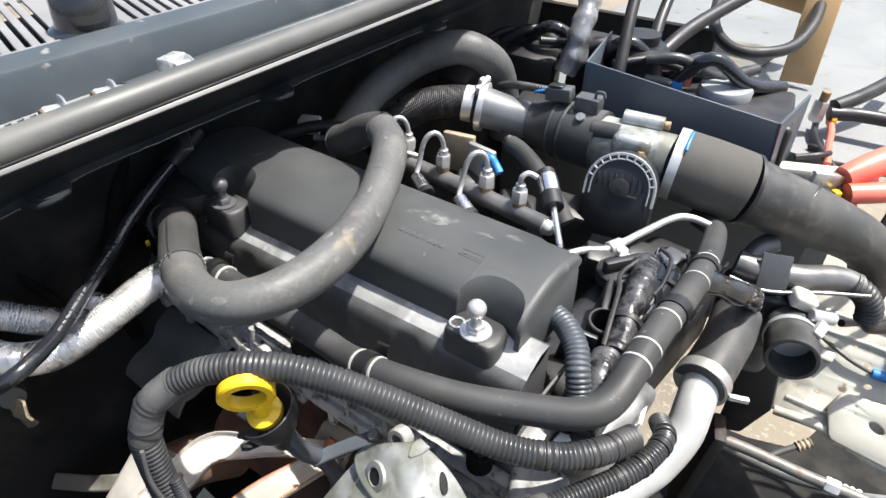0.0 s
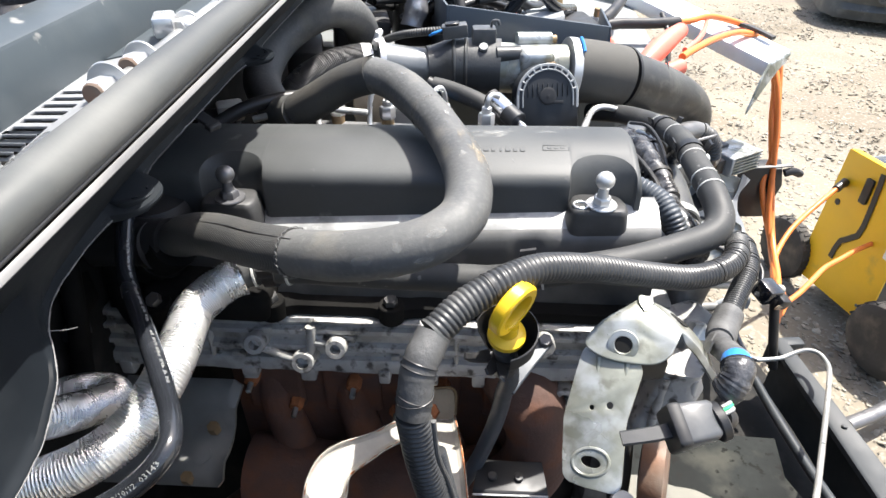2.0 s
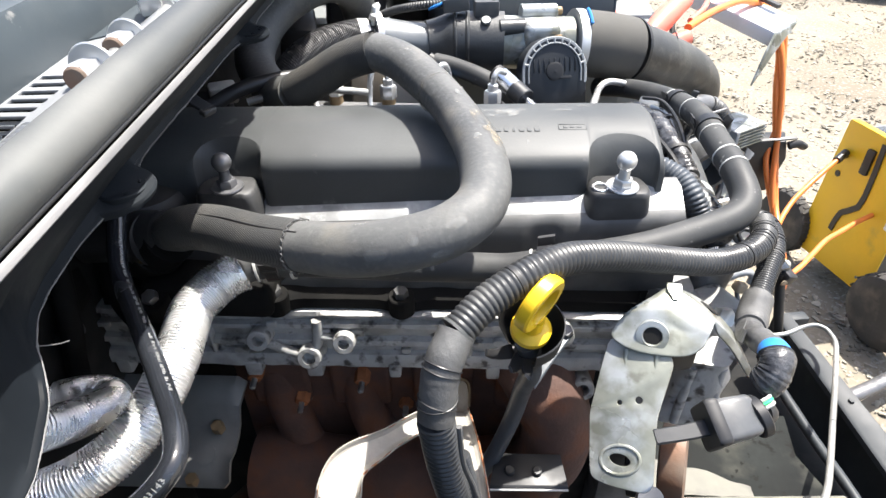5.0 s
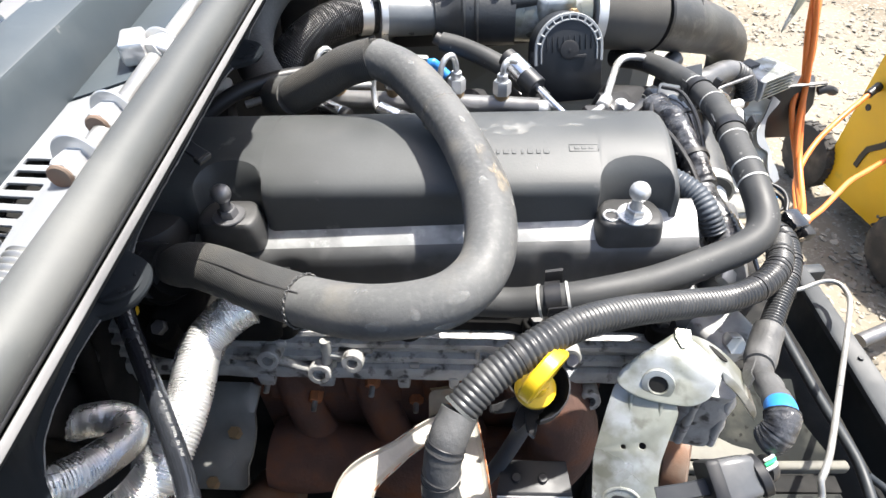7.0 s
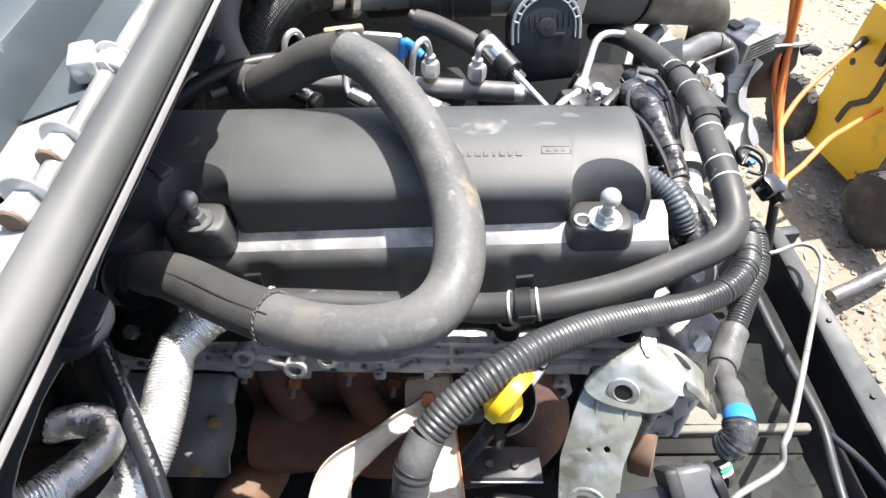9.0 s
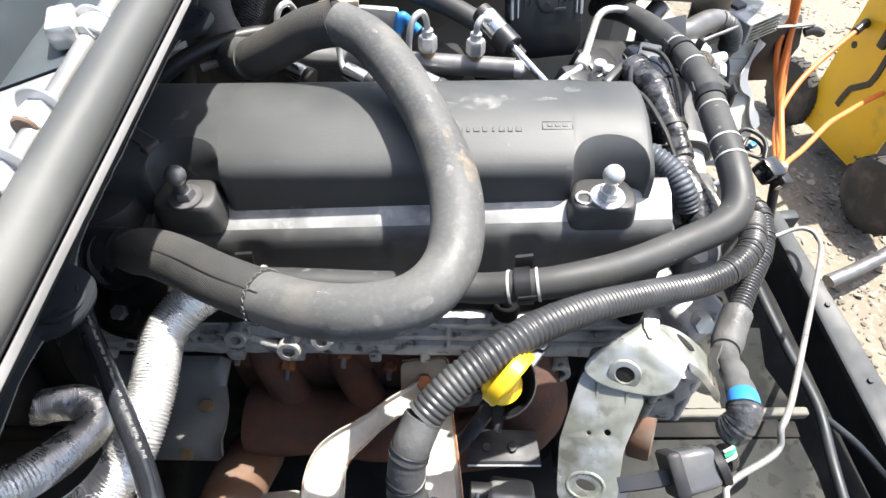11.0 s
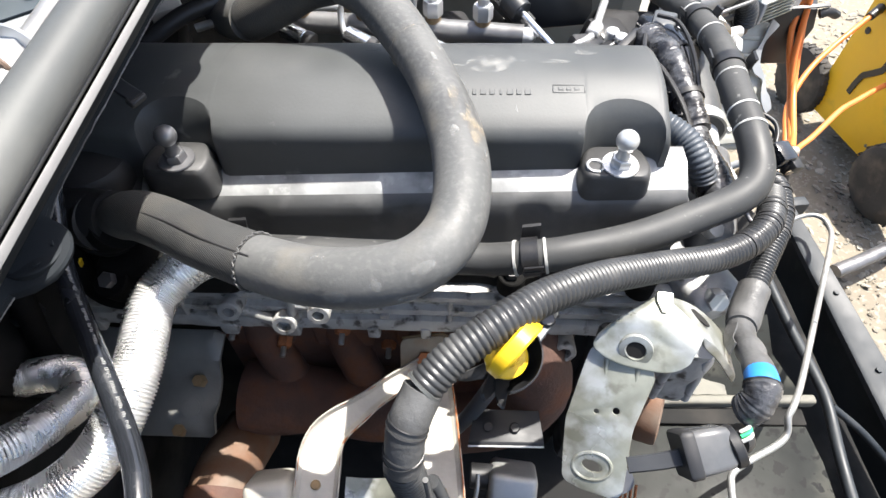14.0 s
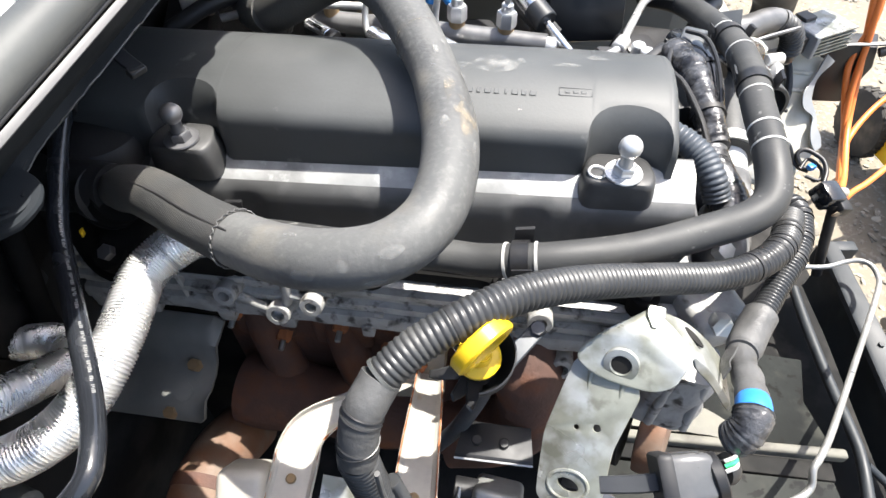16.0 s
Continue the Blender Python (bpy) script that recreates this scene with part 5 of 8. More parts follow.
    part("stay_bar", strap([(0.088, -0.125, 0.872), (0.104, -0.104, 0.880), (0.1235, -0.078, 0.886)], 0.013, 0.004, (-0.3, -0.6, 0.75), 0.001), "bluegrey", e, "flat dark stay from tube to head")
    part("stay_bolt", hexnut((0.1225, -0.080, 0.886), (0.1215, -0.083, 0.892), 0.006), "dullsteel", e)


dipstick()


def zinc_bracket():
    e = thing("engine_bracket", "zinc plated pressed steel mounting bracket with slots and holes", "bracket", (0.17, -0.15, 0.86))
    m = frame_on((0.150, -0.159, 0.894), (0.946, -0.149, 0.289), (-0.062, 0.789, 0.611))
    out = rounded([(-0.0085, 0.028), (-0.0010, 0.046), (0.012, 0.046), (0.037, 0.034), (0.040, 0.025), (0.0235, -0.012), (0.0150, -0.057), (0.010, -0.061), (-0.012, -0.056), (-0.0255, -0.050), (-0.0245, -0.035), (-0.0212, -0.006)], 0.005, 4)
    slot = disc(-0.0045, -0.0392, 0.0082, 0.0048, 18, -18)
    part("plate", plate(out, 0.0028, [disc(0, 0, 0.0026), disc(0.0136, 0.0008, 0.0034), slot], m, 0.0009), "zinc", e, "drilled flat plate")
    bead = tube([m @ Vector((-0.0045 + 0.0135 * math.cos(a), -0.0392 + 0.0098 * math.sin(a), 0.0012)) for a in [2 * math.pi * k / 24 for k in range(25)]], 0.0014, 0.002, 8)
    part("pressed_bead", bead, "zinc", e)
    for u in (0.009, 0.03):
        a, b = m @ Vector((u, 0.040 - 0.25 * u, 0.0004)), m @ Vector((u - 0.003, 0.020, -0.0004))
        part("gusset", tube([a, a.lerp(b, 0.5), b], lambda i, s: 0.0026 - 0.08 * s, 0.003, 10), "zinc", e)
    for k, (a, b, c_) in enumerate((((-0.012, -0.012), (-0.004, -0.020), (0.004, -0.012)), ((-0.010, -0.022), (0.0, -0.016), (0.010, -0.024)))):
        part("scratch", tube([m @ Vector((*q, 0.0014)) for q in (a, b, c_)], 0.00013, 0.002, 6), "dusty", e)
    # folded upper part, one formed sheet: nose with a bolt hole, crowned top, slotted slope with a turned-down hem
    rows = [[(0.1425, -0.1265, 0.9270), (0.1600, -0.1372, 0.9235), (0.1787, -0.1420, 0.9252), (0.1955, -0.1466, 0.9281), (0.2050, -0.1440, 0.9385)],
            [(0.1470, -0.1195, 0.9335), (0.1663, -0.1263, 0.9340), (0.1813, -0.1337, 0.9331), (0.1932, -0.1390, 0.9330), (0.2060, -0.1412, 0.9395)],
            [(0.1560, -0.1150, 0.9420), (0.1722, -0.1165, 0.9470), (0.1850, -0.1245, 0.9420), (0.1925, -0.1310, 0.9375), (0.2085, -0.1385, 0.9435)],
            [(0.1650, -0.1100, 0.9470), (0.1760, -0.1110, 0.9515), (0.1890, -0.1205, 0.9490), (0.1990, -0.1285, 0.9450), (0.2110, -0.1345, 0.9470)],
            [(0.1820, -0.1010, 0.9500), (0.1855, -0.0990, 0.9530), (0.1900, -0.0990, 0.9545), (0.2040, -0.1120, 0.9530), (0.2160, -0.1265, 0.9455)]]
    bm = bmesh.new()
    grid = [[bm.verts.new(p) for p in r] for r in rows]
    for g0, g1 in zip(grid, grid[1:]):
        for k in range(4):
            bm.faces.new((g0[k], g0[k + 1], g1[k + 1], g1[k]))
    top = grid[-1][2:]
    for r in ([(0.212, -0.0960, 0.9440), (0.221, -0.1090, 0.9400), (0.228, -0.1270, 0.9345)], [(0.232, -0.0985, 0.9270), (0.237, -0.1120, 0.9235), (0.240, -0.1300, 0.9190)], [(0.249, -0.1030, 0.9085), (0.250, -0.1150, 0.9060), (0.251, -0.1330, 0.9030)]):
        nxt = [bm.verts.new(p) for p in r]
        for k in range(2):
            bm.faces.new((top[k], top[k + 1], nxt[k + 1], nxt[k]))
        top = nxt
    hem = [grid[-1][4]] + [v for v in bm.verts if v.co.y < -0.126 and v.co.x > 0.22]
    low_hem = [bm.verts.new(v.co + Vector((0.001, -0.0035, -0.0085 - 0.10 * max(0.0, v.co.x - 0.235)))) for v in hem]
    for k in range(len(hem) - 1):
        bm.faces.new((hem[k], low_hem[k], low_hem[k + 1], hem[k + 1]))
    bmesh.ops.recalc_face_normals(bm, faces=bm.faces)
    cl = bm.edges.layers.float.new("crease_edge")
    for ed in bm.edges:
        ed[cl] = 0.9 if ed.is_boundary else 0.0
    for q0, q1 in [(grid[2][k], grid[2][k + 1]) for k in range(4)] + [(grid[4][2], grid[4][3]), (grid[4][3], grid[4][4])] + list(zip(hem, hem[1:])):
        ed = bm.edges.get((q0, q1))
        if ed:
            ed[cl] = 0.8
    f = part("formed_sheet", bm, "zinc", e, "pressed nose, bright crowned top and slotted slope")
    md = f.modifiers.new("gauge", "SOLIDIFY")
    md.thickness, md.offset = 0.0024, -1.0
    md = f.modifiers.new("rounding", "SUBSURF")
    md.levels = md.render_levels = 3
    hole = axis_pose((0.1722, -0.1316, 0.9345), (0.1660, -0.1482, 0.9439))
    rim = part("hole_rim", lathe([(0.0066, -0.003), (0.0066, 0.0004), (0.0072, 0.0009), (0.0112, 0.0006), (0.0116, -0.002)], hole, 28), "zinc", e, "pressed ring round the bolt hole")
    # dark disc closes the bolt hole, its inner shade given as colour
    part("hole", lathe([(0.0064, -0.003), (0.0064, 0.0001), (0.001, 0.0001)], hole, 24), "dark", rim)
    sl = frame_on((0.2185, -0.1085, 0.9412), (0.62, -0.62, -0.22), (0.75, 0.62, -0.5))
    # dark inlay on the sheet draws the shade inside the slot
    part("slot", plate(disc(0, 0, 0.0080, 0.0030, 20), 0.0012, (), sl, 0.0003), "dark", f)
    part("tab_end", strap([(0.1925, -0.0975, 0.9548), (0.1915, -0.1040, 0.9541), (0.1900, -0.1115, 0.9515)], lambda u: 0.0115 * math.sqrt(max(0.08, 1 - max(0.0, (u - 0.55) / 0.45) ** 2)), 0.0022, (0, -0.2, 1), 0.0006), "zinc", f, "bright lapped tab end")
    # unseen black box added behind the openings to keep them dark
    part("hole_backing", box((0.055, 0.035, 0.022), (0.188, -0.104, 0.893), (0, 0, 10), 0.004), "black", e)
    w = thing("mount_casting", "grimy cast aluminium engine mount behind the bracket", "engine mount", (0.22, -0.08, 0.8))
    secs = []
    for k in range(7):
        z = 0.800 + 0.0125 * k
        g = 1.0 - 0.06 * k + 0.08 * math.sin(k * 2.1)
        secs.append([Vector((0.236 + 0.001 * k + x * g, -0.080 - 0.0012 * k + y * g, z)) for x, y in rounded([(-0.030, -0.022), (0.012, -0.030), (0.030, -0.012), (0.030, 0.024), (-0.026, 0.030)], 0.008, 3)])
    part("casting", loft(secs), "alu", w)
    for a, b in (((0.222, -0.106, 0.805), (0.226, -0.100, 0.868)), ((0.250, -0.108, 0.805), (0.250, -0.101, 0.868))):
        part("casting_rib", tube([a, b], 0.004, 0.006, 10), "alu", w)
    part("flange", box((0.05, 0.05, 0.03), (0.262, -0.035, 0.868), (0, 0, 25), 0.008, 3), "alu", w)
    part("bolt", hexnut((0.262, -0.05, 0.88), (0.262, -0.062, 0.888), 0.009), "bright", w)


zinc_bracket()


def channel(pts, width, wall, thick, normal):
    """A pressed channel along pts: a broad base with a raised wall at each edge."""
    P = even(spline(pts, 8), 0.005)
    secs = []
    for i, p in enumerate(P):
        t = (P[min(i + 1, len(P) - 1)] - P[max(i - 1, 0)]).normalized()
        nn = Vector(normal)
        nn = (nn - t * nn.dot(t)).normalized()
        s = t.cross(nn)
        a = width(i / (len(P) - 1)) / 2
        k = thick
        prof = [(-a - k, wall), (-a - k, 0.001), (-a - k * 0.3, -k), (a + k * 0.3, -k), (a + k, 0.001), (a + k, wall), (a + k * 0.6, wall + k * 0.4), (a, wall - k * 0.3), (a - k * 0.2, k), (a - k * 1.4, 0.0), (-a + k * 1.4, 0.0),
                (-a + k * 0.2, k), (-a, wall - k * 0.3), (-a - k * 0.6, wall + k * 0.4)]
        secs.append([p + s * x + nn * y for x, y in prof])
    return loft(secs)


def edge_of(pts, width, normal, sgn, up):
    """The rim line of a channel."""
    P = even(spline(pts, 8), 0.005)
    out = []
    for i, p in enumerate(P):
        t = (P[min(i + 1, len(P) - 1)] - P[max(i - 1, 0)]).normalized()
        nn = Vector(normal)
        nn = (nn - t * nn.dot(t)).normalized()
        out.append(p + t.cross(nn) * sgn * (width(i / (len(P) - 1)) / 2 + 0.0012) + nn * up)
    return out


def cream_bracket():
    e = thing("turbo_stay", "pale pressed stay with rusty edges in front of the manifold", "bracket", (-0.03, -0.14, 0.70))
    nrm = (0.1, -0.55, 0.85)
    arm = [(0.014, -0.060, 0.750), (-0.014, -0.083, 0.757), (-0.040, -0.111, 0.767), (-0.058, -0.131, 0.775), (-0.066, -0.150, 0.779), (-0.067, -0.180, 0.773), (-0.067, -0.235, 0.760)]
    leg = [(0.030, -0.060, 0.752), (0.034, -0.100, 0.776), (0.038, -0.150, 0.802), (0.041, -0.19, 0.812), (0.044, -0.235, 0.812)]
    wa = lambda u: 0.017 + 0.017 * min(1, max(0, (u - 0.3) / 0.35))
    wl = lambda u: 0.022 + 0.010 * u
    part("bent_arm", channel(arm, wa, 0.0055, 0.0022, nrm), "cream", e, "pale bent arm and leg with raised edges")
    part("right_leg", channel(leg, wl, 0.005, 0.0022, nrm), "cream", e)
    for pts, w, sgn in ((arm, wa, -1), (arm, wa, 1), (leg, wl, -1), (leg, wl, 1)):
        E = edge_of(pts, w, nrm, sgn, 0.0052)
        part("rusty_edge", tube(E[::3] + [E[-1]], lambda i, s: 0.0006 + 0.0007 * abs(noise.noise(Vector((s * 60, sgn, 1)))), 0.003, 8), "ruststud", e)
    part("bolt_plate", plate(rounded([(-0.026, -0.030), (0.024, -0.030), (0.024, 0.022), (-0.022, 0.022)], 0.007), 0.005, (), frame_on((0.018, -0.050, 0.750), (1, 0.1, 0.05), (0.0, 0.75, 0.6)), 0.0015), "creamdark", e, "shaded tan plate")
    part("plate_bolt", hexnut((0.018, -0.050, 0.750), (0.018, -0.055, 0.758), 0.0088), "ruststud", e)
    part("plate_rim", tube([(-0.006, -0.033, 0.763), (0.016, -0.031, 0.7655), (0.041, -0.031, 0.7655), (0.0435, -0.052, 0.750)], 0.0014, 0.004, 8), "goldrust", e)
    part("side_block", box((0.040, 0.070, 0.045), (-0.104, -0.205, 0.757), (35, 0, 6), 0.008, 3), "cream", e)
    secs = []
    for k in range(13):
        u = k / 12
        x, z = -0.045 + 0.066 * u, 0.762 - 0.010 * math.sin(math.pi * u) + 0.02 * u
        secs.append([(x, -0.172, z), (x, -0.24, z - 0.030), (x, -0.24, z - 0.034), (x, -0.172, z - 0.004)])
    part("lower_web", loft(secs), "zinc", e, "dull curved web between the legs")
    for x, y, z in ((-0.068, -0.182, 0.7735), (0.041, -0.195, 0.8125)):
        part("gold_bolt", cyl((x, y, z - 0.004), (x, y - 0.0015, z + 0.0026), 0.0042, seg=14), "goldrust", e)


cream_bracket()


def lower_bits():
    e = thing("exhaust_pipe", "pinkish rusty exhaust downpipe with a clamp ring", "exhaust pipe", (-0.17, -0.16, 0.6))
    part("pipe", tube([(-0.208, -0.06, 0.555), (-0.208, -0.11, 0.597), (-0.208, -0.15, 0.612), (-0.208, -0.19, 0.604), (-0.208, -0.23, 0.555), (-0.208, -0.26, 0.49)], 0.036, 0.008, 28), "copper", e)
    part("clamp_ring", tube([(-0.208, -0.150, 0.612), (-0.208, -0.163, 0.611)], 0.038, 0.003, 28), "rust", e)
    s = thing("sensor_unit", "small metal sensor with a flat shelf and bright body", "sensor", (0.1, -0.15, 0.7))
    # shelf takes black so it reads as unlit
    part("shelf", slab([(0.069, -0.098, 0.734), (0.132, -0.098, 0.734), (0.136, -0.128, 0.729), (0.063, -0.129, 0.729)], (0, 0.003, 0.002), 0.0005), "black", s)
    part("shelf_edge", tube([(0.063, -0.1295, 0.7285), (0.136, -0.1285, 0.7285)], 0.0011, 0.01, 8), "bright", s)
    part("body", box((0.046, 0.05, 0.05), (0.106, -0.162, 0.695), (38, 0, -6), 0.006, 3), "steel", s)
    part("side_roll", cyl((0.066, -0.150, 0.705), (0.088, -0.151, 0.705), 0.012), "black", s)
    for x in (0.082, 0.108):
        part("knob", cyl((x, -0.112, 0.731), (x, -0.113, 0.737), 0.005, seg=14), "black", s)
    part("wire", tube([(0.072, -0.16, 0.742), (0.070, -0.178, 0.735), (0.058, -0.2, 0.71), (0.055, -0.23, 0.68)], 0.002, 0.005, 8), "steel", s)
    c = thing("camshaft_sensor", "grey-black plastic sensor with plug and green wire", "sensor", (0.2, -0.19, 0.91))
    m = pose(0.2000, -0.1955, 0.9195, 25, -6, 12)
    secs = []
    for x, w, h in ((0.0, 0.0134, 0.0128), (0.0015, 0.0140, 0.0132), (0.011, 0.0136, 0.0128), (0.0215, 0.0130, 0.0122), (0.0240, 0.0116, 0.0108)):
        secs.append([m @ Vector((x, q[0], q[1])) for q in rounded([(-w, -h), (w, -h), (w, h), (-w, h)], 0.0045, 3)])
    part("body", loft(secs), "sensorgrey", c, "lit grey plastic body")
    secs = []
    for x, k in ((-0.0075, 0.93), (-0.0060, 1.0), (0.0, 1.0), (0.0012, 0.95)):
        secs.append([m @ Vector((x, q[0] * k, q[1] * k)) for q in rounded([(-0.0150, -0.0140), (0.0150, -0.0140), (0.0150, 0.0140), (-0.0150, 0.0140)], 0.0035, 3)])
    part("back_plate", loft(secs), "black", c)
    part("arm", strap([m @ Vector((-0.005, -0.001, 0.002)), m @ Vector((-0.020, -0.001, 0.001)), (0.1605, -0.2030, 0.9145)], lambda u: 0.011 - 0.001 * u, 0.0035, (0, -0.4, 1), 0.001), "black2", c)
    part("arm_web", strap([m @ Vector((-0.005, 0.001, -0.003)), m @ Vector((-0.020, 0.0, -0.003)), (0.1625, -0.2015, 0.9095)], 0.004, 0.009, (0, -0.4, 1), 0.001), "black2", c)
    part("collar", cyl((0.2235, -0.1925, 0.922), (0.2300, -0.1905, 0.924), 0.0138), "black", c)
    part("boot", tube([(0.230, -0.190, 0.924), (0.235, -0.187, 0.921), (0.237, -0.180, 0.914)], 0.0075, 0.002, 14), "black", c)
    for k, mt in enumerate(("mark", "green", "mark")):
        part("wire", tube([(0.230, -0.191 + 0.003 * k, 0.930), (0.236, -0.188 + 0.003 * k, 0.932), (0.238, -0.180 + 0.003 * k, 0.926)], 0.0013, 0.002, 8), mt, c)
    a = thing("alternator", "brown copper wound alternator low beside the engine", "alternator", (0.2, -0.12, 0.7))
    part("winding", lathe([(0.033, -0.014), (0.043, -0.012), (0.044, -0.008), (0.044, 0.008), (0.043, 0.012), (0.033, 0.014)], axis_pose((0.266, -0.054, 0.668), (0.293, -0.064, 0.673)), 36), "copper", a)
    part("housing", lathe([(0.02, -0.02), (0.045, -0.016), (0.045, 0.0), (0.02, 0.002)], axis_pose((0.240, -0.045, 0.663), (0.293, -0.064, 0.673)), 32), "dark", a)
    for k in range(4):
        part("copper_wire", tube([(0.190 + 0.004 * k, -0.178, 0.785), (0.191 + 0.004 * k, -0.19, 0.76), (0.191 + 0.004 * k, -0.195, 0.72)], 0.0013, 0.004, 8), "ruststud", a)
    part("eye_bolt", lathe([(0.004, 0), (0.0105, 0), (0.011, 0.003), (0.0105, 0.007), (0.004, 0.007)], axis_pose((0.186, -0.175, 0.795), (0.186, -0.20, 0.83)), 22), "dullsteel", a)


lower_bits()


# ---------------------------------------------------------------- front structure
def front_frame():
    e = thing("front_rail", "black painted steel rail of the body front", "body rail", (0.86, 0.1, 0.1), kind="structure")
    secs = []
    for k in range(30):
        y = -0.72 + 0.048 * k
        f = 0.10 * max(0.0, 0.08 - y) ** 1.5
        a, b, z = 0.862 - 0.074 * y + f, 0.932 - 0.125 * y + f, 0.22
        secs.append([Vector((x, y, zz)) for x, zz in ((a - 0.002, z - 0.016), (a - 0.001, z - 0.004), (a + 0.005, z), (b - 0.004, z + 0.001), (b, z - 0.003), (b + 0.002, z - 0.16), (b - 0.01, z - 0.165), (a + 0.03, z - 0.16),
                                                      (a + 0.028, z - 0.05), (a + 0.012, z - 0.024))])
    part("rail", loft(secs), "paintblack", e)
    part("inner_tube", tube([(0.70, 0.50, 0.25), (0.705, 0.407, 0.25), (0.717, 0.284, 0.25), (0.731, 0.187, 0.25), (0.733, 0.131, 0.25), (0.718, 0.0, 0.25), (0.70, -0.3, 0.25)], 0.010, 0.01, 16), "paintblack", e)
    part("strut", tube([(0.790, 0.590, 0.20), (0.770, 0.605, 0.29), (0.752, 0.625, 0.385)], 0.011, 0.01, 12), "black", e)
    part("end_cap", box((0.08, 0.03, 0.07), (0.85, 0.665, 0.185), (0, 0, 8), 0.006), "paintblack", e)
    part("cross_brace", tube([(0.74, 0.13, 0.25), (0.80, 0.09, 0.22), (0.87, 0.03, 0.17)], 0.007, 0.01, 10), "paintblack", e)
    part("front_post", box((0.06, 0.10, 0.36), (0.90, -0.55, -0.13), (0, 0, 0), 0.01), "dark", e)
    # added dark sheet: hides the sunlit ground, standing for shade below the rail
    part("shade_floor", slab([(0.28, -0.8, 0.02), (0.95, -0.8, 0.02), (0.90, 0.68, 0.02), (0.84, 0.98, 0.02), (0.78, 1.08, 0.02), (0.56, 1.08, 0.02), (0.53, 0.985, 0.02), (0.417, 0.945, 0.02), (0.28, 0.93, 0.02)], (0, 0, -0.01)), "dark", e)
    for y in (0.05, 0.22, 0.40):
        part("rail_bolt", hexnut((0.896 - 0.095 * y, y, 0.22), (0.896 - 0.095 * y, y, 0.226), 0.006), "paintblack", e)
    t = thing("lower_tray", "oily speckled sheet tray below the front of the engine", "tray", (0.45, 0, 0.3), kind="structure")
    part("tray", slab([(0.27, -0.40, 0.315), (0.648, -0.40, 0.315), (0.644, 0.0, 0.325), (0.633, 0.06, 0.328), (0.27, 0.05, 0.328)], (0, 0, -0.008)), "oily", t)
    # dark bar laid in the gap before the beam as its shade
    part("gap_shade", box((0.36, 0.03, 0.02), (0.46, 0.075, 0.314), (0, 0, 1), 0.004), "dark", t)
    part("beam", box((0.37, 0.016, 0.022), (0.475, 0.098, 0.33), (0, 0, 2), 0.005, 3), "dusty", t, "dusty tan cross beam")
    part("upper_sheet", slab([(0.27, 0.106, 0.328), (0.645, 0.115, 0.328), (0.617, 0.192, 0.33), (0.632, 0.275, 0.33), (0.27, 0.29, 0.33)], (0, 0, -0.008), 0.002), "sheetblack", t, "dull blue-grey sheet")
    n = 24
    lo, hi = [], []
    for k in range(n):
        x = 0.272 + 0.0105 * k
        lo.append((x, 0.109 + 0.003 * noise.noise(Vector((x * 40, 0, 0))), 0.334))
        hi.append((x, 0.185 - 0.06 * (k / (n - 1)) ** 2 + 0.010 * noise.noise(Vector((x * 30, 5, 0))), 0.335))
    part("dusty_flap", loft([[a, b, (b[0], b[1], b[2] - 0.003), (a[0], a[1], a[2] - 0.003)] for a, b in zip(lo, hi)]), "dusty", t, "tan dusty worn sheet")
    part("round_housing", lathe([(0.07, 0), (0.085, 0.01), (0.085, 0.03), (0.06, 0.042), (0.001, 0.046)], pose(0.53, -0.21, 0.325), 32), "glossgrey", t)
    r = thing("brake_line", "bent bare steel pipe rising beside the rail", "pipe", (0.55, 0.2, 0.35))
    part("pipe", tube([(0.726, 0.560, 0.252), (0.777, 0.562, 0.258), (0.815, 0.570, 0.272), (0.838, 0.568, 0.281), (0.853, 0.556, 0.284), (0.857, 0.535, 0.285), (0.849, 0.50, 0.290), (0.79, 0.40, 0.318), (0.69, 0.24, 0.365), (0.60, 0.10, 0.412), (0.563, 0.05, 0.432), (0.551, 0.034, 0.430), (0.551, 0.014, 0.412),
                       (0.530, -0.004, 0.408), (0.48, -0.03, 0.41), (0.455, -0.047, 0.41), (0.450, -0.062, 0.408), (0.45, -0.09, 0.40), (0.46, -0.2, 0.38)],
                     0.0052, 0.006, 14), "steel", r)
    part("dark_run", tube([(0.677, 0.637, 0.320), (0.682, 0.628, 0.302), (0.698, 0.600, 0.268), (0.712, 0.572, 0.253), (0.728, 0.560, 0.252)], 0.0054, 0.006, 14), "dullsteel", r)


front_frame()


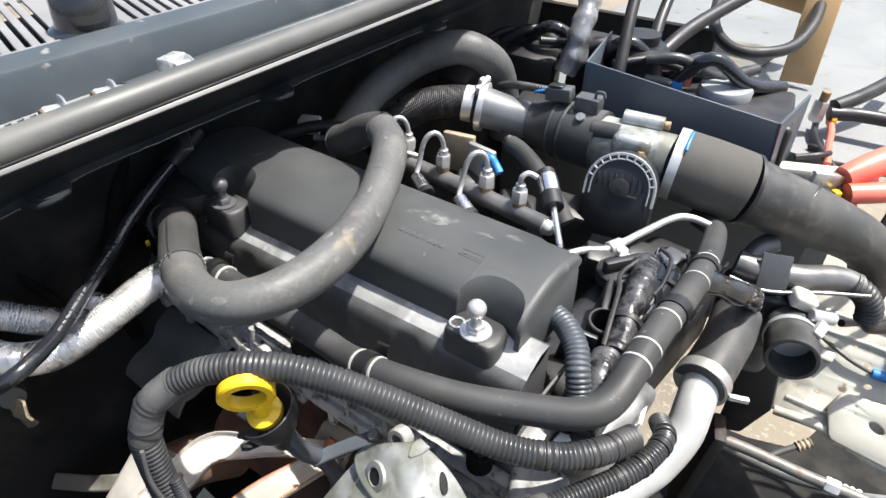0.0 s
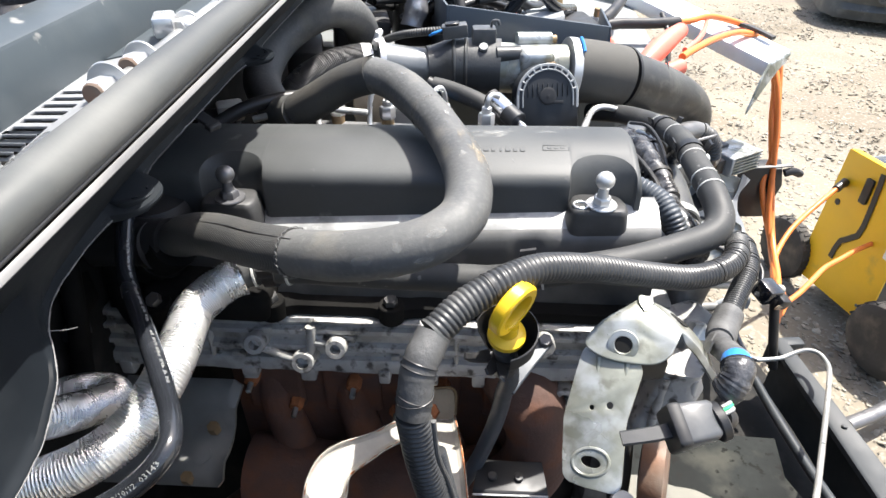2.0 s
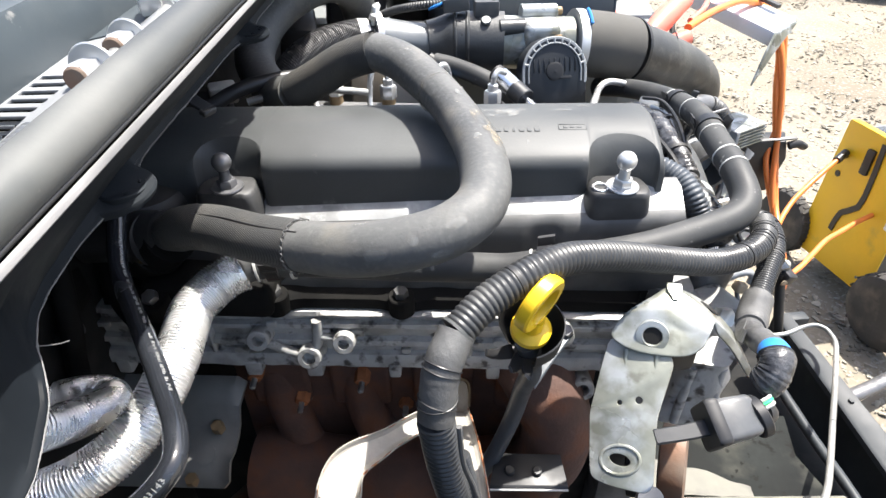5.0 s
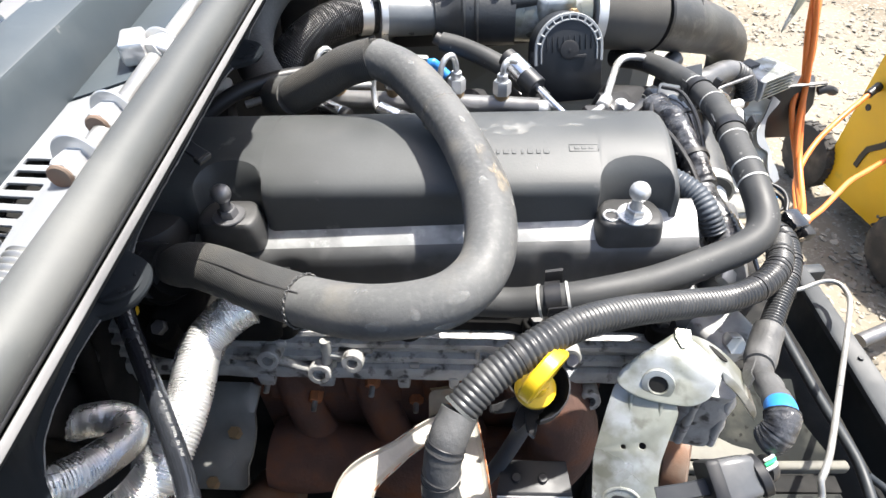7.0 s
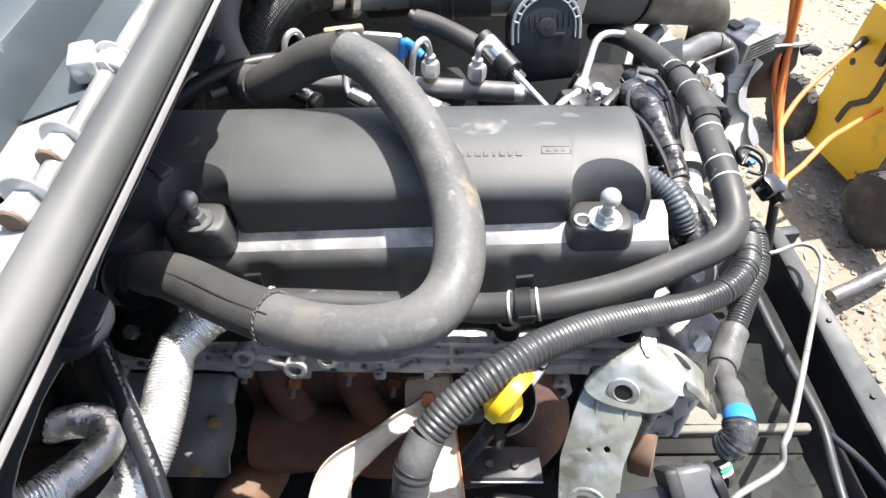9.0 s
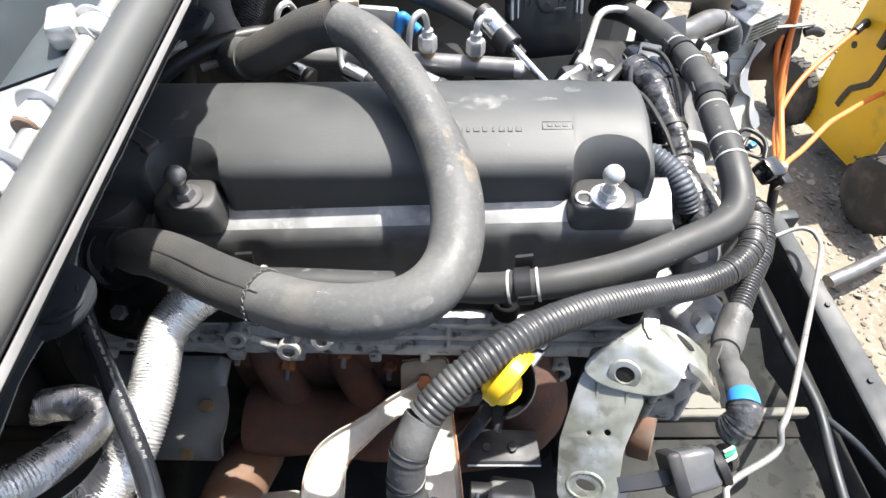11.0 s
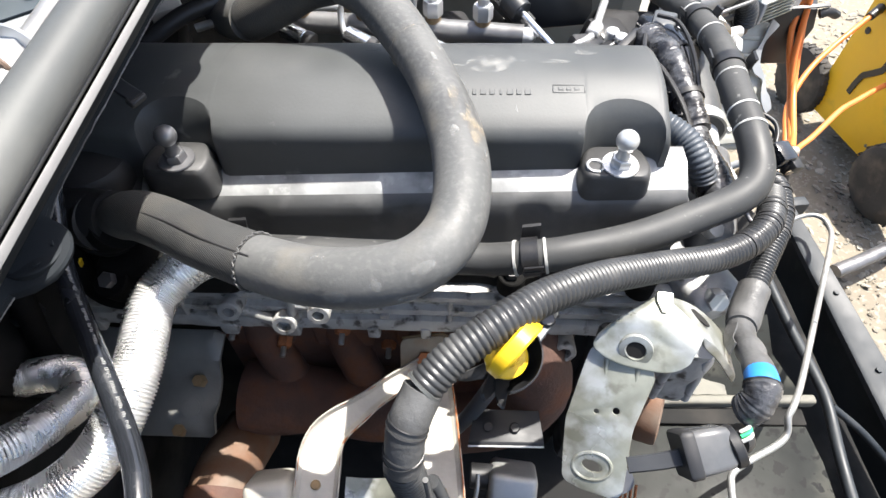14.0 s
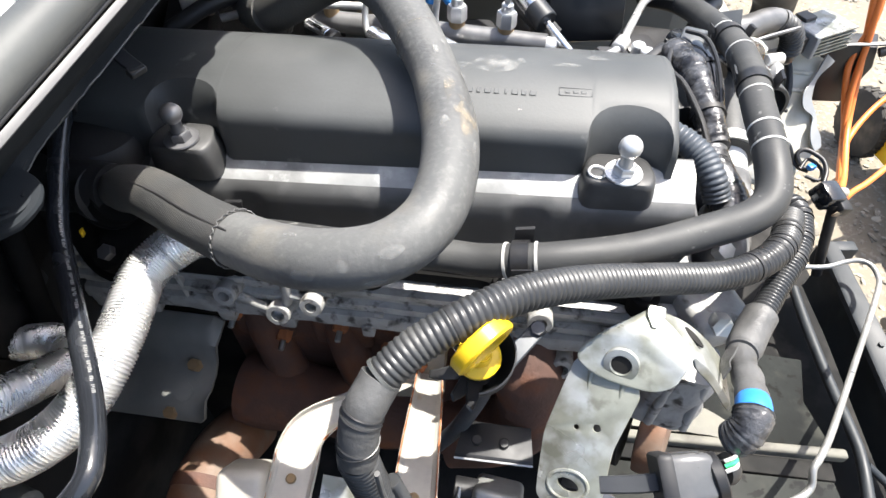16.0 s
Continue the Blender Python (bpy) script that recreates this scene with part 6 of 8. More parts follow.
def yellow_cart():
    e = thing("yellow_cart", "yellow steel welder cart with black slots and rubber wheels", "cart", (1.5, 1.35, GZ))
    # side panel in its own plane: x runs to the cart's front, y up
    m = frame_on((1.40, 1.573, -0.20), (0.19, -0.98, 0.03), (0.0, 0.05, 1.0))
    W, H = 0.362, 0.53
    out = rounded([(-0.006, -0.012), (W + 0.004, 0.0), (W + 0.004, H), (0.024, H)], 0.008)
    body = part("side_panel", plate(out, 0.008, (), m, 0.002), "cartyellow", e, "slightly dusty yellow side plate")
    part("slot", strap([m @ Vector(q) for q in ((0.128, 0.135, 0.007), (0.142, 0.215, 0.007), (0.20, 0.272, 0.007), (0.206, 0.36, 0.007), (0.202, 0.44, 0.007), (0.197, 0.51, 0.007))], 0.022, 0.004, m.to_3x3() @ Vector((0, 0, 1)), 0.001, 2), "black", body)
    part("latch", plate(rounded([(0.148, 0.385), (0.178, 0.385), (0.178, 0.475), (0.148, 0.475)], 0.005), 0.012, (), m @ pose(0, 0, 0.008), 0.001), "black", body)
    part("knob", lathe([(0.016, 0), (0.016, 0.008), (0.010, 0.012), (0.001, 0.012)], m @ pose(0.06, 0.413, 0.004)), "black", body)
    part("vent_hole", lathe([(0.012, 0), (0.012, 0.002), (0.001, 0.002)], m @ pose(0.06, 0.335, 0.004)), "black", body)
    for x, y in ((0.025, 0.02), (W - 0.02, 0.02), (W - 0.05, 0.045), (W - 0.02, 0.3)):
        part("rivet", lathe([(0.006, 0), (0.006, 0.002), (0.001, 0.003)], m @ pose(x, y, 0.004), 12), "dullsteel", body)
    part("label_plate", plate([(0.325, 0.26), (0.352, 0.26), (0.352, 0.295), (0.325, 0.295)], 0.002, (), m @ pose(0, 0, 0.006), 0.0004), "white", body)
    part("box_body", slab([m @ Vector(p) for p in ((0.01, 0.01, -0.006), (W - 0.01, 0.01, -0.006), (W - 0.01, H - 0.02, -0.006), (0.05, H - 0.02, -0.006))], m.to_3x3() @ Vector((0, 0, -0.42)), 0.008), "glossgrey", e)
    for a, b, c_, d in ((0.03, W, 0.004, -0.022), (0.03, W, -0.42, -0.444), (W - 0.02, W, -0.022, -0.42)):
        part("top_rim", slab([m @ Vector(p) for p in ((a, H - 0.012, c_), (b, H - 0.012, c_), (b, H - 0.012, d), (a, H - 0.012, d))], (0, 0, 0.014), 0.002), "cartyellow", e)
    part("top_tray", slab([m @ Vector(p) for p in ((0.04, H - 0.03, -0.01), (W - 0.01, H - 0.03, -0.01), (W - 0.01, H - 0.03, -0.43), (0.04, H - 0.03, -0.43))], (0, 0, 0.004), 0.001), "palecap", e, "pale grey top tray")
    part("top_bar", tube([m @ Vector(p) for p in ((0.20, H + 0.01, -0.03), (0.20, H + 0.035, -0.06), (0.20, H + 0.035, -0.30), (0.20, H + 0.01, -0.34))], 0.014, 0.01, 12), "black", e)
    def wheel(c, r, w, ax):
        t = part("wheel", lathe([(r * 0.55, -w / 2), (r * 0.8, -w / 2), (r * 0.95, -w * 0.38), (r, -w * 0.2), (r, w * 0.2), (r * 0.95, w * 0.38), (r * 0.8, w / 2), (r * 0.55, w / 2)], axis_pose(c, Vector(c) + Vector(ax)), 36), "tyre", e, "dusty black rubber wheel")
        part("rim", lathe([(r * 0.12, -w * 0.42), (r * 0.5, -w * 0.3), (r * 0.56, -w * 0.46), (r * 0.56, w * 0.46), (r * 0.5, w * 0.3), (r * 0.12, w * 0.42)], axis_pose(c, Vector(c) + Vector(ax)), 28), "dullsteel", t)
        bm = bmesh.new()
        mm = axis_pose(c, Vector(c) + Vector(ax))
        for k in range(40):
            a = 2 * math.pi * k / 40
            q = mm @ pose(math.cos(a) * r, math.sin(a) * r, w * 0.1 * (-1) ** k, 0, 0, math.degrees(a))
            bx = box((0.006, 0.009, w * 0.5), (0, 0, 0), (0, 0, 0), 0.001, 1)
            bmesh.ops.transform(bx, matrix=q, verts=bx.verts)
            join(bm, bx)
        tagged(part("tread", bm, "tyre", t), kind="stuff")
    wheel((1.46, 1.09, GZ + 0.135), 0.135, 0.07, (1, 0.25, 0.02))
    wheel((1.37, 1.66, GZ + 0.13), 0.13, 0.06, (1, 0.25, 0.02))
    part("foot_bar", tube([(1.20, 0.765, -0.20), (1.30, 0.81, -0.20), (1.44, 0.885, -0.20), (1.48, 0.93, -0.19), (1.47, 1.05, -0.16)], 0.022, 0.02, 14, flat=0.8), "dullsteel", e)
    part("axle", cyl((1.46, 1.09, GZ + 0.135), (1.7, 1.15, GZ + 0.14), 0.012), "dullsteel", e)


yellow_cart()


def parked_car():
    e = thing("parked_car", "dark grey plastic front bumper of another parked car", "car", (4.5, 5.8, GZ))
    m = pose(4.45, 5.75, 0.0, 0, 0, -14)
    secs = []
    for k in range(25):
        u = k / 12 - 1
        w = math.sqrt(max(0.0, 1 - abs(u) ** 3.2))
        secs.append([m @ Vector((0.98 * u, -0.34 * w + y, z)) for y, z in ((0.12, -0.22), (0.02, -0.21), (-0.02, -0.12), (0.03, -0.07), (0.0, 0.02), (-0.03, 0.10), (-0.01, 0.20), (0.06, 0.30), (0.30, 0.42), (0.6, 0.46), (0.6, -0.2))])
    part("bumper", loft(secs), "seal", e)
    part("bonnet", slab([m @ Vector(p) for p in ((-0.85, 0.0, 0.42), (0.85, 0.0, 0.42), (0.85, 1.2, 0.62), (-0.85, 1.2, 0.62))], (0, 0, -0.06), 0.02), "paintblack", e)
    part("body", slab([m @ Vector(p) for p in ((-0.88, 0.2, 0.40), (0.88, 0.2, 0.40), (0.88, 3.4, 0.55), (-0.88, 3.4, 0.55))], (0, 0, -0.45), 0.05), "paintblack", e)
    for x in (-0.72, 0.72):
        c = m @ Vector((x, 0.75, -0.02))
        t = part("wheel", lathe([(0.17, -0.09), (0.24, -0.095), (0.265, -0.06), (0.27, 0.0), (0.265, 0.06), (0.24, 0.095), (0.17, 0.09)], axis_pose(c, c + m.to_3x3() @ Vector((1, 0, 0))), 36), "tyre", e)
        part("rim", lathe([(0.02, -0.06), (0.17, -0.07), (0.17, 0.07), (0.02, 0.06)], axis_pose(c, c + m.to_3x3() @ Vector((1, 0, 0))), 28), "dullsteel", t)
        part("fog_lamp", lathe([(0.06, -0.01), (0.065, 0.01), (0.05, 0.015), (0.001, 0.012)], m @ pose(x * 0.8, -0.30, 0.02, 80, 0, 0), 24), "glossgrey", e)


parked_car()


# ---------------------------------------------------------------- intake side
def intake():
    e = thing("intake_pipe", "black and silver intake duct with throttle and thick hose", "intake pipe", (0.1, 0.42, 0.9))
    ax = [(-0.086, 0.393, 0.981), (-0.05, 0.405, 0.974), (-0.015, 0.415, 0.969)]
    part("steel_neck", tube(ax, lambda i, s: 0.029 - 0.05 * s, 0.006, 28), "pipegrey", e, "satin grey metal neck")
    fl = part("clamp_flange", tube([(-0.092, 0.391, 0.982), (-0.084, 0.394, 0.981)], 0.036, 0.002, 30), "bright", e)
    part("clamp_bolt", cyl((-0.088, 0.375, 1.013), (-0.084, 0.400, 1.024), 0.005), "bright", fl)
    part("clamp_tab", box((0.006, 0.014, 0.026), (-0.088, 0.385, 1.015), (0, 10, 10), 0.002), "bright", fl)
    br = part("braided_hose", ribbed([(-0.092, 0.391, 0.982), (-0.12, 0.378, 0.986), (-0.16, 0.35, 0.98), (-0.195, 0.32, 0.955), (-0.215, 0.30, 0.90)], 0.0245, 0.0026, 0.0006, 28, 4), "braid", e, "black braided hose")
    part("hose_clip", tube([(-0.101, 0.388, 0.983), (-0.114, 0.382, 0.985)], 0.0262, 0.003, 26), "bright", br)
    part("ribbed_elbow", sweep(even(spline([(-0.02, 0.414, 0.969), (0.01, 0.42, 0.968), (0.05, 0.421, 0.968), (0.09, 0.420, 0.968)], 10), 0.002),
                               lambda i, s: 0.030 + 0.011 * (lambda k: k * k * (3 - 2 * k))(min(1, s / 0.045)) + (0.0016 if 0.040 < s < 0.044 or 0.058 < s < 0.061 else 0), 30), "intake", e, "dark moulded elbow with two raised bands")
    th = part("throttle_body", tube([(0.085, 0.420, 0.968), (0.13, 0.419, 0.967), (0.186, 0.421, 0.966)], 0.036, 0.006, 28), "zinc", e, "bright cast throttle body")
    part("boss_block", box((0.050, 0.040, 0.034), (0.140, 0.402, 0.985), (0, 0, 4), 0.009, 4), "zinc", th)
    part("valve_barrel", cyl((0.112, 0.425, 1.008), (0.163, 0.436, 1.006), 0.0105), "zinc", th)
    part("valve_screw", cyl((0.163, 0.436, 1.006), (0.171, 0.438, 1.006), 0.006), "goldrust", th)
    part("lug_screw", hexnut((0.158, 0.378, 0.985), (0.163, 0.370, 0.988), 0.006), "goldrust", th)
    part("neck_tube", cyl((0.082, 0.400, 0.992), (0.118, 0.404, 0.992), 0.013), "intake", th)
    bd = part("clamp_band", tube([(0.186, 0.421, 0.966), (0.198, 0.423, 0.965)], 0.0465, 0.003, 32), "bright", e, "wide bright clamp band")
    part("paint_mark", tube([(0.2045 + 0.0005 * k, 0.4235 - 0.0487 * math.sin(radians(4 + 6 * k)) * 1.0, 0.9645 + 0.0487 * math.cos(radians(4 + 6 * k))) for k in range(7)], 0.0024, 0.004, 8), "blue", bd)
    HS = [(0.196, 0.423, 0.965), (0.235, 0.431, 0.959), (0.274, 0.444, 0.949), (0.33, 0.474, 0.926), (0.38, 0.510, 0.900), (0.415, 0.538, 0.878), (0.438, 0.558, 0.853), (0.450, 0.572, 0.82), (0.452, 0.578, 0.78)]
    part("fabric_sleeve", tube(HS[:3], 0.0455, 0.005, 32, wob=0.0008), "intakesleeve", e, "grey-black woven sleeve")
    part("thick_hose", tube(HS[2:], lambda i, s: 0.0425 - 0.05 * s, 0.007, 32, wob=0.0006), "hose2", e, "smooth fat rubber hose")
    part("sleeve_rim", tube([(0.2735, 0.4437, 0.9492), (0.2775, 0.4457, 0.948)], 0.0462, 0.002, 32), "black", e)
    # wrap with a stitched seam
    part("seam", tube([(0.278, 0.415, 0.976), (0.31, 0.43, 0.968), (0.345, 0.449, 0.951), (0.352, 0.47, 0.959), (0.353, 0.49, 0.962)], 0.0012, 0.004, 8), "black", e)
    # round actuator
    a = thing("throttle_actuator", "black D-shaped actuator with toothed silver rim", "actuator", (0.153, 0.345, 0.88))
    m = frame_on((0.154, 0.340, 0.955), (0.985, 0.17, 0.0), (0.06, 0.34, 0.94))
    R = 0.041
    arc = [(R * math.cos(t), R * math.sin(t)) for t in [math.pi * k / 20 for k in range(21)]]
    out = arc + [(-R, -0.05), (-R * 0.8, -0.062), (R * 0.8, -0.062), (R, -0.05)]
    part("housing", plate(out, 0.036, (), m @ pose(0, 0, -0.014), 0.003), "black2", a)
    ends = [(R, -0.016)] + arc + [(-R, -0.016)]
    secs = []
    for x, y in ends:
        d = Vector((x, y, 0)).normalized() if y > -0.01 else Vector((math.copysign(1, x), 0, 0))
        secs.append([m @ (Vector((x, y, 0)) + d * r + Vector((0, 0, z))) for r, z in ((-0.0005, 0.0045), (0.0022, 0.0045), (0.0030, 0.0036), (0.0030, -0.020), (-0.0005, -0.020))])
    part("rim", loft(secs), "palecap", a, "pale pressed outer rim")
    part("inner_rim", tube([m @ Vector((x * 0.87, y * 0.87, 0.0045)) for x, y in ends], 0.0012, 0.004, 8), "palecap", a)
    for k in range(11):
        t = math.pi * (0.08 + 0.84 * k / 10)
        p0, p1 = m @ Vector((R * 0.86 * math.cos(t), R * 0.86 * math.sin(t), 0.0045)), m @ Vector((R * 1.02 * math.cos(t), R * 1.02 * math.sin(t), 0.0040))
        part("rim_rib", cyl(p0, p1, 0.0014, seg=8), "palecap", a)
    for k in range(9):
        part("face_rib", box((0.0012, 0.0015, 0.018), m @ Vector((-0.028 + 0.007 * k, 0.008, 0.0045)), (-20, 0, 10), 0.0005, 1), "black2", a)
    part("face_disc", lathe([(0.012, 0), (0.012, 0.002), (0.009, 0.003), (0.004, 0.002), (0.001, 0.003)], m @ pose(0, 0, 0.004)), "black", a)
    part("face_tab", plate(rounded([(0.006, -0.010), (0.022, -0.010), (0.022, -0.007), (0.006, -0.007)], 0.001), 0.003, (), m @ pose(0, 0, 0.005), 0.0004), "black", a)
    s = thing("pressure_sensor", "grey plastic pressure sensor plugged on the duct", "sensor", (0.06, 0.42, 1.0))
    part("body", box((0.034, 0.026, 0.022), (0.064, 0.419, 1.016), (0, 0, 6), 0.003, 2), "glossgrey", s)
    part("foot_ring", lathe([(0.003, 0), (0.0065, 0), (0.007, 0.002), (0.006, 0.004), (0.003, 0.004)], pose(0.064, 0.398, 1.003, 35, 0, 0)), "pipegrey", s)
    pl = part("plug", box((0.036, 0.022, 0.018), (0.022, 0.415, 1.022), (0, -6, 6), 0.002, 2), "glossgrey", s)
    part("plug_mouth", box((0.020, 0.014, 0.003), (0.018, 0.412, 1.0325), (0, -6, 6), 0.001, 1), "black", pl)
    part("hook", tube([(0.074, 0.414, 1.028), (0.076, 0.414, 1.036), (0.084, 0.416, 1.036), (0.086, 0.416, 1.030)], 0.002, 0.003, 8), "glossgrey", s)
    part("cable", ribbed([(0.004, 0.414, 1.022), (-0.02, 0.414, 1.02), (-0.06, 0.43, 1.01), (-0.1, 0.46, 0.99)], 0.006, 0.004, 0.001, 14, 4), "conduit", s)
    part("blue_wire", tube([(0.004, 0.408, 1.024), (-0.008, 0.405, 1.020), (-0.014, 0.41, 1.016)], 0.002, 0.003, 8), "blue", s)


intake()


def fuel_rail():
    e = thing("fuel_rail", "dark steel fuel rail with zinc unions and bent feed lines", "fuel rail", (0, 0.24, 0.92))
    part("rail", tube([(-0.15, 0.268, 0.930), (-0.02, 0.250, 0.935), (0.112, 0.232, 0.938)], 0.0115, 0.01, 22), "pipegrey2", e)
    part("end_ball", lathe([(0.006, -0.010), (0.009, -0.006), (0.0095, 0.0), (0.008, 0.005), (0.003, 0.009)], axis_pose((0.116, 0.231, 0.938), (0.13, 0.229, 0.939))), "bright", e)
    for x, u in ((-0.125, 0.0), (-0.058, 0.0), (0.017, 0.0), (0.069, 0.004)):
        y = 0.262 - 0.13 * (x + 0.1)
        g = part("union", hexnut((x, y, 0.952), (x, y + 0.001, 0.968), 0.0105), "bright", e, "zinc hex union")
        part("neck", cyl((x, y, 0.936), (x, y, 0.953), 0.0085), "goldrust", g)
        part("tip", cyl((x, y + 0.001, 0.967), (x, y + 0.0015, 0.976), 0.0062), "bright", g)
        P = [(x, y + 0.0015, 0.974), (x - 0.001, y, 0.988), (x - 0.005, y - 0.006, 0.999), (x - 0.012, y - 0.014, 0.998), (x - 0.017, y - 0.020, 0.985), (x - 0.019, y - 0.026, 0.962), (x - 0.016, y - 0.036, 0.948), (x - 0.006, y - 0.05, 0.942)]
        if x > 0.05:
            P = [(x, y + 0.0015, 0.974), (x + 0.001, y, 0.985), (x + 0.006, y + 0.006, 0.990), (x + 0.015, y + 0.012, 0.985)]
        part("feed_line", tube(P, 0.0034, 0.004, 12), "bright", g)
        if x < 0.05:
            j = part("injector_nut", cyl((x - 0.012, y - 0.042, 0.948), (x + 0.012, y - 0.055, 0.944), 0.0095), "chrome", g)
            part("nut_skirt", cyl((x + 0.012, y - 0.055, 0.944), (x + 0.020, y - 0.059, 0.9425), 0.0105), "black", j)
    s = thing("rail_sensor", "chrome pressure sensor with a thin rod", "sensor", (0.095, 0.26, 0.94))
    part("barrel", cyl((0.080, 0.286, 0.968), (0.106, 0.257, 0.954), 0.0125), "chrome", s)
    part("barrel_band", cyl((0.096, 0.268, 0.959), (0.110, 0.252, 0.952), 0.0129), "black2", s)
    part("barrel_cap", cyl((0.074, 0.292, 0.971), (0.081, 0.285, 0.9675), 0.0115), "black", s)
    part("rod", cyl((0.106, 0.257, 0.954), (0.145, 0.205, 0.938), 0.0042), "chrome", s)
    h = thing("fuel_hose", "short black hose stub beneath the intake", "hose", (0.04, 0.31, 0.94))
    part("hose", tube([(-0.004, 0.338, 0.968), (0.02, 0.330, 0.965), (0.06, 0.305, 0.958), (0.095, 0.282, 0.944), (0.12, 0.27, 0.925)], 0.0118, 0.004, 20), "hose", h)
    part("nipple", tube([(-0.012, 0.341, 0.972), (-0.004, 0.338, 0.968)], 0.008, 0.002, 16), "black", h)
    b = thing("blue_clip", "bright blue plastic pipe clip", "clip", (-0.012, 0.30, 0.94))
    part("clip", tube([(-0.020, 0.302, 0.940), (-0.016, 0.304, 0.958), (-0.006, 0.304, 0.950), (0.004, 0.300, 0.942)], 0.006, 0.003, 10), "blue", b)
    l = thing("return_line", "bright bent steel fuel return line", "pipe", (0.2, 0.3, 0.92))
    part("line", tube([(0.150, 0.200, 0.930), (0.166, 0.223, 0.932), (0.182, 0.240, 0.930), (0.191, 0.257, 0.930), (0.206, 0.305, 0.930), (0.222, 0.352, 0.930), (0.240, 0.368, 0.930), (0.27, 0.38, 0.92)], 0.0045, 0.005, 14), "bright", l)
    part("fitting", cyl((0.186, 0.246, 0.930), (0.194, 0.264, 0.930), 0.0078), "bright", l)
    for x, y in ((0.205, 0.236), (0.213, 0.226)):
        part("stub", cyl((x, y, 0.922), (x, y, 0.944), 0.007), "bright", l)
    t = thing("cover_tab", "tan and silver bracket glimpsed behind the fuel rail", "bracket", (-0.1, 0.33, 0.9))
    part("tan_plate", box((0.05, 0.012, 0.06), (-0.095, 0.345, 0.925), (0, 0, 12), 0.004), "creamdark", t)
    part("silver_plate", box((0.05, 0.01, 0.06), (-0.045, 0.33, 0.925), (0, 0, -8), 0.004), "bright", t)


fuel_rail()


def front_clutter():
    c = thing("oil_filler_cap", "black oil filler cap with pale moulded symbols", "oil cap", (0.216, 0.212, 0.92))
    part("cap", lathe([(0.026, 0), (0.027, 0.004), (0.026, 0.012), (0.022, 0.015), (0.001, 0.016)], pose(0.216, 0.212, 0.922)), "black", c)
    part("grip", box((0.046, 0.010, 0.016), (0.216, 0.212, 0.943), (0, 0, 55), 0.003), "black", c)
    for dx, dy, w in ((-0.012, 0.008, 0.010), (-0.009, 0.011, 0.007), (0.010, -0.010, 0.011), (0.013, -0.006, 0.007), (0.009, -0.014, 0.006)):
        part("symbol_bar", box((w, 0.0022, 0.001), (0.216 + dx, 0.212 + dy, 0.9385), (0, 0, 40), 0.0003, 1), "mark", c)
    f = thing("breather_mouth", "open black breather tube mouth beside the cover", "tube", (0.238, 0.118, 0.9))
    part("tube", pipe_end((0.236, 0.122, 0.885), (0.240, 0.115, 0.947), 0.0165, 0.003, 0.04), "black", f)
    part("web", box((0.008, 0.05, 0.05), (0.222, 0.15, 0.925), (0, 12, 15), 0.003), "black", f)
    part("rib_web", box((0.03, 0.006, 0.05), (0.225, 0.09, 0.92), (0, 10, 15), 0.002), "black2", f)
    g = thing("corrugated_vent", "grey-blue dusty corrugated vent hose from the cover end", "hose", (0.235, 0.055, 0.94))
    part("hose", ribbed([(0.202, 0.078, 0.962), (0.220, 0.070, 0.962), (0.238, 0.056, 0.957), (0.248, 0.042, 0.948), (0.256, 0.032, 0.932)], 0.0112, 0.0042, 0.0010, 20, 6), "bluegrey", g)
    part("cuff", tube([(0.258, 0.085, 0.932), (0.262, 0.06, 0.93), (0.268, 0.04, 0.925), (0.27, 0.01, 0.92)], lambda i, s: 0.0155 + 0.0009 * noise.noise(Vector((s * 350, 2, 3))), 0.001, 22, wob=0.004), "film", g, "crinkled film cuff")
    h = thing("taped_harness", "glossy black taped harness with loose wires", "wiring loom", (0.26, 0.18, 0.92))
    part("taped_trunk", tube([(0.246, 0.262, 0.936), (0.255, 0.235, 0.940), (0.264, 0.200, 0.942), (0.268, 0.16, 0.940), (0.268, 0.115, 0.934), (0.262, 0.08, 0.93)], lambda i, s: 0.012 + 0.004 * math.sin(s * 30), 0.003, 18, wob=0.003), "gloss", h)
    part("boot_tie", tube([(0.2565, 0.1265, 0.9455), (0.2572, 0.121, 0.9445)], 0.0155, 0.002, 18), "black", h)
    part("plug", box((0.024, 0.03, 0.02), (0.256, 0.240, 0.946), (0, 0, -18), 0.003), "glossgrey", h)
    part("crinkled_boot", tube([(0.236, 0.225, 0.945), (0.244, 0.200, 0.950), (0.251, 0.165, 0.951), (0.256, 0.13, 0.946), (0.262, 0.09, 0.935)], lambda i, s: 0.0135 + 0.0008 * noise.noise(Vector((s * 420, 1, 7))) + 0.003 * noise.noise(Vector((s * 60, 1, 0))), 0.0011, 24, wob=0.004), "film", h, "wrinkled shiny boot")
    part("wire", tube([(0.232, 0.215, 0.955), (0.226, 0.18, 0.955), (0.236, 0.15, 0.958), (0.246, 0.11, 0.954), (0.252, 0.085, 0.945)], 0.0026, 0.004, 8), "black", h)
    part("wire", tube([(0.246, 0.235, 0.962), (0.262, 0.215, 0.966), (0.268, 0.17, 0.962), (0.266, 0.12, 0.952)], 0.0022, 0.004, 8), "black", h)
    part("tie", tube([(0.266, 0.196, 0.942), (0.2665, 0.190, 0.942)], 0.0178, 0.002, 18), "black", h)
    b = thing("engine_side_case", "dark plastic housing filling the engine's front corner", "housing", (0.25, 0.15, 0.8))
    part("case", box((0.10, 0.30, 0.12), (0.235, 0.20, 0.845), (0, 0, -6), 0.015, 3), "black", b)
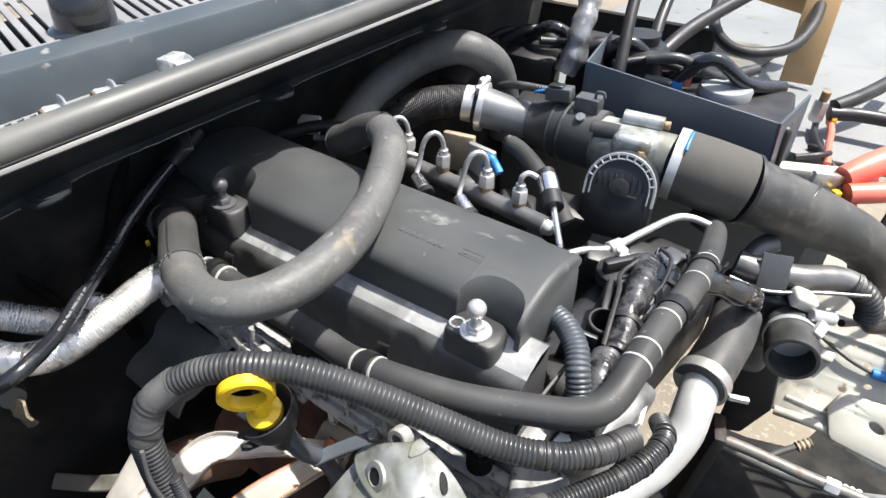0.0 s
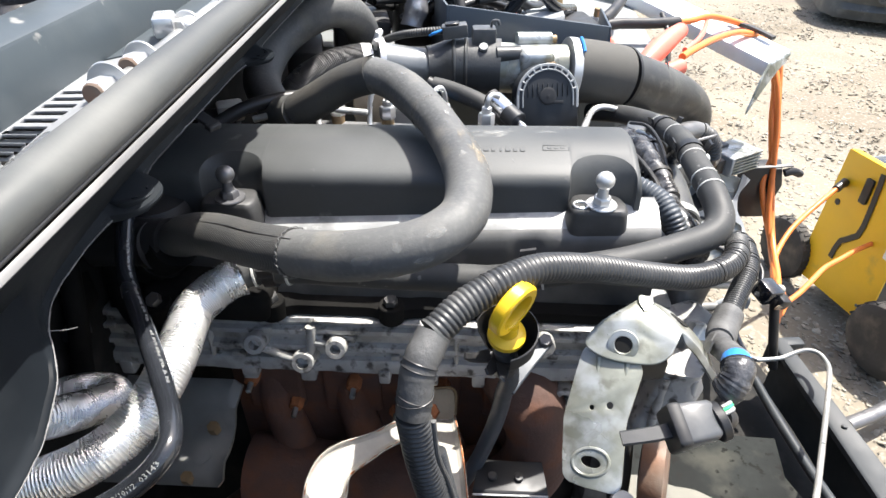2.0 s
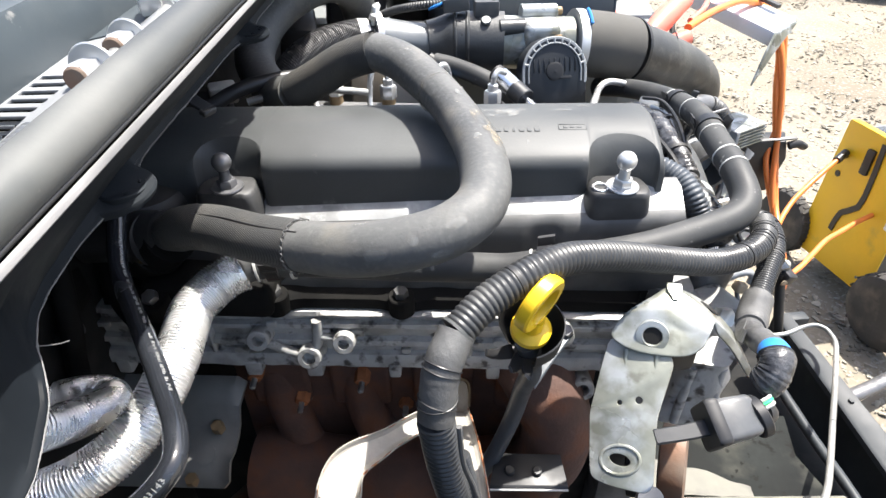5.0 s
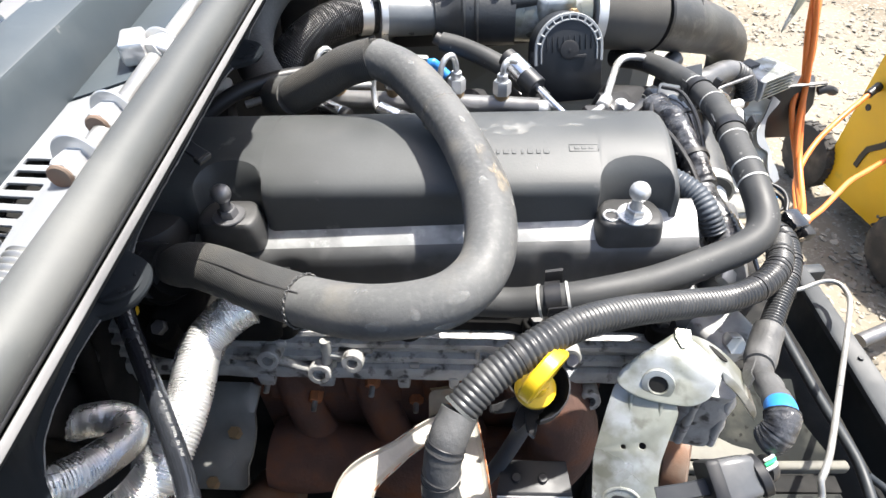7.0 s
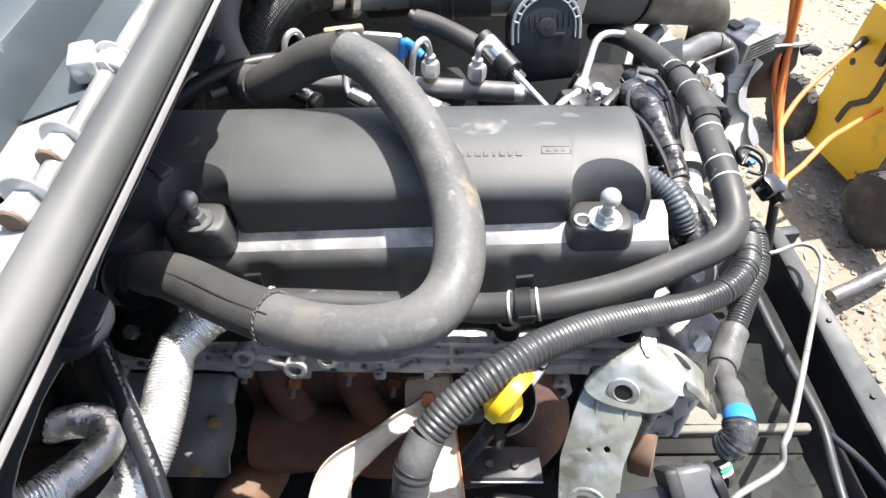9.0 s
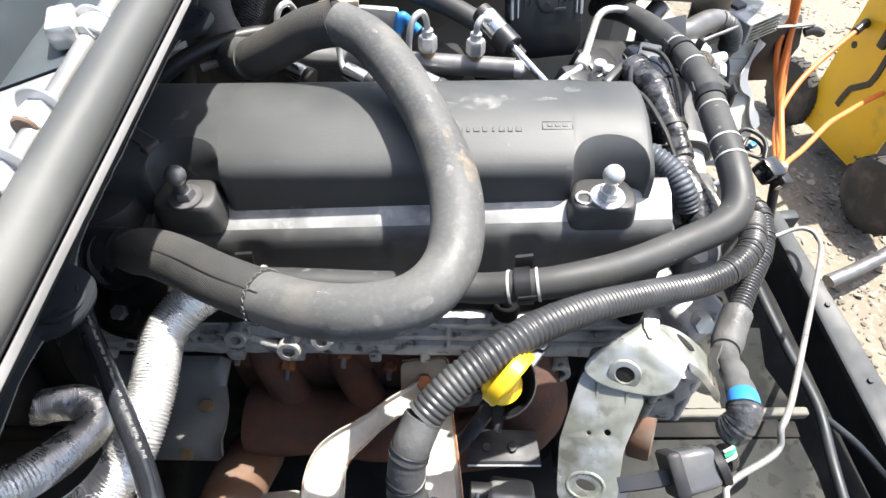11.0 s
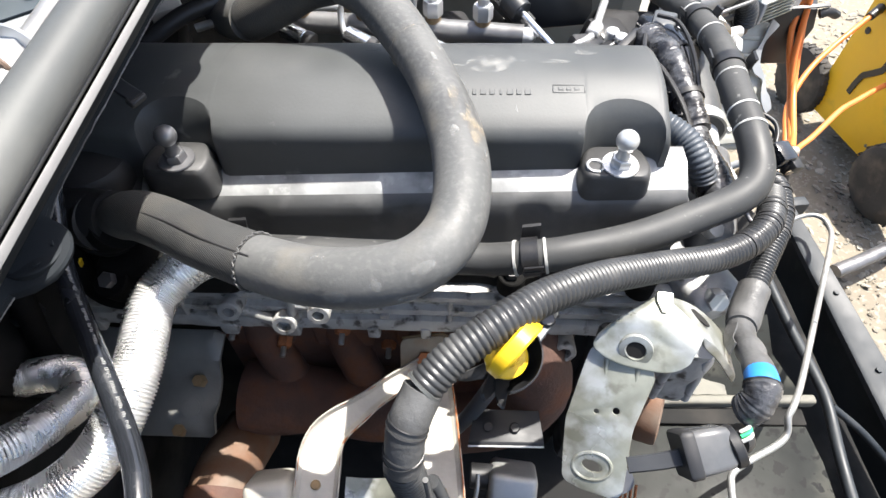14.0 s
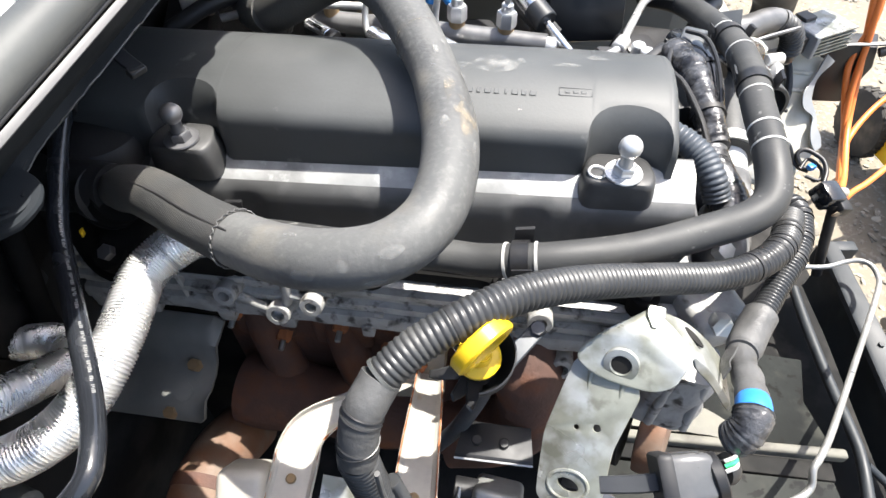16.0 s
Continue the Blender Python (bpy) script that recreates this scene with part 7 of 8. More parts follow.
    part("front_plate", box((0.03, 0.12, 0.12), (0.275, 0.05, 0.85), (0, 8, -10), 0.01, 3), "alu2", b)
    part("white_tab", box((0.004, 0.03, 0.035), (0.297, 0.075, 0.885), (0, 20, 10), 0.001, 1), "white", b)
    part("bolt", hexnut((0.262, 0.0, 0.905), (0.264, -0.006, 0.915), 0.008), "bright", b)
    part("bolt", hexnut((0.258, 0.045, 0.90), (0.259, 0.04, 0.912), 0.007), "bright", b)
    for x, y, z, r in ((0.18, 0.235, 0.92, 0.02), (0.21, 0.29, 0.90, 0.025), (0.25, 0.33, 0.885, 0.02), (0.10, 0.33, 0.90, 0.03), (0.03, 0.30, 0.90, 0.025), (-0.06, 0.32, 0.90, 0.02)):
        part("dark_block", box((r * 2, r * 1.6, r * 2), (x, y, z - r * 0.4), (10, 15, 30), r * 0.25, 2), "black", b)
    # coolant pipes and the open turbo duct
    p = thing("charge_pipe", "pale alloy charge pipe with rubber joint and clip", "pipe", (0.33, 0.2, 0.8))
    part("rubber_joint", tube([(0.328, 0.335, 0.842), (0.331, 0.295, 0.838), (0.329, 0.25, 0.833), (0.326, 0.212, 0.828)], 0.0275, 0.006, 26, wob=0.0006), "hose2", p)
    part("alloy_pipe", tube([(0.327, 0.222, 0.829), (0.330, 0.195, 0.811), (0.331, 0.170, 0.789), (0.320, 0.135, 0.764), (0.302, 0.103, 0.748), (0.28, 0.06, 0.73), (0.25, 0.0, 0.70)], 0.0205, 0.006, 26, wob=0.0006), "alloy", p)
    part("spring_clip", tube([(0.3275, 0.226, 0.8295), (0.3265, 0.212, 0.828)], 0.0300, 0.003, 26), "steel", p)
    part("clip_ear", box((0.02, 0.006, 0.006), (0.366, 0.214, 0.832), (0, 0, 20), 0.001), "bright", p)
    d = thing("open_duct", "open black rubber duct mouth with worm clamp", "duct", (0.4, 0.36, 0.8))
    part("duct", pipe_end((0.385, 0.41, 0.80), (0.400, 0.340, 0.806), 0.030, 0.005, 0.05), "hose2", d)
    part("clamp", tube([(0.3895, 0.389, 0.802), (0.391, 0.381, 0.803)], 0.0315, 0.002, 26), "bright", d)
    part("clamp_screw", box((0.012, 0.022, 0.012), (0.414, 0.386, 0.828), (20, 30, 0), 0.002), "bright", d)
    part("elbow", tube([(0.385, 0.41, 0.80), (0.378, 0.44, 0.79), (0.36, 0.46, 0.75), (0.35, 0.46, 0.68)], 0.029, 0.006, 22), "hose2", d)
    q = thing("coolant_pipes", "grey metal coolant pipe with ribbed hose end", "pipe", (0.38, 0.45, 0.84))
    part("pipe", tube([(0.300, 0.415, 0.862), (0.33, 0.420, 0.858), (0.37, 0.437, 0.856), (0.41, 0.470, 0.852), (0.435, 0.48, 0.845)], 0.0165, 0.006, 20), "pipegrey2", q)
    part("ribbed_end", ribbed([(0.425, 0.474, 0.850), (0.445, 0.480, 0.838), (0.458, 0.484, 0.820), (0.462, 0.486, 0.80)], 0.016, 0.006, 0.002, 20, 6), "conduit", q)
    part("clip_plate", box((0.035, 0.004, 0.05), (0.345, 0.412, 0.865), (-25, 0, 20), 0.001), "glossgrey", q)
    part("stub", tube([(0.312, 0.425, 0.86), (0.318, 0.445, 0.875), (0.33, 0.46, 0.88)], 0.013, 0.005, 18), "pipegrey2", q)
    part("thin_wire", tube([(0.30, 0.395, 0.85), (0.345, 0.40, 0.845), (0.40, 0.43, 0.85), (0.45, 0.46, 0.85)], 0.0025, 0.006, 8), "dullsteel", q)
    part("tail", tube([(0.462, 0.486, 0.80), (0.47, 0.50, 0.78), (0.49, 0.54, 0.76), (0.52, 0.60, 0.74)], 0.009, 0.005, 14), "black", q)
    part("side_branch", tube([(0.292, 0.215, 0.957), (0.306, 0.235, 0.945), (0.325, 0.262, 0.925), (0.335, 0.30, 0.90), (0.338, 0.33, 0.87)], lambda i, s: 0.0125 + 0.0012 * math.sin(s * 120), 0.004, 18, wob=0.001), "gloss", q)
    part("pale_block", box((0.03, 0.025, 0.02), (0.385, 0.415, 0.842), (10, 20, 30), 0.005, 3), "body", q)
    part("pale_nipple", cyl((0.40, 0.40, 0.835), (0.425, 0.415, 0.83), 0.008), "bright", q)
    part("lower_box", box((0.10, 0.05, 0.07), (0.34, 0.43, 0.80), (0, 0, 12), 0.012, 3), "black", q)


front_clutter()


# ---------------------------------------------------------------- battery corner and body shell
def battery_corner():
    t = thing("battery_tray", "blue-grey plastic battery tray with a thin front wall", "battery tray", (0.14, 0.65, 0.9))
    part("front_wall", slab([(0.008, 0.527, 1.032), (0.14, 0.548, 1.012), (0.275, 0.575, 0.990), (0.28, 0.575, 0.90), (0.008, 0.525, 0.90)], (0, 0.004, 0), 0.001), "batt", t)
    part("side_wall", slab([(0.275, 0.575, 0.990), (0.285, 0.73, 0.985), (0.285, 0.73, 0.88), (0.28, 0.575, 0.88)], (0.004, 0, 0), 0.001), "batt", t)
    part("left_wall", slab([(0.008, 0.527, 1.032), (-0.03, 0.70, 1.03), (-0.03, 0.70, 0.9), (0.008, 0.527, 0.90)], (-0.004, 0, 0), 0.001), "batt", t)
    b = thing("battery", "black car battery with round pale cap", "battery", (0.15, 0.68, 0.88))
    part("case", box((0.25, 0.16, 0.13), (0.155, 0.675, 0.905), (0, 0, 10), 0.008, 3), "black", b)
    part("lid_rim", box((0.15, 0.06, 0.02), (0.10, 0.745, 0.975), (0, 0, 10), 0.005, 2), "black2", b)
    part("cap", lathe([(0.040, 0), (0.041, 0.012), (0.038, 0.018), (0.001, 0.020)], pose(0.174, 0.69, 0.968, 4, 0, 0), 36), "palecap", b, "pale grey round cap")
    part("cap_grip", box((0.07, 0.008, 0.006), (0.174, 0.69, 0.989), (4, 0, 15), 0.002), "palecap", b)
    part("blue_terminal", box((0.016, 0.012, 0.014), (0.108, 0.655, 0.982), (0, 0, 10), 0.002), "blue", b)
    part("red_terminal", box((0.014, 0.012, 0.014), (0.118, 0.667, 0.985), (0, 0, 10), 0.002), "red", b)
    part("hose", tube([(0.06, 0.64, 0.985), (0.08, 0.645, 0.985), (0.10, 0.65, 0.982)], 0.007, 0.004, 12), "seal", b)
    r = thing("fluid_reservoir", "black reservoir and hoses behind the tray", "reservoir", (-0.02, 0.72, 0.9))
    part("body", lathe([(0.045, 0), (0.05, 0.01), (0.05, 0.08), (0.042, 0.09), (0.001, 0.092)], pose(0.02, 0.70, 0.93)), "black2", r)
    part("neck", lathe([(0.03, 0), (0.032, 0.004), (0.032, 0.014), (0.001, 0.018)], pose(0.02, 0.70, 1.022)), "black2", r)
    part("wrap", tube([(-0.06, 0.60, 0.98), (-0.05, 0.61, 1.02), (-0.05, 0.62, 1.05), (-0.06, 0.66, 1.09)], lambda i, s: 0.019 + 0.005 * noise.noise(Vector((s * 50, 2, 0))), 0.004, 20, wob=0.006), "crinkle", r, "crinkled glossy plastic wrap")
    c = thing("battery_cable", "thick black cables arching over the battery", "cable", (0.1, 0.7, 1.0))
    part("upright", tube([(0.03, 0.60, 0.98), (0.02, 0.63, 1.03), (0.005, 0.68, 1.09), (-0.01, 0.75, 1.16)], 0.0095, 0.006, 16), "black", c)
    part("diagonal", tube([(0.05, 0.72, 1.00), (0.07, 0.80, 1.03), (0.11, 0.92, 1.06), (0.16, 1.05, 1.09), (0.24, 1.2, 1.1)], 0.012, 0.006, 16), "black", c)
    part("loop", tube([(0.05, 1.02, 1.04), (0.075, 0.93, 1.01), (0.12, 0.88, 0.99), (0.17, 0.885, 0.985), (0.215, 0.95, 0.99), (0.225, 1.05, 1.02), (0.20, 1.15, 1.05), (0.12, 1.22, 1.07)], 0.0105, 0.006, 16), "black", c)
    part("stub", tube([(0.03, 0.74, 1.01), (0.015, 0.80, 1.04), (0.0, 0.9, 1.1)], 0.010, 0.006, 14), "black", c)
    f = thing("inner_wing", "flat light grey inner wing panel with dust", "wing panel", (0.2, 1.1, 0.85), kind="structure")
    part("wing_top", slab([(-0.30, 0.80, 0.885), (0.30, 0.74, 0.885), (0.44, 0.80, 0.87), (0.47, 1.30, 0.88), (0.30, 2.0, 0.88), (-0.30, 2.0, 0.89)], (0, 0, -0.012)), "greyinner", f)
    part("wing_drop", slab([(-0.3, 0.80, 0.88), (0.30, 0.745, 0.88), (0.40, 0.78, 0.87), (0.40, 0.80, 0.45), (-0.3, 0.82, 0.45)], (0, 0.012, 0)), "greyinner", f)
    part("tray_rail", box((0.16, 0.03, 0.03), (0.34, 0.70, 0.875), (0, 0, 24), 0.006), "body", f)
    part("bracket", tube([(0.30, 0.70, 0.895), (0.33, 0.72, 0.90), (0.34, 0.75, 0.895), (0.31, 0.77, 0.89)], 0.005, 0.006, 10), "black", f)
    part("slot", box((0.10, 0.02, 0.006), (0.32, 0.62, 0.882), (0, 0, 30), 0.002), "black", f)
    k = thing("cardboard_strip", "worn strip of brown cardboard wedged upright", "cardboard", (0.23, 1.05, 0.89))
    part("strip", box((0.06, 0.010, 0.20), (0.225, 1.08, 0.99), (-18, 0, 8), 0.002), "card", k)
    part("roll", cyl((0.06, 1.20, 1.04), (0.22, 1.18, 1.02), 0.032), "card", k)
    u = thing("wing_underlay", "dark mat in the shade on the wing", "mat", (0.1, 1.3, 0.9))
    part("mat", slab([(-0.08, 1.02, 0.897), (0.14, 1.00, 0.897), (0.16, 1.25, 0.899), (-0.10, 1.25, 0.899)], (0, 0, -0.006), 0.002), "dusty", u)


battery_corner()


def body_front():
    e = thing("body_front_panel", "cream painted inner wing wall with punched holes and torn edge", "body panel", (0.55, 0.8, 0.3), kind="structure")
    m = frame_on((0, 0.80, 0.45), (1, 0, 0), (0, 0.64, 0.77))

    def on(x, v, n=0.0):
        return m @ Vector((x, v, n))

    out = [(0.40, -0.023), (0.424, -0.119), (0.52, -0.110), (0.532, -0.130), (0.691, -0.132), (0.740, -0.054), (0.722, -0.017), (0.719, 0.015), (0.694, 0.045), (0.725, 0.130), (0.639, 0.168), (0.534, 0.186), (0.45, 0.30), (0.34, 0.32), (0.34, 0.02)]
    holes = [disc(x, z, r, r * 0.8, 14, 15) for x, z, r in ((0.444, -0.057, 0.007), (0.484, -0.051, 0.0075), (0.541, 0.033, 0.008), (0.512, 0.057, 0.005), (0.555, -0.005, 0.008))]
    part("sheet", plate(rounded(out, 0.008, 3), 0.004, holes, m, 0.001), "body", e)
    for v, x0, x1 in ((0.105, 0.44, 0.70), (0.068, 0.43, 0.69), (-0.085, 0.44, 0.71)):
        part("pressed_bead", tube([on(x0, v, 0.001), on((x0 + x1) / 2, v + 0.003, 0.003), on(x1, v - 0.004, 0.001)], 0.005, 0.01, 10), "body", e)
    part("torn_edge", strap([on(0.740, -0.054, 0.004), on(0.722, -0.017, 0.012), on(0.719, 0.015, 0.006), on(0.694, 0.045, 0.016), on(0.706, 0.09, 0.008), on(0.728, 0.135, 0.012)], lambda u: 0.022 + 0.010 * math.sin(u * 14), 0.003, (0.6, -0.7, 0.5), 0.0006), "pale", e, "curled pale torn edge")
    part("lower_lip", tube([on(0.43, -0.119, 0.004), on(0.52, -0.112, 0.006), on(0.60, -0.130, 0.006), on(0.695, -0.132, 0.004)], 0.010, 0.01, 12), "body", e)
    part("stiffener", plate(rounded([(0.513, -0.071), (0.532, -0.121), (0.629, -0.127), (0.694, -0.119), (0.692, -0.022), (0.593, -0.028), (0.524, -0.035)], 0.010), 0.022, [disc(0.590, -0.071, 0.018, 0.012, 18, -20), disc(0.548, -0.048, 0.005), disc(0.551, -0.062, 0.004)],
                            m @ pose(0, 0, 0.012), 0.004), "body", e, "pressed cream stiffener with an oval hole")
    part("blue_plug", cyl(on(0.550, 0.022, 0.012), on(0.580, 0.024, 0.012), 0.010), "blue", e)
    part("lead", tube([on(0.550, 0.022, 0.012), on(0.51, 0.03, 0.014), on(0.47, 0.045, 0.012), on(0.435, 0.06, 0.01)], 0.0045, 0.006, 10), "seal", e)
    part("lead", tube([on(0.580, 0.024, 0.012), on(0.60, 0.03, 0.014), on(0.635, 0.028, 0.016), on(0.66, 0.02, 0.012)], 0.004, 0.006, 10), "black", e)
    part("dark_guard", slab([(0.350, 0.50, 0.66), (0.400, 0.50, 0.652), (0.414, 0.50, 0.564), (0.388, 0.50, 0.487), (0.350, 0.50, 0.469)][::-1], (0, 0.02, 0), 0.004), "black", e)
    part("cream_tab", box((0.03, 0.02, 0.02), on(0.47, 0.02, 0.012), (40, 0, 0), 0.003), "body", e)
    k = thing("wall_cable", "dark cable curling across the cream wall to the connector", "cable", (0.66, 0.78, 0.4))
    part("cable", tube([m @ Vector(p) for p in ((0.63, 0.155, 0.012), (0.648, 0.11, 0.012), (0.655, 0.055, 0.014), (0.64, 0.01, 0.016), (0.62, -0.015, 0.016), (0.63, -0.035, 0.02), (0.665, -0.05, 0.03))] + [(0.69, 0.73, 0.395), (0.72, 0.715, 0.39)], 0.007, 0.006, 12), "black", k)
    a = thing("ac_hose", "grey rubber hose with ribbed pale ferrule and white pipe end", "hose", (0.5, 0.62, 0.3))
    part("hose", tube([(0.30, 0.58, 0.37), (0.34, 0.59, 0.345), (0.375, 0.60, 0.330), (0.478, 0.605, 0.327), (0.54, 0.63, 0.318), (0.575, 0.648, 0.315)], 0.0105, 0.008, 18), "seal", a)
    part("ferrule", ribbed([(0.573, 0.648, 0.315), (0.608, 0.641, 0.328)], 0.0125, 0.011, 0.003, 18, 6), "white", a)
    part("white_pipe", tube([(0.606, 0.641, 0.327), (0.641, 0.64, 0.352), (0.672, 0.64, 0.371), (0.690, 0.64, 0.374), (0.701, 0.64, 0.364), (0.700, 0.64, 0.345)], 0.008, 0.006, 14), "palecap", a, "pale blue-white pipe end")
    part("joint_block", box((0.026, 0.026, 0.026), (0.680, 0.638, 0.334), (0, 20, 10), 0.006, 3), "creamdark", a)
    part("branch", tube([(0.44, 0.60, 0.333), (0.46, 0.63, 0.345), (0.49, 0.66, 0.36)], 0.006, 0.006, 12), "seal", a)
    part("branch_cuff", ribbed([(0.487, 0.656, 0.358), (0.505, 0.675, 0.366)], 0.010, 0.009, 0.003, 16, 6), "creamdark", a)
    r = thing("cross_rail", "grey rust-spotted steel pipe below the charge pipe", "pipe", (0.42, 0.5, 0.4))
    part("rail", tube([(0.335, 0.535, 0.412), (0.42, 0.548, 0.408), (0.50, 0.558, 0.402), (0.60, 0.574, 0.396)], 0.0105, 0.006, 18), "rustpipe", r, "grey pipe spotted with rust")
    part("pipe_nut", hexnut((0.535, 0.564, 0.400), (0.558, 0.567, 0.399), 0.014), "bright", r)
    part("hanger", box((0.022, 0.06, 0.24), (0.347, 0.46, 0.40), (0, 6, 18), 0.006), "rustdark", r)
    part("pale_patch", box((0.09, 0.02, 0.035), (0.40, 0.66, 0.26), (20, 0, 4), 0.006), "dusty", r)
    x = thing("finned_cooler", "small finned aluminium control box on the torn wall top", "control box", (0.69, 0.86, 0.60))
    u = Vector((0.088, 0.055, 0.0)).normalized()
    m = frame_on(Vector((0.66, 0.82, 0.612)) + u * 0.051 + Vector((-u.y, u.x, 0)) * 0.04, u, Vector((-u.y, u.x, 0)))

    def block(name, size, loc, bevel, mt):
        bx = box(size, loc, (0, 0, 0), bevel, 1)
        bmesh.ops.transform(bx, matrix=m, verts=bx.verts)
        part(name, bx, mt, x)

    for k in range(6):
        block("fin", (0.102, 0.080, 0.0038), (0, 0, -0.021 + 0.0084 * k), 0.0006, "zinc")
    block("core", (0.094, 0.070, 0.042), (0, 0, 0), 0.001, "dullsteel")
    block("end_plate", (0.010, 0.082, 0.048), (-0.050, 0, 0), 0.002, "palecap")
    block("dark_cap", (0.03, 0.03, 0.008), (-0.02, 0.03, 0.026), 0.001, "black")
    part("plug", box((0.03, 0.035, 0.036), (0.625, 0.835, 0.612), (0, 0, 32), 0.005, 2), "black", x)
    part("lead", tube([(0.62, 0.83, 0.615), (0.575, 0.78, 0.66), (0.52, 0.70, 0.72), (0.47, 0.62, 0.77)], 0.008, 0.006, 12), "black", x)
    part("lead", tube([(0.62, 0.83, 0.605), (0.565, 0.77, 0.63), (0.50, 0.68, 0.67), (0.45, 0.60, 0.70)], 0.006, 0.006, 12), "black", x)
    d = thing("dark_plastic_box", "dark brown plastic box hanging behind the torn wall", "plastic box", (0.8, 0.95, 0.4))
    part("body", slab([(0.735, 0.95, 0.545), (0.775, 0.95, 0.402), (0.840, 0.95, 0.405), (0.862, 0.95, 0.50), (0.848, 0.95, 0.55)][::-1], (0.02, 0.06, 0), 0.004), "black", d)
    part("lip", strap([(0.745, 0.945, 0.55), (0.80, 0.945, 0.556), (0.87, 0.95, 0.56)], 0.010, 0.004, (0, -0.3, 1)), "black2", d)
    part("frayed_plug", tube([(0.855, 0.945, 0.54), (0.875, 0.945, 0.545), (0.895, 0.95, 0.535)], 0.010, 0.004, 10, wob=0.004), "black", d)
    w = thing("white_wing_edge", "white painted wing edge rail with a torn grey end", "wing rail", (0.6, 0.9, 0.8))
    part("rail", slab([(0.38, 1.30, 0.935), (0.47, 1.34, 0.935), (0.775, 0.955, 0.85), (0.70, 0.885, 0.84)], (0, 0, -0.035), 0.006), "white", w)
    part("torn_end", slab([(0.775, 0.955, 0.845), (0.70, 0.885, 0.838), (0.68, 0.86, 0.81), (0.66, 0.84, 0.74), (0.70, 0.87, 0.80)], (0.003, -0.002, -0.004), 0.0008), "zinc", w, "bent grey sheet end")
    part("handle", strap([(0.66, 1.06, 0.885), (0.70, 1.02, 0.88), (0.735, 0.97, 0.87)], 0.014, 0.008, (0, 0, 1)), "black", w)


body_front()


def cables():
    o = thing("orange_cable", "bright orange extension cable hanging down in twisted strands", "cable", (0.8, 0.95, 0.5), group="orange cables")
    A = [(0.49, 0.912, 0.916), (0.53, 0.94, 0.914), (0.60, 1.0, 0.908), (0.72, 1.06, 0.866), (0.78, 1.055, 0.812), (0.80, 1.0, 0.728), (0.822, 0.96, 0.58), (0.83, 0.915, 0.45), (0.835, 0.84, 0.36), (0.80, 0.72, 0.36), (0.775, 0.67, 0.38)]
    part("strand", tube(A, 0.0072, 0.01, 14), "orange", o)
    B = [(0.455, 0.722, 0.898), (0.490, 0.772, 0.897), (0.569, 0.878, 0.891), (0.666, 0.983, 0.878), (0.746, 1.03, 0.842), (0.793, 1.025, 0.755), (0.80, 0.985, 0.66), (0.832, 0.955, 0.52), (0.84, 0.88, 0.40), (0.81, 0.74, 0.365), (0.78, 0.675, 0.38)]
    part("strand", tube(B, 0.0072, 0.01, 14), "orange", o)
    part("strand", tube([(0.80, 1.04, 0.80), (0.81, 1.0, 0.70), (0.825, 0.975, 0.60), (0.81, 0.945, 0.50), (0.84, 0.88, 0.38), (0.80, 0.72, 0.36)], 0.007, 0.01, 12), "orange", o)
    o2 = thing("orange_cable", "orange cable running from the plug to the yellow cart", "cable", (1.1, 1.1, 0.1), group="orange cables")
    part("strand", tube([(1.395, 1.512, 0.222), (1.307, 1.450, 0.186), (1.227, 1.390, 0.151), (1.159, 1.326, 0.130), (1.098, 1.251, 0.101), (1.053, 1.169, 0.080), (1.028, 1.075, 0.065), (1.002, 0.974, 0.050), (0.96, 0.90, 0.08), (0.84, 0.74, 0.30), (0.78, 0.67, 0.37)], 0.0085, 0.012, 12), "orange", o2)
    part("plug", cyl((1.36, 1.488, 0.208), (1.402, 1.518, 0.225), 0.014), "black", o2)
    o3 = thing("orange_cable", "orange cable crossing in front of the yellow cart", "cable", (1.1, 0.9, 0.1), group="orange cables")
    part("strand", tube([(1.75, 1.44, 0.10), (1.58, 1.38, 0.092), (1.467, 1.334, 0.086), (1.379, 1.288, 0.079), (1.299, 1.238, 0.071), (1.238, 1.198, 0.066), (1.177, 1.142, 0.056), (1.117, 1.085, 0.048), (1.054, 1.031, 0.045), (0.98, 0.93, 0.08), (0.85, 0.75, 0.29), (0.785, 0.67, 0.365)], 0.0085, 0.012, 12), "orange", o3)
    p = thing("cable_plug", "black plug and wiring at the end of the orange cables", "plug", (0.74, 0.65, 0.35))
    part("body", box((0.045, 0.05, 0.045), (0.738, 0.640, 0.392), (15, 10, 25), 0.008, 2), "gloss", p)
    part("socket", box((0.035, 0.04, 0.03), (0.765, 0.628, 0.378), (15, 20, 25), 0.006, 2), "black", p)
    part("socket_face", box((0.018, 0.004, 0.016), (0.757, 0.607, 0.372), (15, 20, 25), 0.002, 1), "creamdark", p)
    part("wire_loop", tube([(0.700, 0.72, 0.40), (0.690, 0.735, 0.415), (0.705, 0.74, 0.425), (0.735, 0.72, 0.42), (0.742, 0.695, 0.41), (0.735, 0.67, 0.40)], 0.005, 0.005, 10), "black", p)
    part("wire_loop", tube([(0.695, 0.705, 0.40), (0.715, 0.73, 0.408), (0.74, 0.71, 0.40), (0.73, 0.68, 0.395), (0.705, 0.69, 0.395)], 0.004, 0.005, 10), "black", p)
    part("blue_core", box((0.016, 0.014, 0.012), (0.719, 0.712, 0.402), (0, 0, 30), 0.003), "blue", p)
    part("neck", cyl((0.765, 0.66, 0.385), (0.79, 0.675, 0.372), 0.011), "cream", p)
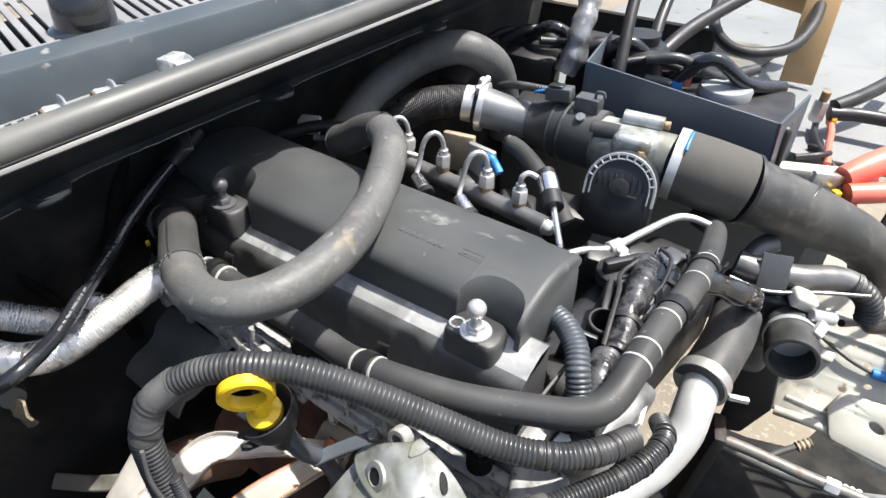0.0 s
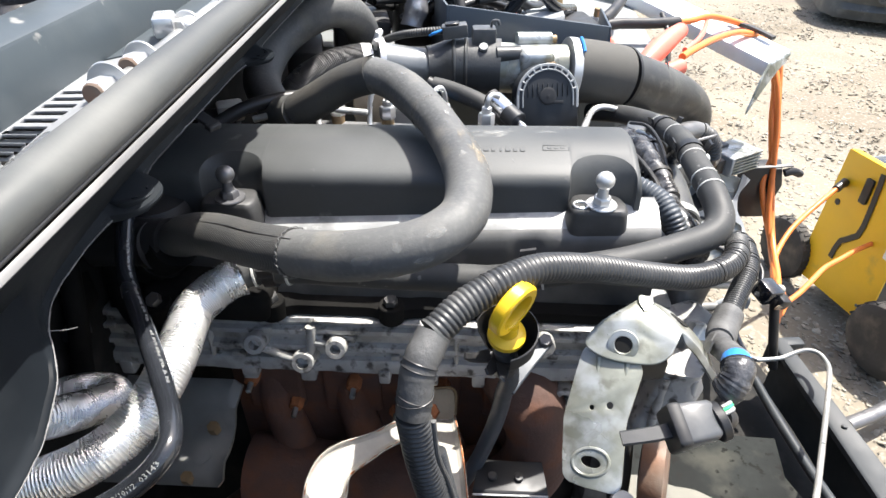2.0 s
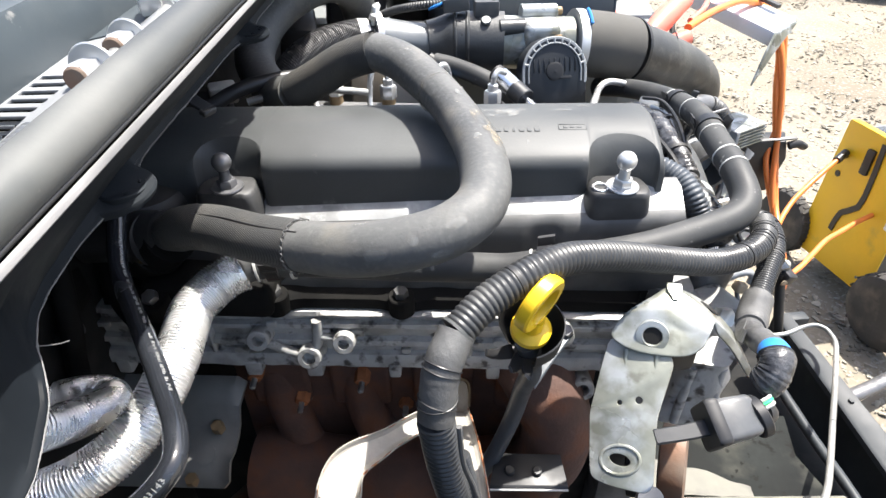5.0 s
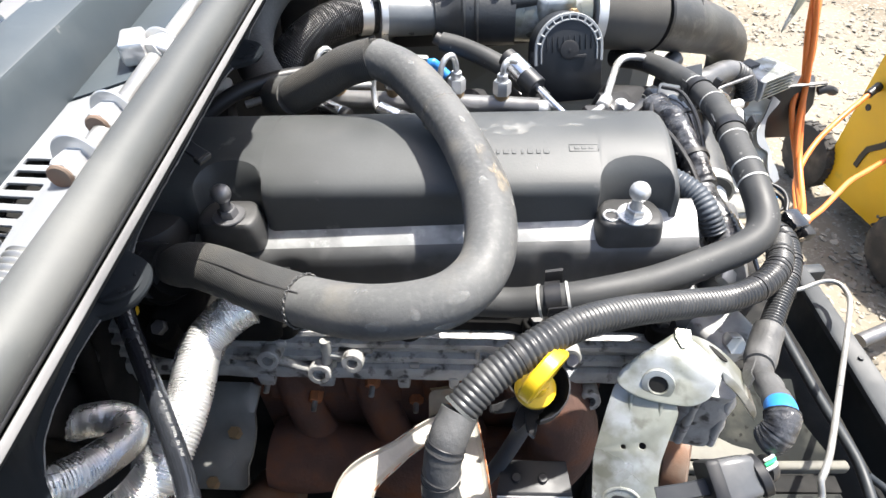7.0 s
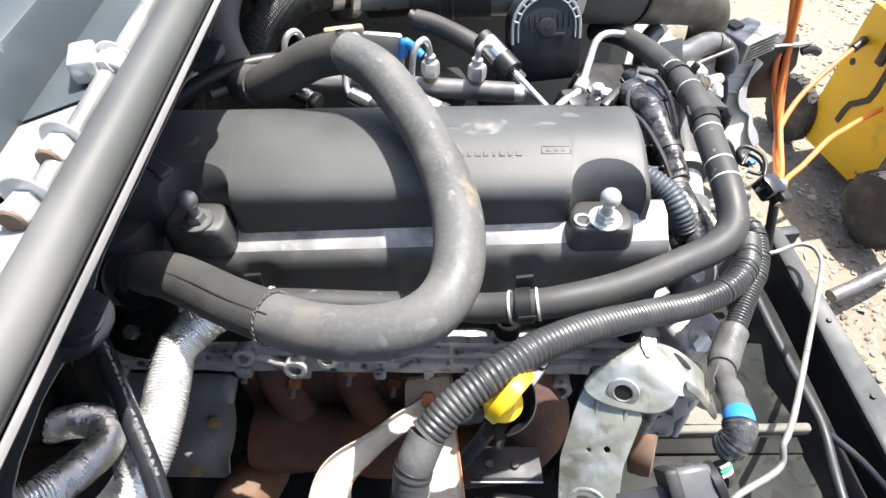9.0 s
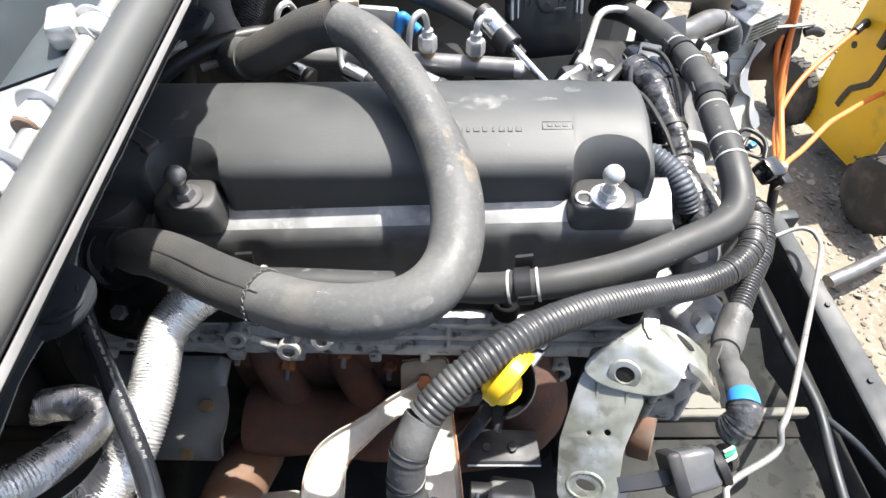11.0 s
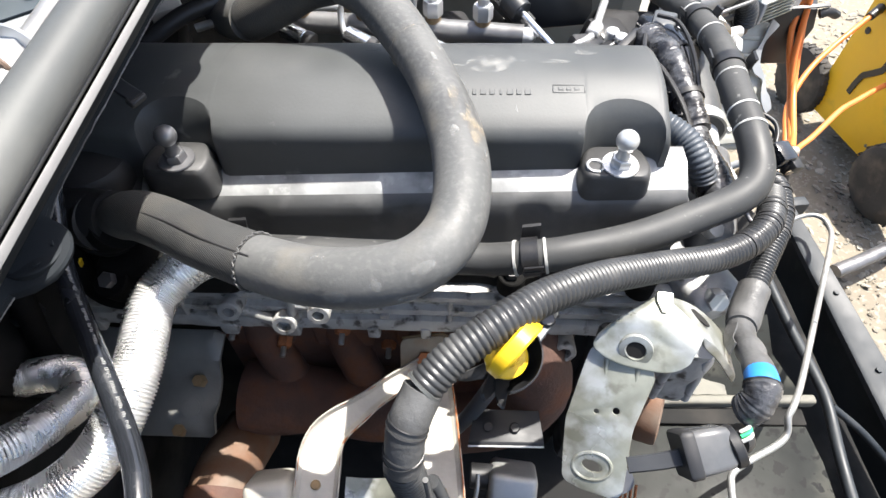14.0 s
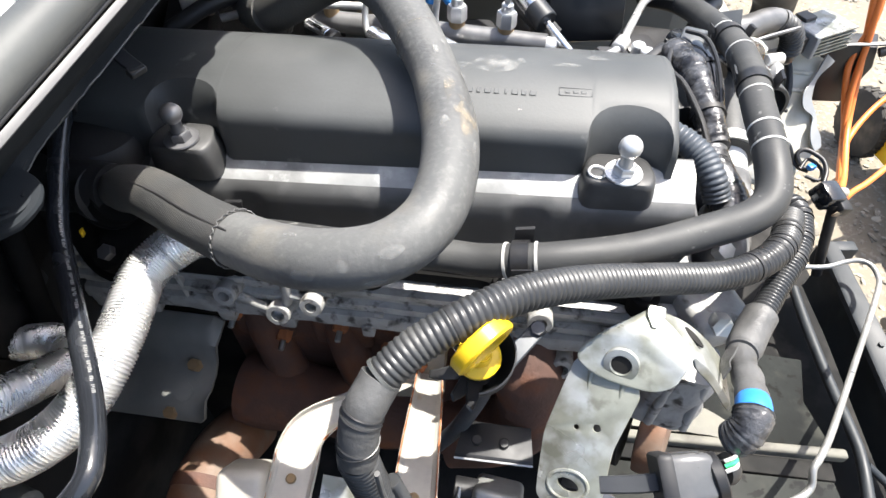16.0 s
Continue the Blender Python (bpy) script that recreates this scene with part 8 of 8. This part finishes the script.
    r = thing("jumper_clamp", "red insulated jumper clamp with black cable", "jumper clamp", (0.42, 0.75, 0.9))
    part("handle", tube([(0.372, 0.690, 0.888), (0.40, 0.725, 0.902), (0.44, 0.775, 0.918), (0.47, 0.81, 0.926)], lambda i, s: 0.017 + 0.004 * math.sin(s * 22), 0.006, 18), "red", r)
    part("handle", tube([(0.385, 0.672, 0.872), (0.42, 0.695, 0.876), (0.455, 0.72, 0.88)], 0.016, 0.006, 18), "red", r)
    part("jaw", box((0.05, 0.012, 0.03), (0.352, 0.672, 0.882), (0, 10, 40), 0.003), "bright", r)
    part("yellow_core", box((0.012, 0.014, 0.014), (0.372, 0.668, 0.868), (0, 0, 40), 0.003), "yellow", r)
    b = thing("jumper_cable", "thick black jumper cable with bare copper ends", "cable", (0.4, 0.86, 0.9))
    part("cable", tube([(0.315, 0.838, 0.925), (0.36, 0.86, 0.925), (0.43, 0.885, 0.920), (0.495, 0.916, 0.916)], 0.0115, 0.006, 16), "black", b)
    part("cable", tube([(0.318, 0.845, 0.935), (0.35, 0.90, 0.945), (0.38, 0.98, 0.955), (0.40, 1.1, 0.96)], 0.012, 0.006, 16), "black", b)
    part("terminal", hexnut((0.298, 0.835, 0.91), (0.300, 0.833, 0.945), 0.012), "bright", b)
    part("brass_nut", cyl((0.300, 0.833, 0.942), (0.301, 0.832, 0.962), 0.007), "goldrust", b)
    part("yellow_ring", cyl((0.318, 0.838, 0.915), (0.326, 0.842, 0.915), 0.012), "yellow", b)
    part("red_lead", tube([(0.322, 0.838, 0.912), (0.33, 0.81, 0.905), (0.335, 0.77, 0.90), (0.345, 0.72, 0.888)], 0.0055, 0.006, 12), "red", b)
    part("red_lead", tube([(0.47, 0.76, 0.90), (0.52, 0.84, 0.90), (0.56, 0.93, 0.90), (0.585, 1.0, 0.905)], 0.0055, 0.006, 12), "red", b)
    part("thin_lead", tube([(0.30, 0.86, 0.90), (0.31, 0.80, 0.895), (0.34, 0.74, 0.89), (0.38, 0.70, 0.87), (0.42, 0.68, 0.82)], 0.0055, 0.006, 12), "black", b)
    part("thin_lead", tube([(0.46, 0.93, 0.93), (0.465, 0.87, 0.90), (0.46, 0.82, 0.86), (0.45, 0.76, 0.78)], 0.0055, 0.006, 12), "black", b)


cables()


def behind_engine():
    e = thing("firewall_harness", "tangle of dark pipes and looms by the firewall", "wiring loom", (-0.2, 0.5, 0.9))
    for k in range(9):
        x = -0.26 + 0.045 * k
        part("loom", tube([(x, 0.62 + 0.02 * (k % 3), 0.98 + 0.012 * (k % 4)), (x + 0.05, 0.66, 1.01 + 0.01 * (k % 3)), (x + 0.10, 0.70, 0.99), (x + 0.14, 0.78, 0.97 + 0.02 * (k % 2))], 0.007 + 0.002 * (k % 3), 0.01, 12), ("black", "conduit", "gloss")[k % 3], e)
    for x, y, z, sx, sy, sz in ((-0.16, 0.66, 0.95, 0.10, 0.08, 0.08), (-0.06, 0.72, 0.96, 0.09, 0.07, 0.10), (-0.24, 0.55, 0.93, 0.06, 0.10, 0.08), (-0.05, 0.50, 0.93, 0.08, 0.05, 0.08), (-0.27, 0.22, 0.93, 0.05, 0.08, 0.06)):
        part("box", box((sx, sy, sz), (x, y, z), (8, 5, 15), 0.01, 2), "black", e)
    part("pale_plug", box((0.03, 0.02, 0.022), (-0.235, 0.19, 0.985), (10, 0, 25), 0.004), "cream", e)
    part("thin_pipe", tube([(-0.20, 0.165, 0.985), (-0.16, 0.18, 0.99), (-0.12, 0.20, 0.985), (-0.08, 0.23, 0.97)], 0.004, 0.006, 10), "steel", e)
    part("curved_hose", tube([(-0.24, 0.14, 0.985), (-0.20, 0.17, 1.0), (-0.15, 0.20, 1.0), (-0.11, 0.22, 0.985)], 0.008, 0.006, 14), "black", e)
    g = thing("vacuum_reservoir", "round dark plastic reservoir beside the cover", "reservoir", (-0.25, 0.02, 0.9))
    part("body", lathe([(0.04, 0), (0.046, 0.006), (0.046, 0.03), (0.040, 0.038), (0.02, 0.042), (0.001, 0.043)], pose(-0.262, 0.02, 0.935, 6, 6, 0)), "black", g)
    part("neck", tube([(-0.24, -0.02, 0.93), (-0.235, -0.035, 0.945), (-0.225, -0.04, 0.95)], 0.024, 0.004, 20), "black", g)
    # dark lumps of assumed shape; the body box blocks sun from the heat shield
    o = thing("shading_outlet", "grimy black casting lumps below the sleeved hose, keeping sun off the shield", "pipe joint", (-0.2, -0.04, 0.87))
    part("body", box((0.115, 0.050, 0.036), (-0.190, -0.036, 0.893), (0, 4, 3), 0.010, 3), "flange", o)
    part("spigot", tube([(-0.252, -0.02, 0.915), (-0.232, -0.035, 0.935), (-0.212, -0.041, 0.952)], 0.0225, 0.004, 22), "flange", o)
    part("worm_clamp", ring_on([(-0.252, -0.02, 0.915), (-0.232, -0.035, 0.935), (-0.212, -0.041, 0.952)], 0.62, 0.004, 0.0228), "flange", o)
    part("boss", cyl((-0.230, -0.058, 0.885), (-0.231, -0.066, 0.905), 0.014), "flange", o)
    part("bolt", hexnut((-0.231, -0.066, 0.905), (-0.2315, -0.069, 0.911), 0.007), "dullsteel", o)
    part("yellow_mark", box((0.002, 0.0045, 0.010), (-0.246, -0.063, 0.925), (10, 20, 0), 0.0006, 1), "yellow", o, "small yellow tag")
    k = thing("rag_scrap", "pale tan scrap of torn cloth hanging below the foil hose", "rag", (-0.225, -0.25, 0.77))
    secs = []
    for i in range(9):
        u = i / 8
        x = -0.265 + 0.060 * u
        drop = 0.062 + 0.012 * math.sin(u * 5) - 0.03 * u
        w = 0.004 * math.sin(u * 9)
        secs.append([(x, -0.250 + w, 0.846), (x + 0.004, -0.253 + w, 0.846 - drop * 0.5), (x + 0.002, -0.247 - w, 0.846 - drop), (x + 0.002, -0.2445 - w, 0.846 - drop), (x + 0.004, -0.2505 + w, 0.846 - drop * 0.5), (x, -0.2475 + w, 0.846)])
    part("cloth", loft(secs), "creamdark", k)
    t = thing("drain_hose", "dim grey rubber hose stub low by the firewall", "hose", (-0.25, -0.24, 0.8))
    part("hose", tube([(-0.36, -0.235, 0.80), (-0.30, -0.238, 0.825), (-0.255, -0.243, 0.842), (-0.222, -0.250, 0.848)], 0.012, 0.005, 18), "seal", t)
    part("strut", strap([(-0.20, -0.20, 0.66), (-0.25, -0.225, 0.64), (-0.31, -0.25, 0.62)], 0.020, 0.008, (0.2, -0.5, 0.8), 0.002), "dusty", t)
    h = thing("firewall_hose", "dull black hoses running down the dark firewall", "hose", (-0.3, -0.05, 0.8))
    for P, r in (([(-0.315, -0.02, 1.02), (-0.300, -0.06, 0.96), (-0.292, -0.09, 0.90), (-0.300, -0.10, 0.84), (-0.31, -0.09, 0.76)], 0.009), ([(-0.318, 0.06, 0.98), (-0.302, 0.0, 0.93), (-0.286, -0.03, 0.885), (-0.262, -0.05, 0.865), (-0.235, -0.055, 0.86)], 0.011), ([(-0.318, -0.17, 1.0), (-0.312, -0.18, 0.93), (-0.305, -0.16, 0.875), (-0.312, -0.13, 0.80)], 0.006)):
        part("run", tube(P, r, 0.006, 14), "flange", h)
    part("bracket", box((0.010, 0.05, 0.04), (-0.309, -0.06, 0.90), (0, 0, 6), 0.003), "flange", h)
    part("clip", box((0.022, 0.016, 0.014), (-0.300, -0.088, 0.885), (0, 0, 10), 0.003), "black2", h)
    q = thing("lip_clip", "black plastic cable clip sticking out under the lip", "clip", (-0.16, -0.035, 1.06))
    part("arm", strap([(-0.176, -0.022, 1.074), (-0.164, -0.028, 1.067), (-0.153, -0.034, 1.064)], 0.010, 0.003, (0.3, -0.3, 0.9), 0.0008), "black2", q)
    part("catch", box((0.007, 0.012, 0.005), (-0.1545, -0.0335, 1.0625), (0, 20, -25), 0.001, 1), "black", q)
    c = thing("loose_connector", "cream plastic connector hanging by the firewall", "connector", (-0.335, -0.134, 0.92))
    part("body", box((0.035, 0.025, 0.028), (-0.335, -0.134, 0.932), (10, 0, 20), 0.004, 2), "creamdark", c)
    part("lead", tube([(-0.322, -0.130, 0.943), (-0.315, -0.115, 0.975), (-0.30, -0.10, 1.03)], 0.004, 0.006, 10), "black", c)


behind_engine()

# ---------------------------------------------------------------- loose stones on the ground
def gravel():
    """Flat broken stones, thick on the trampled yard, in one mesh."""
    rng = np.random.default_rng(4)
    protos = []
    for k in range(8):
        bm = bmesh.new()
        bmesh.ops.create_icosphere(bm, subdivisions=1, radius=1.0)
        bm.verts.ensure_lookup_table()
        v = np.array([tuple(q.co) for q in bm.verts])
        v = v * np.array([1 + 0.5 * rng.random(), 0.7 + 0.3 * rng.random(), 0.2 + 0.22 * rng.random()]) * (0.75 + 0.5 * rng.random((len(v), 1)))
        protos.append((v, np.array([[q.index for q in f.verts] for f in bm.faces])))
        bm.free()
    n = 42000
    x, y = 0.72 + 4.2 * rng.random(n) ** 1.25, 0.1 + 6.6 * rng.random(n) ** 1.25
    size = 0.003 + 0.0135 * rng.random(n) ** 3.4
    turn, which = rng.random(n) * 6.3, rng.integers(0, len(protos), n)
    tilt = rng.normal(0, 0.25, (n, 2))
    verts, faces, o = [], [], 0
    for k in range(n):
        v, f = protos[which[k]]
        c, sn = math.cos(turn[k]), math.sin(turn[k])
        z = GZ + 0.02 * noise.noise(Vector((x[k] * 1.7, y[k] * 1.7, 0))) + 0.012 * noise.noise(Vector((x[k] * 6, y[k] * 6, 3)))
        w = np.empty_like(v)
        w[:, 0], w[:, 1] = v[:, 0] * c - v[:, 1] * sn, v[:, 0] * sn + v[:, 1] * c
        w[:, 2] = v[:, 2] + w[:, 0] * tilt[k, 0] + w[:, 1] * tilt[k, 1] + 0.02
        verts.append(w * size[k] + (x[k], y[k], z))
        faces.append(f + o)
        o += len(v)
    me = bpy.data.meshes.new("gravel")
    me.from_pydata(np.concatenate(verts).tolist(), [], np.concatenate(faces).tolist())
    me.materials.append(M["stone"])
    tagged(new("gravel", me), "loose pale broken stones scattered on the yard", "gravel", kind="stuff")


gravel()
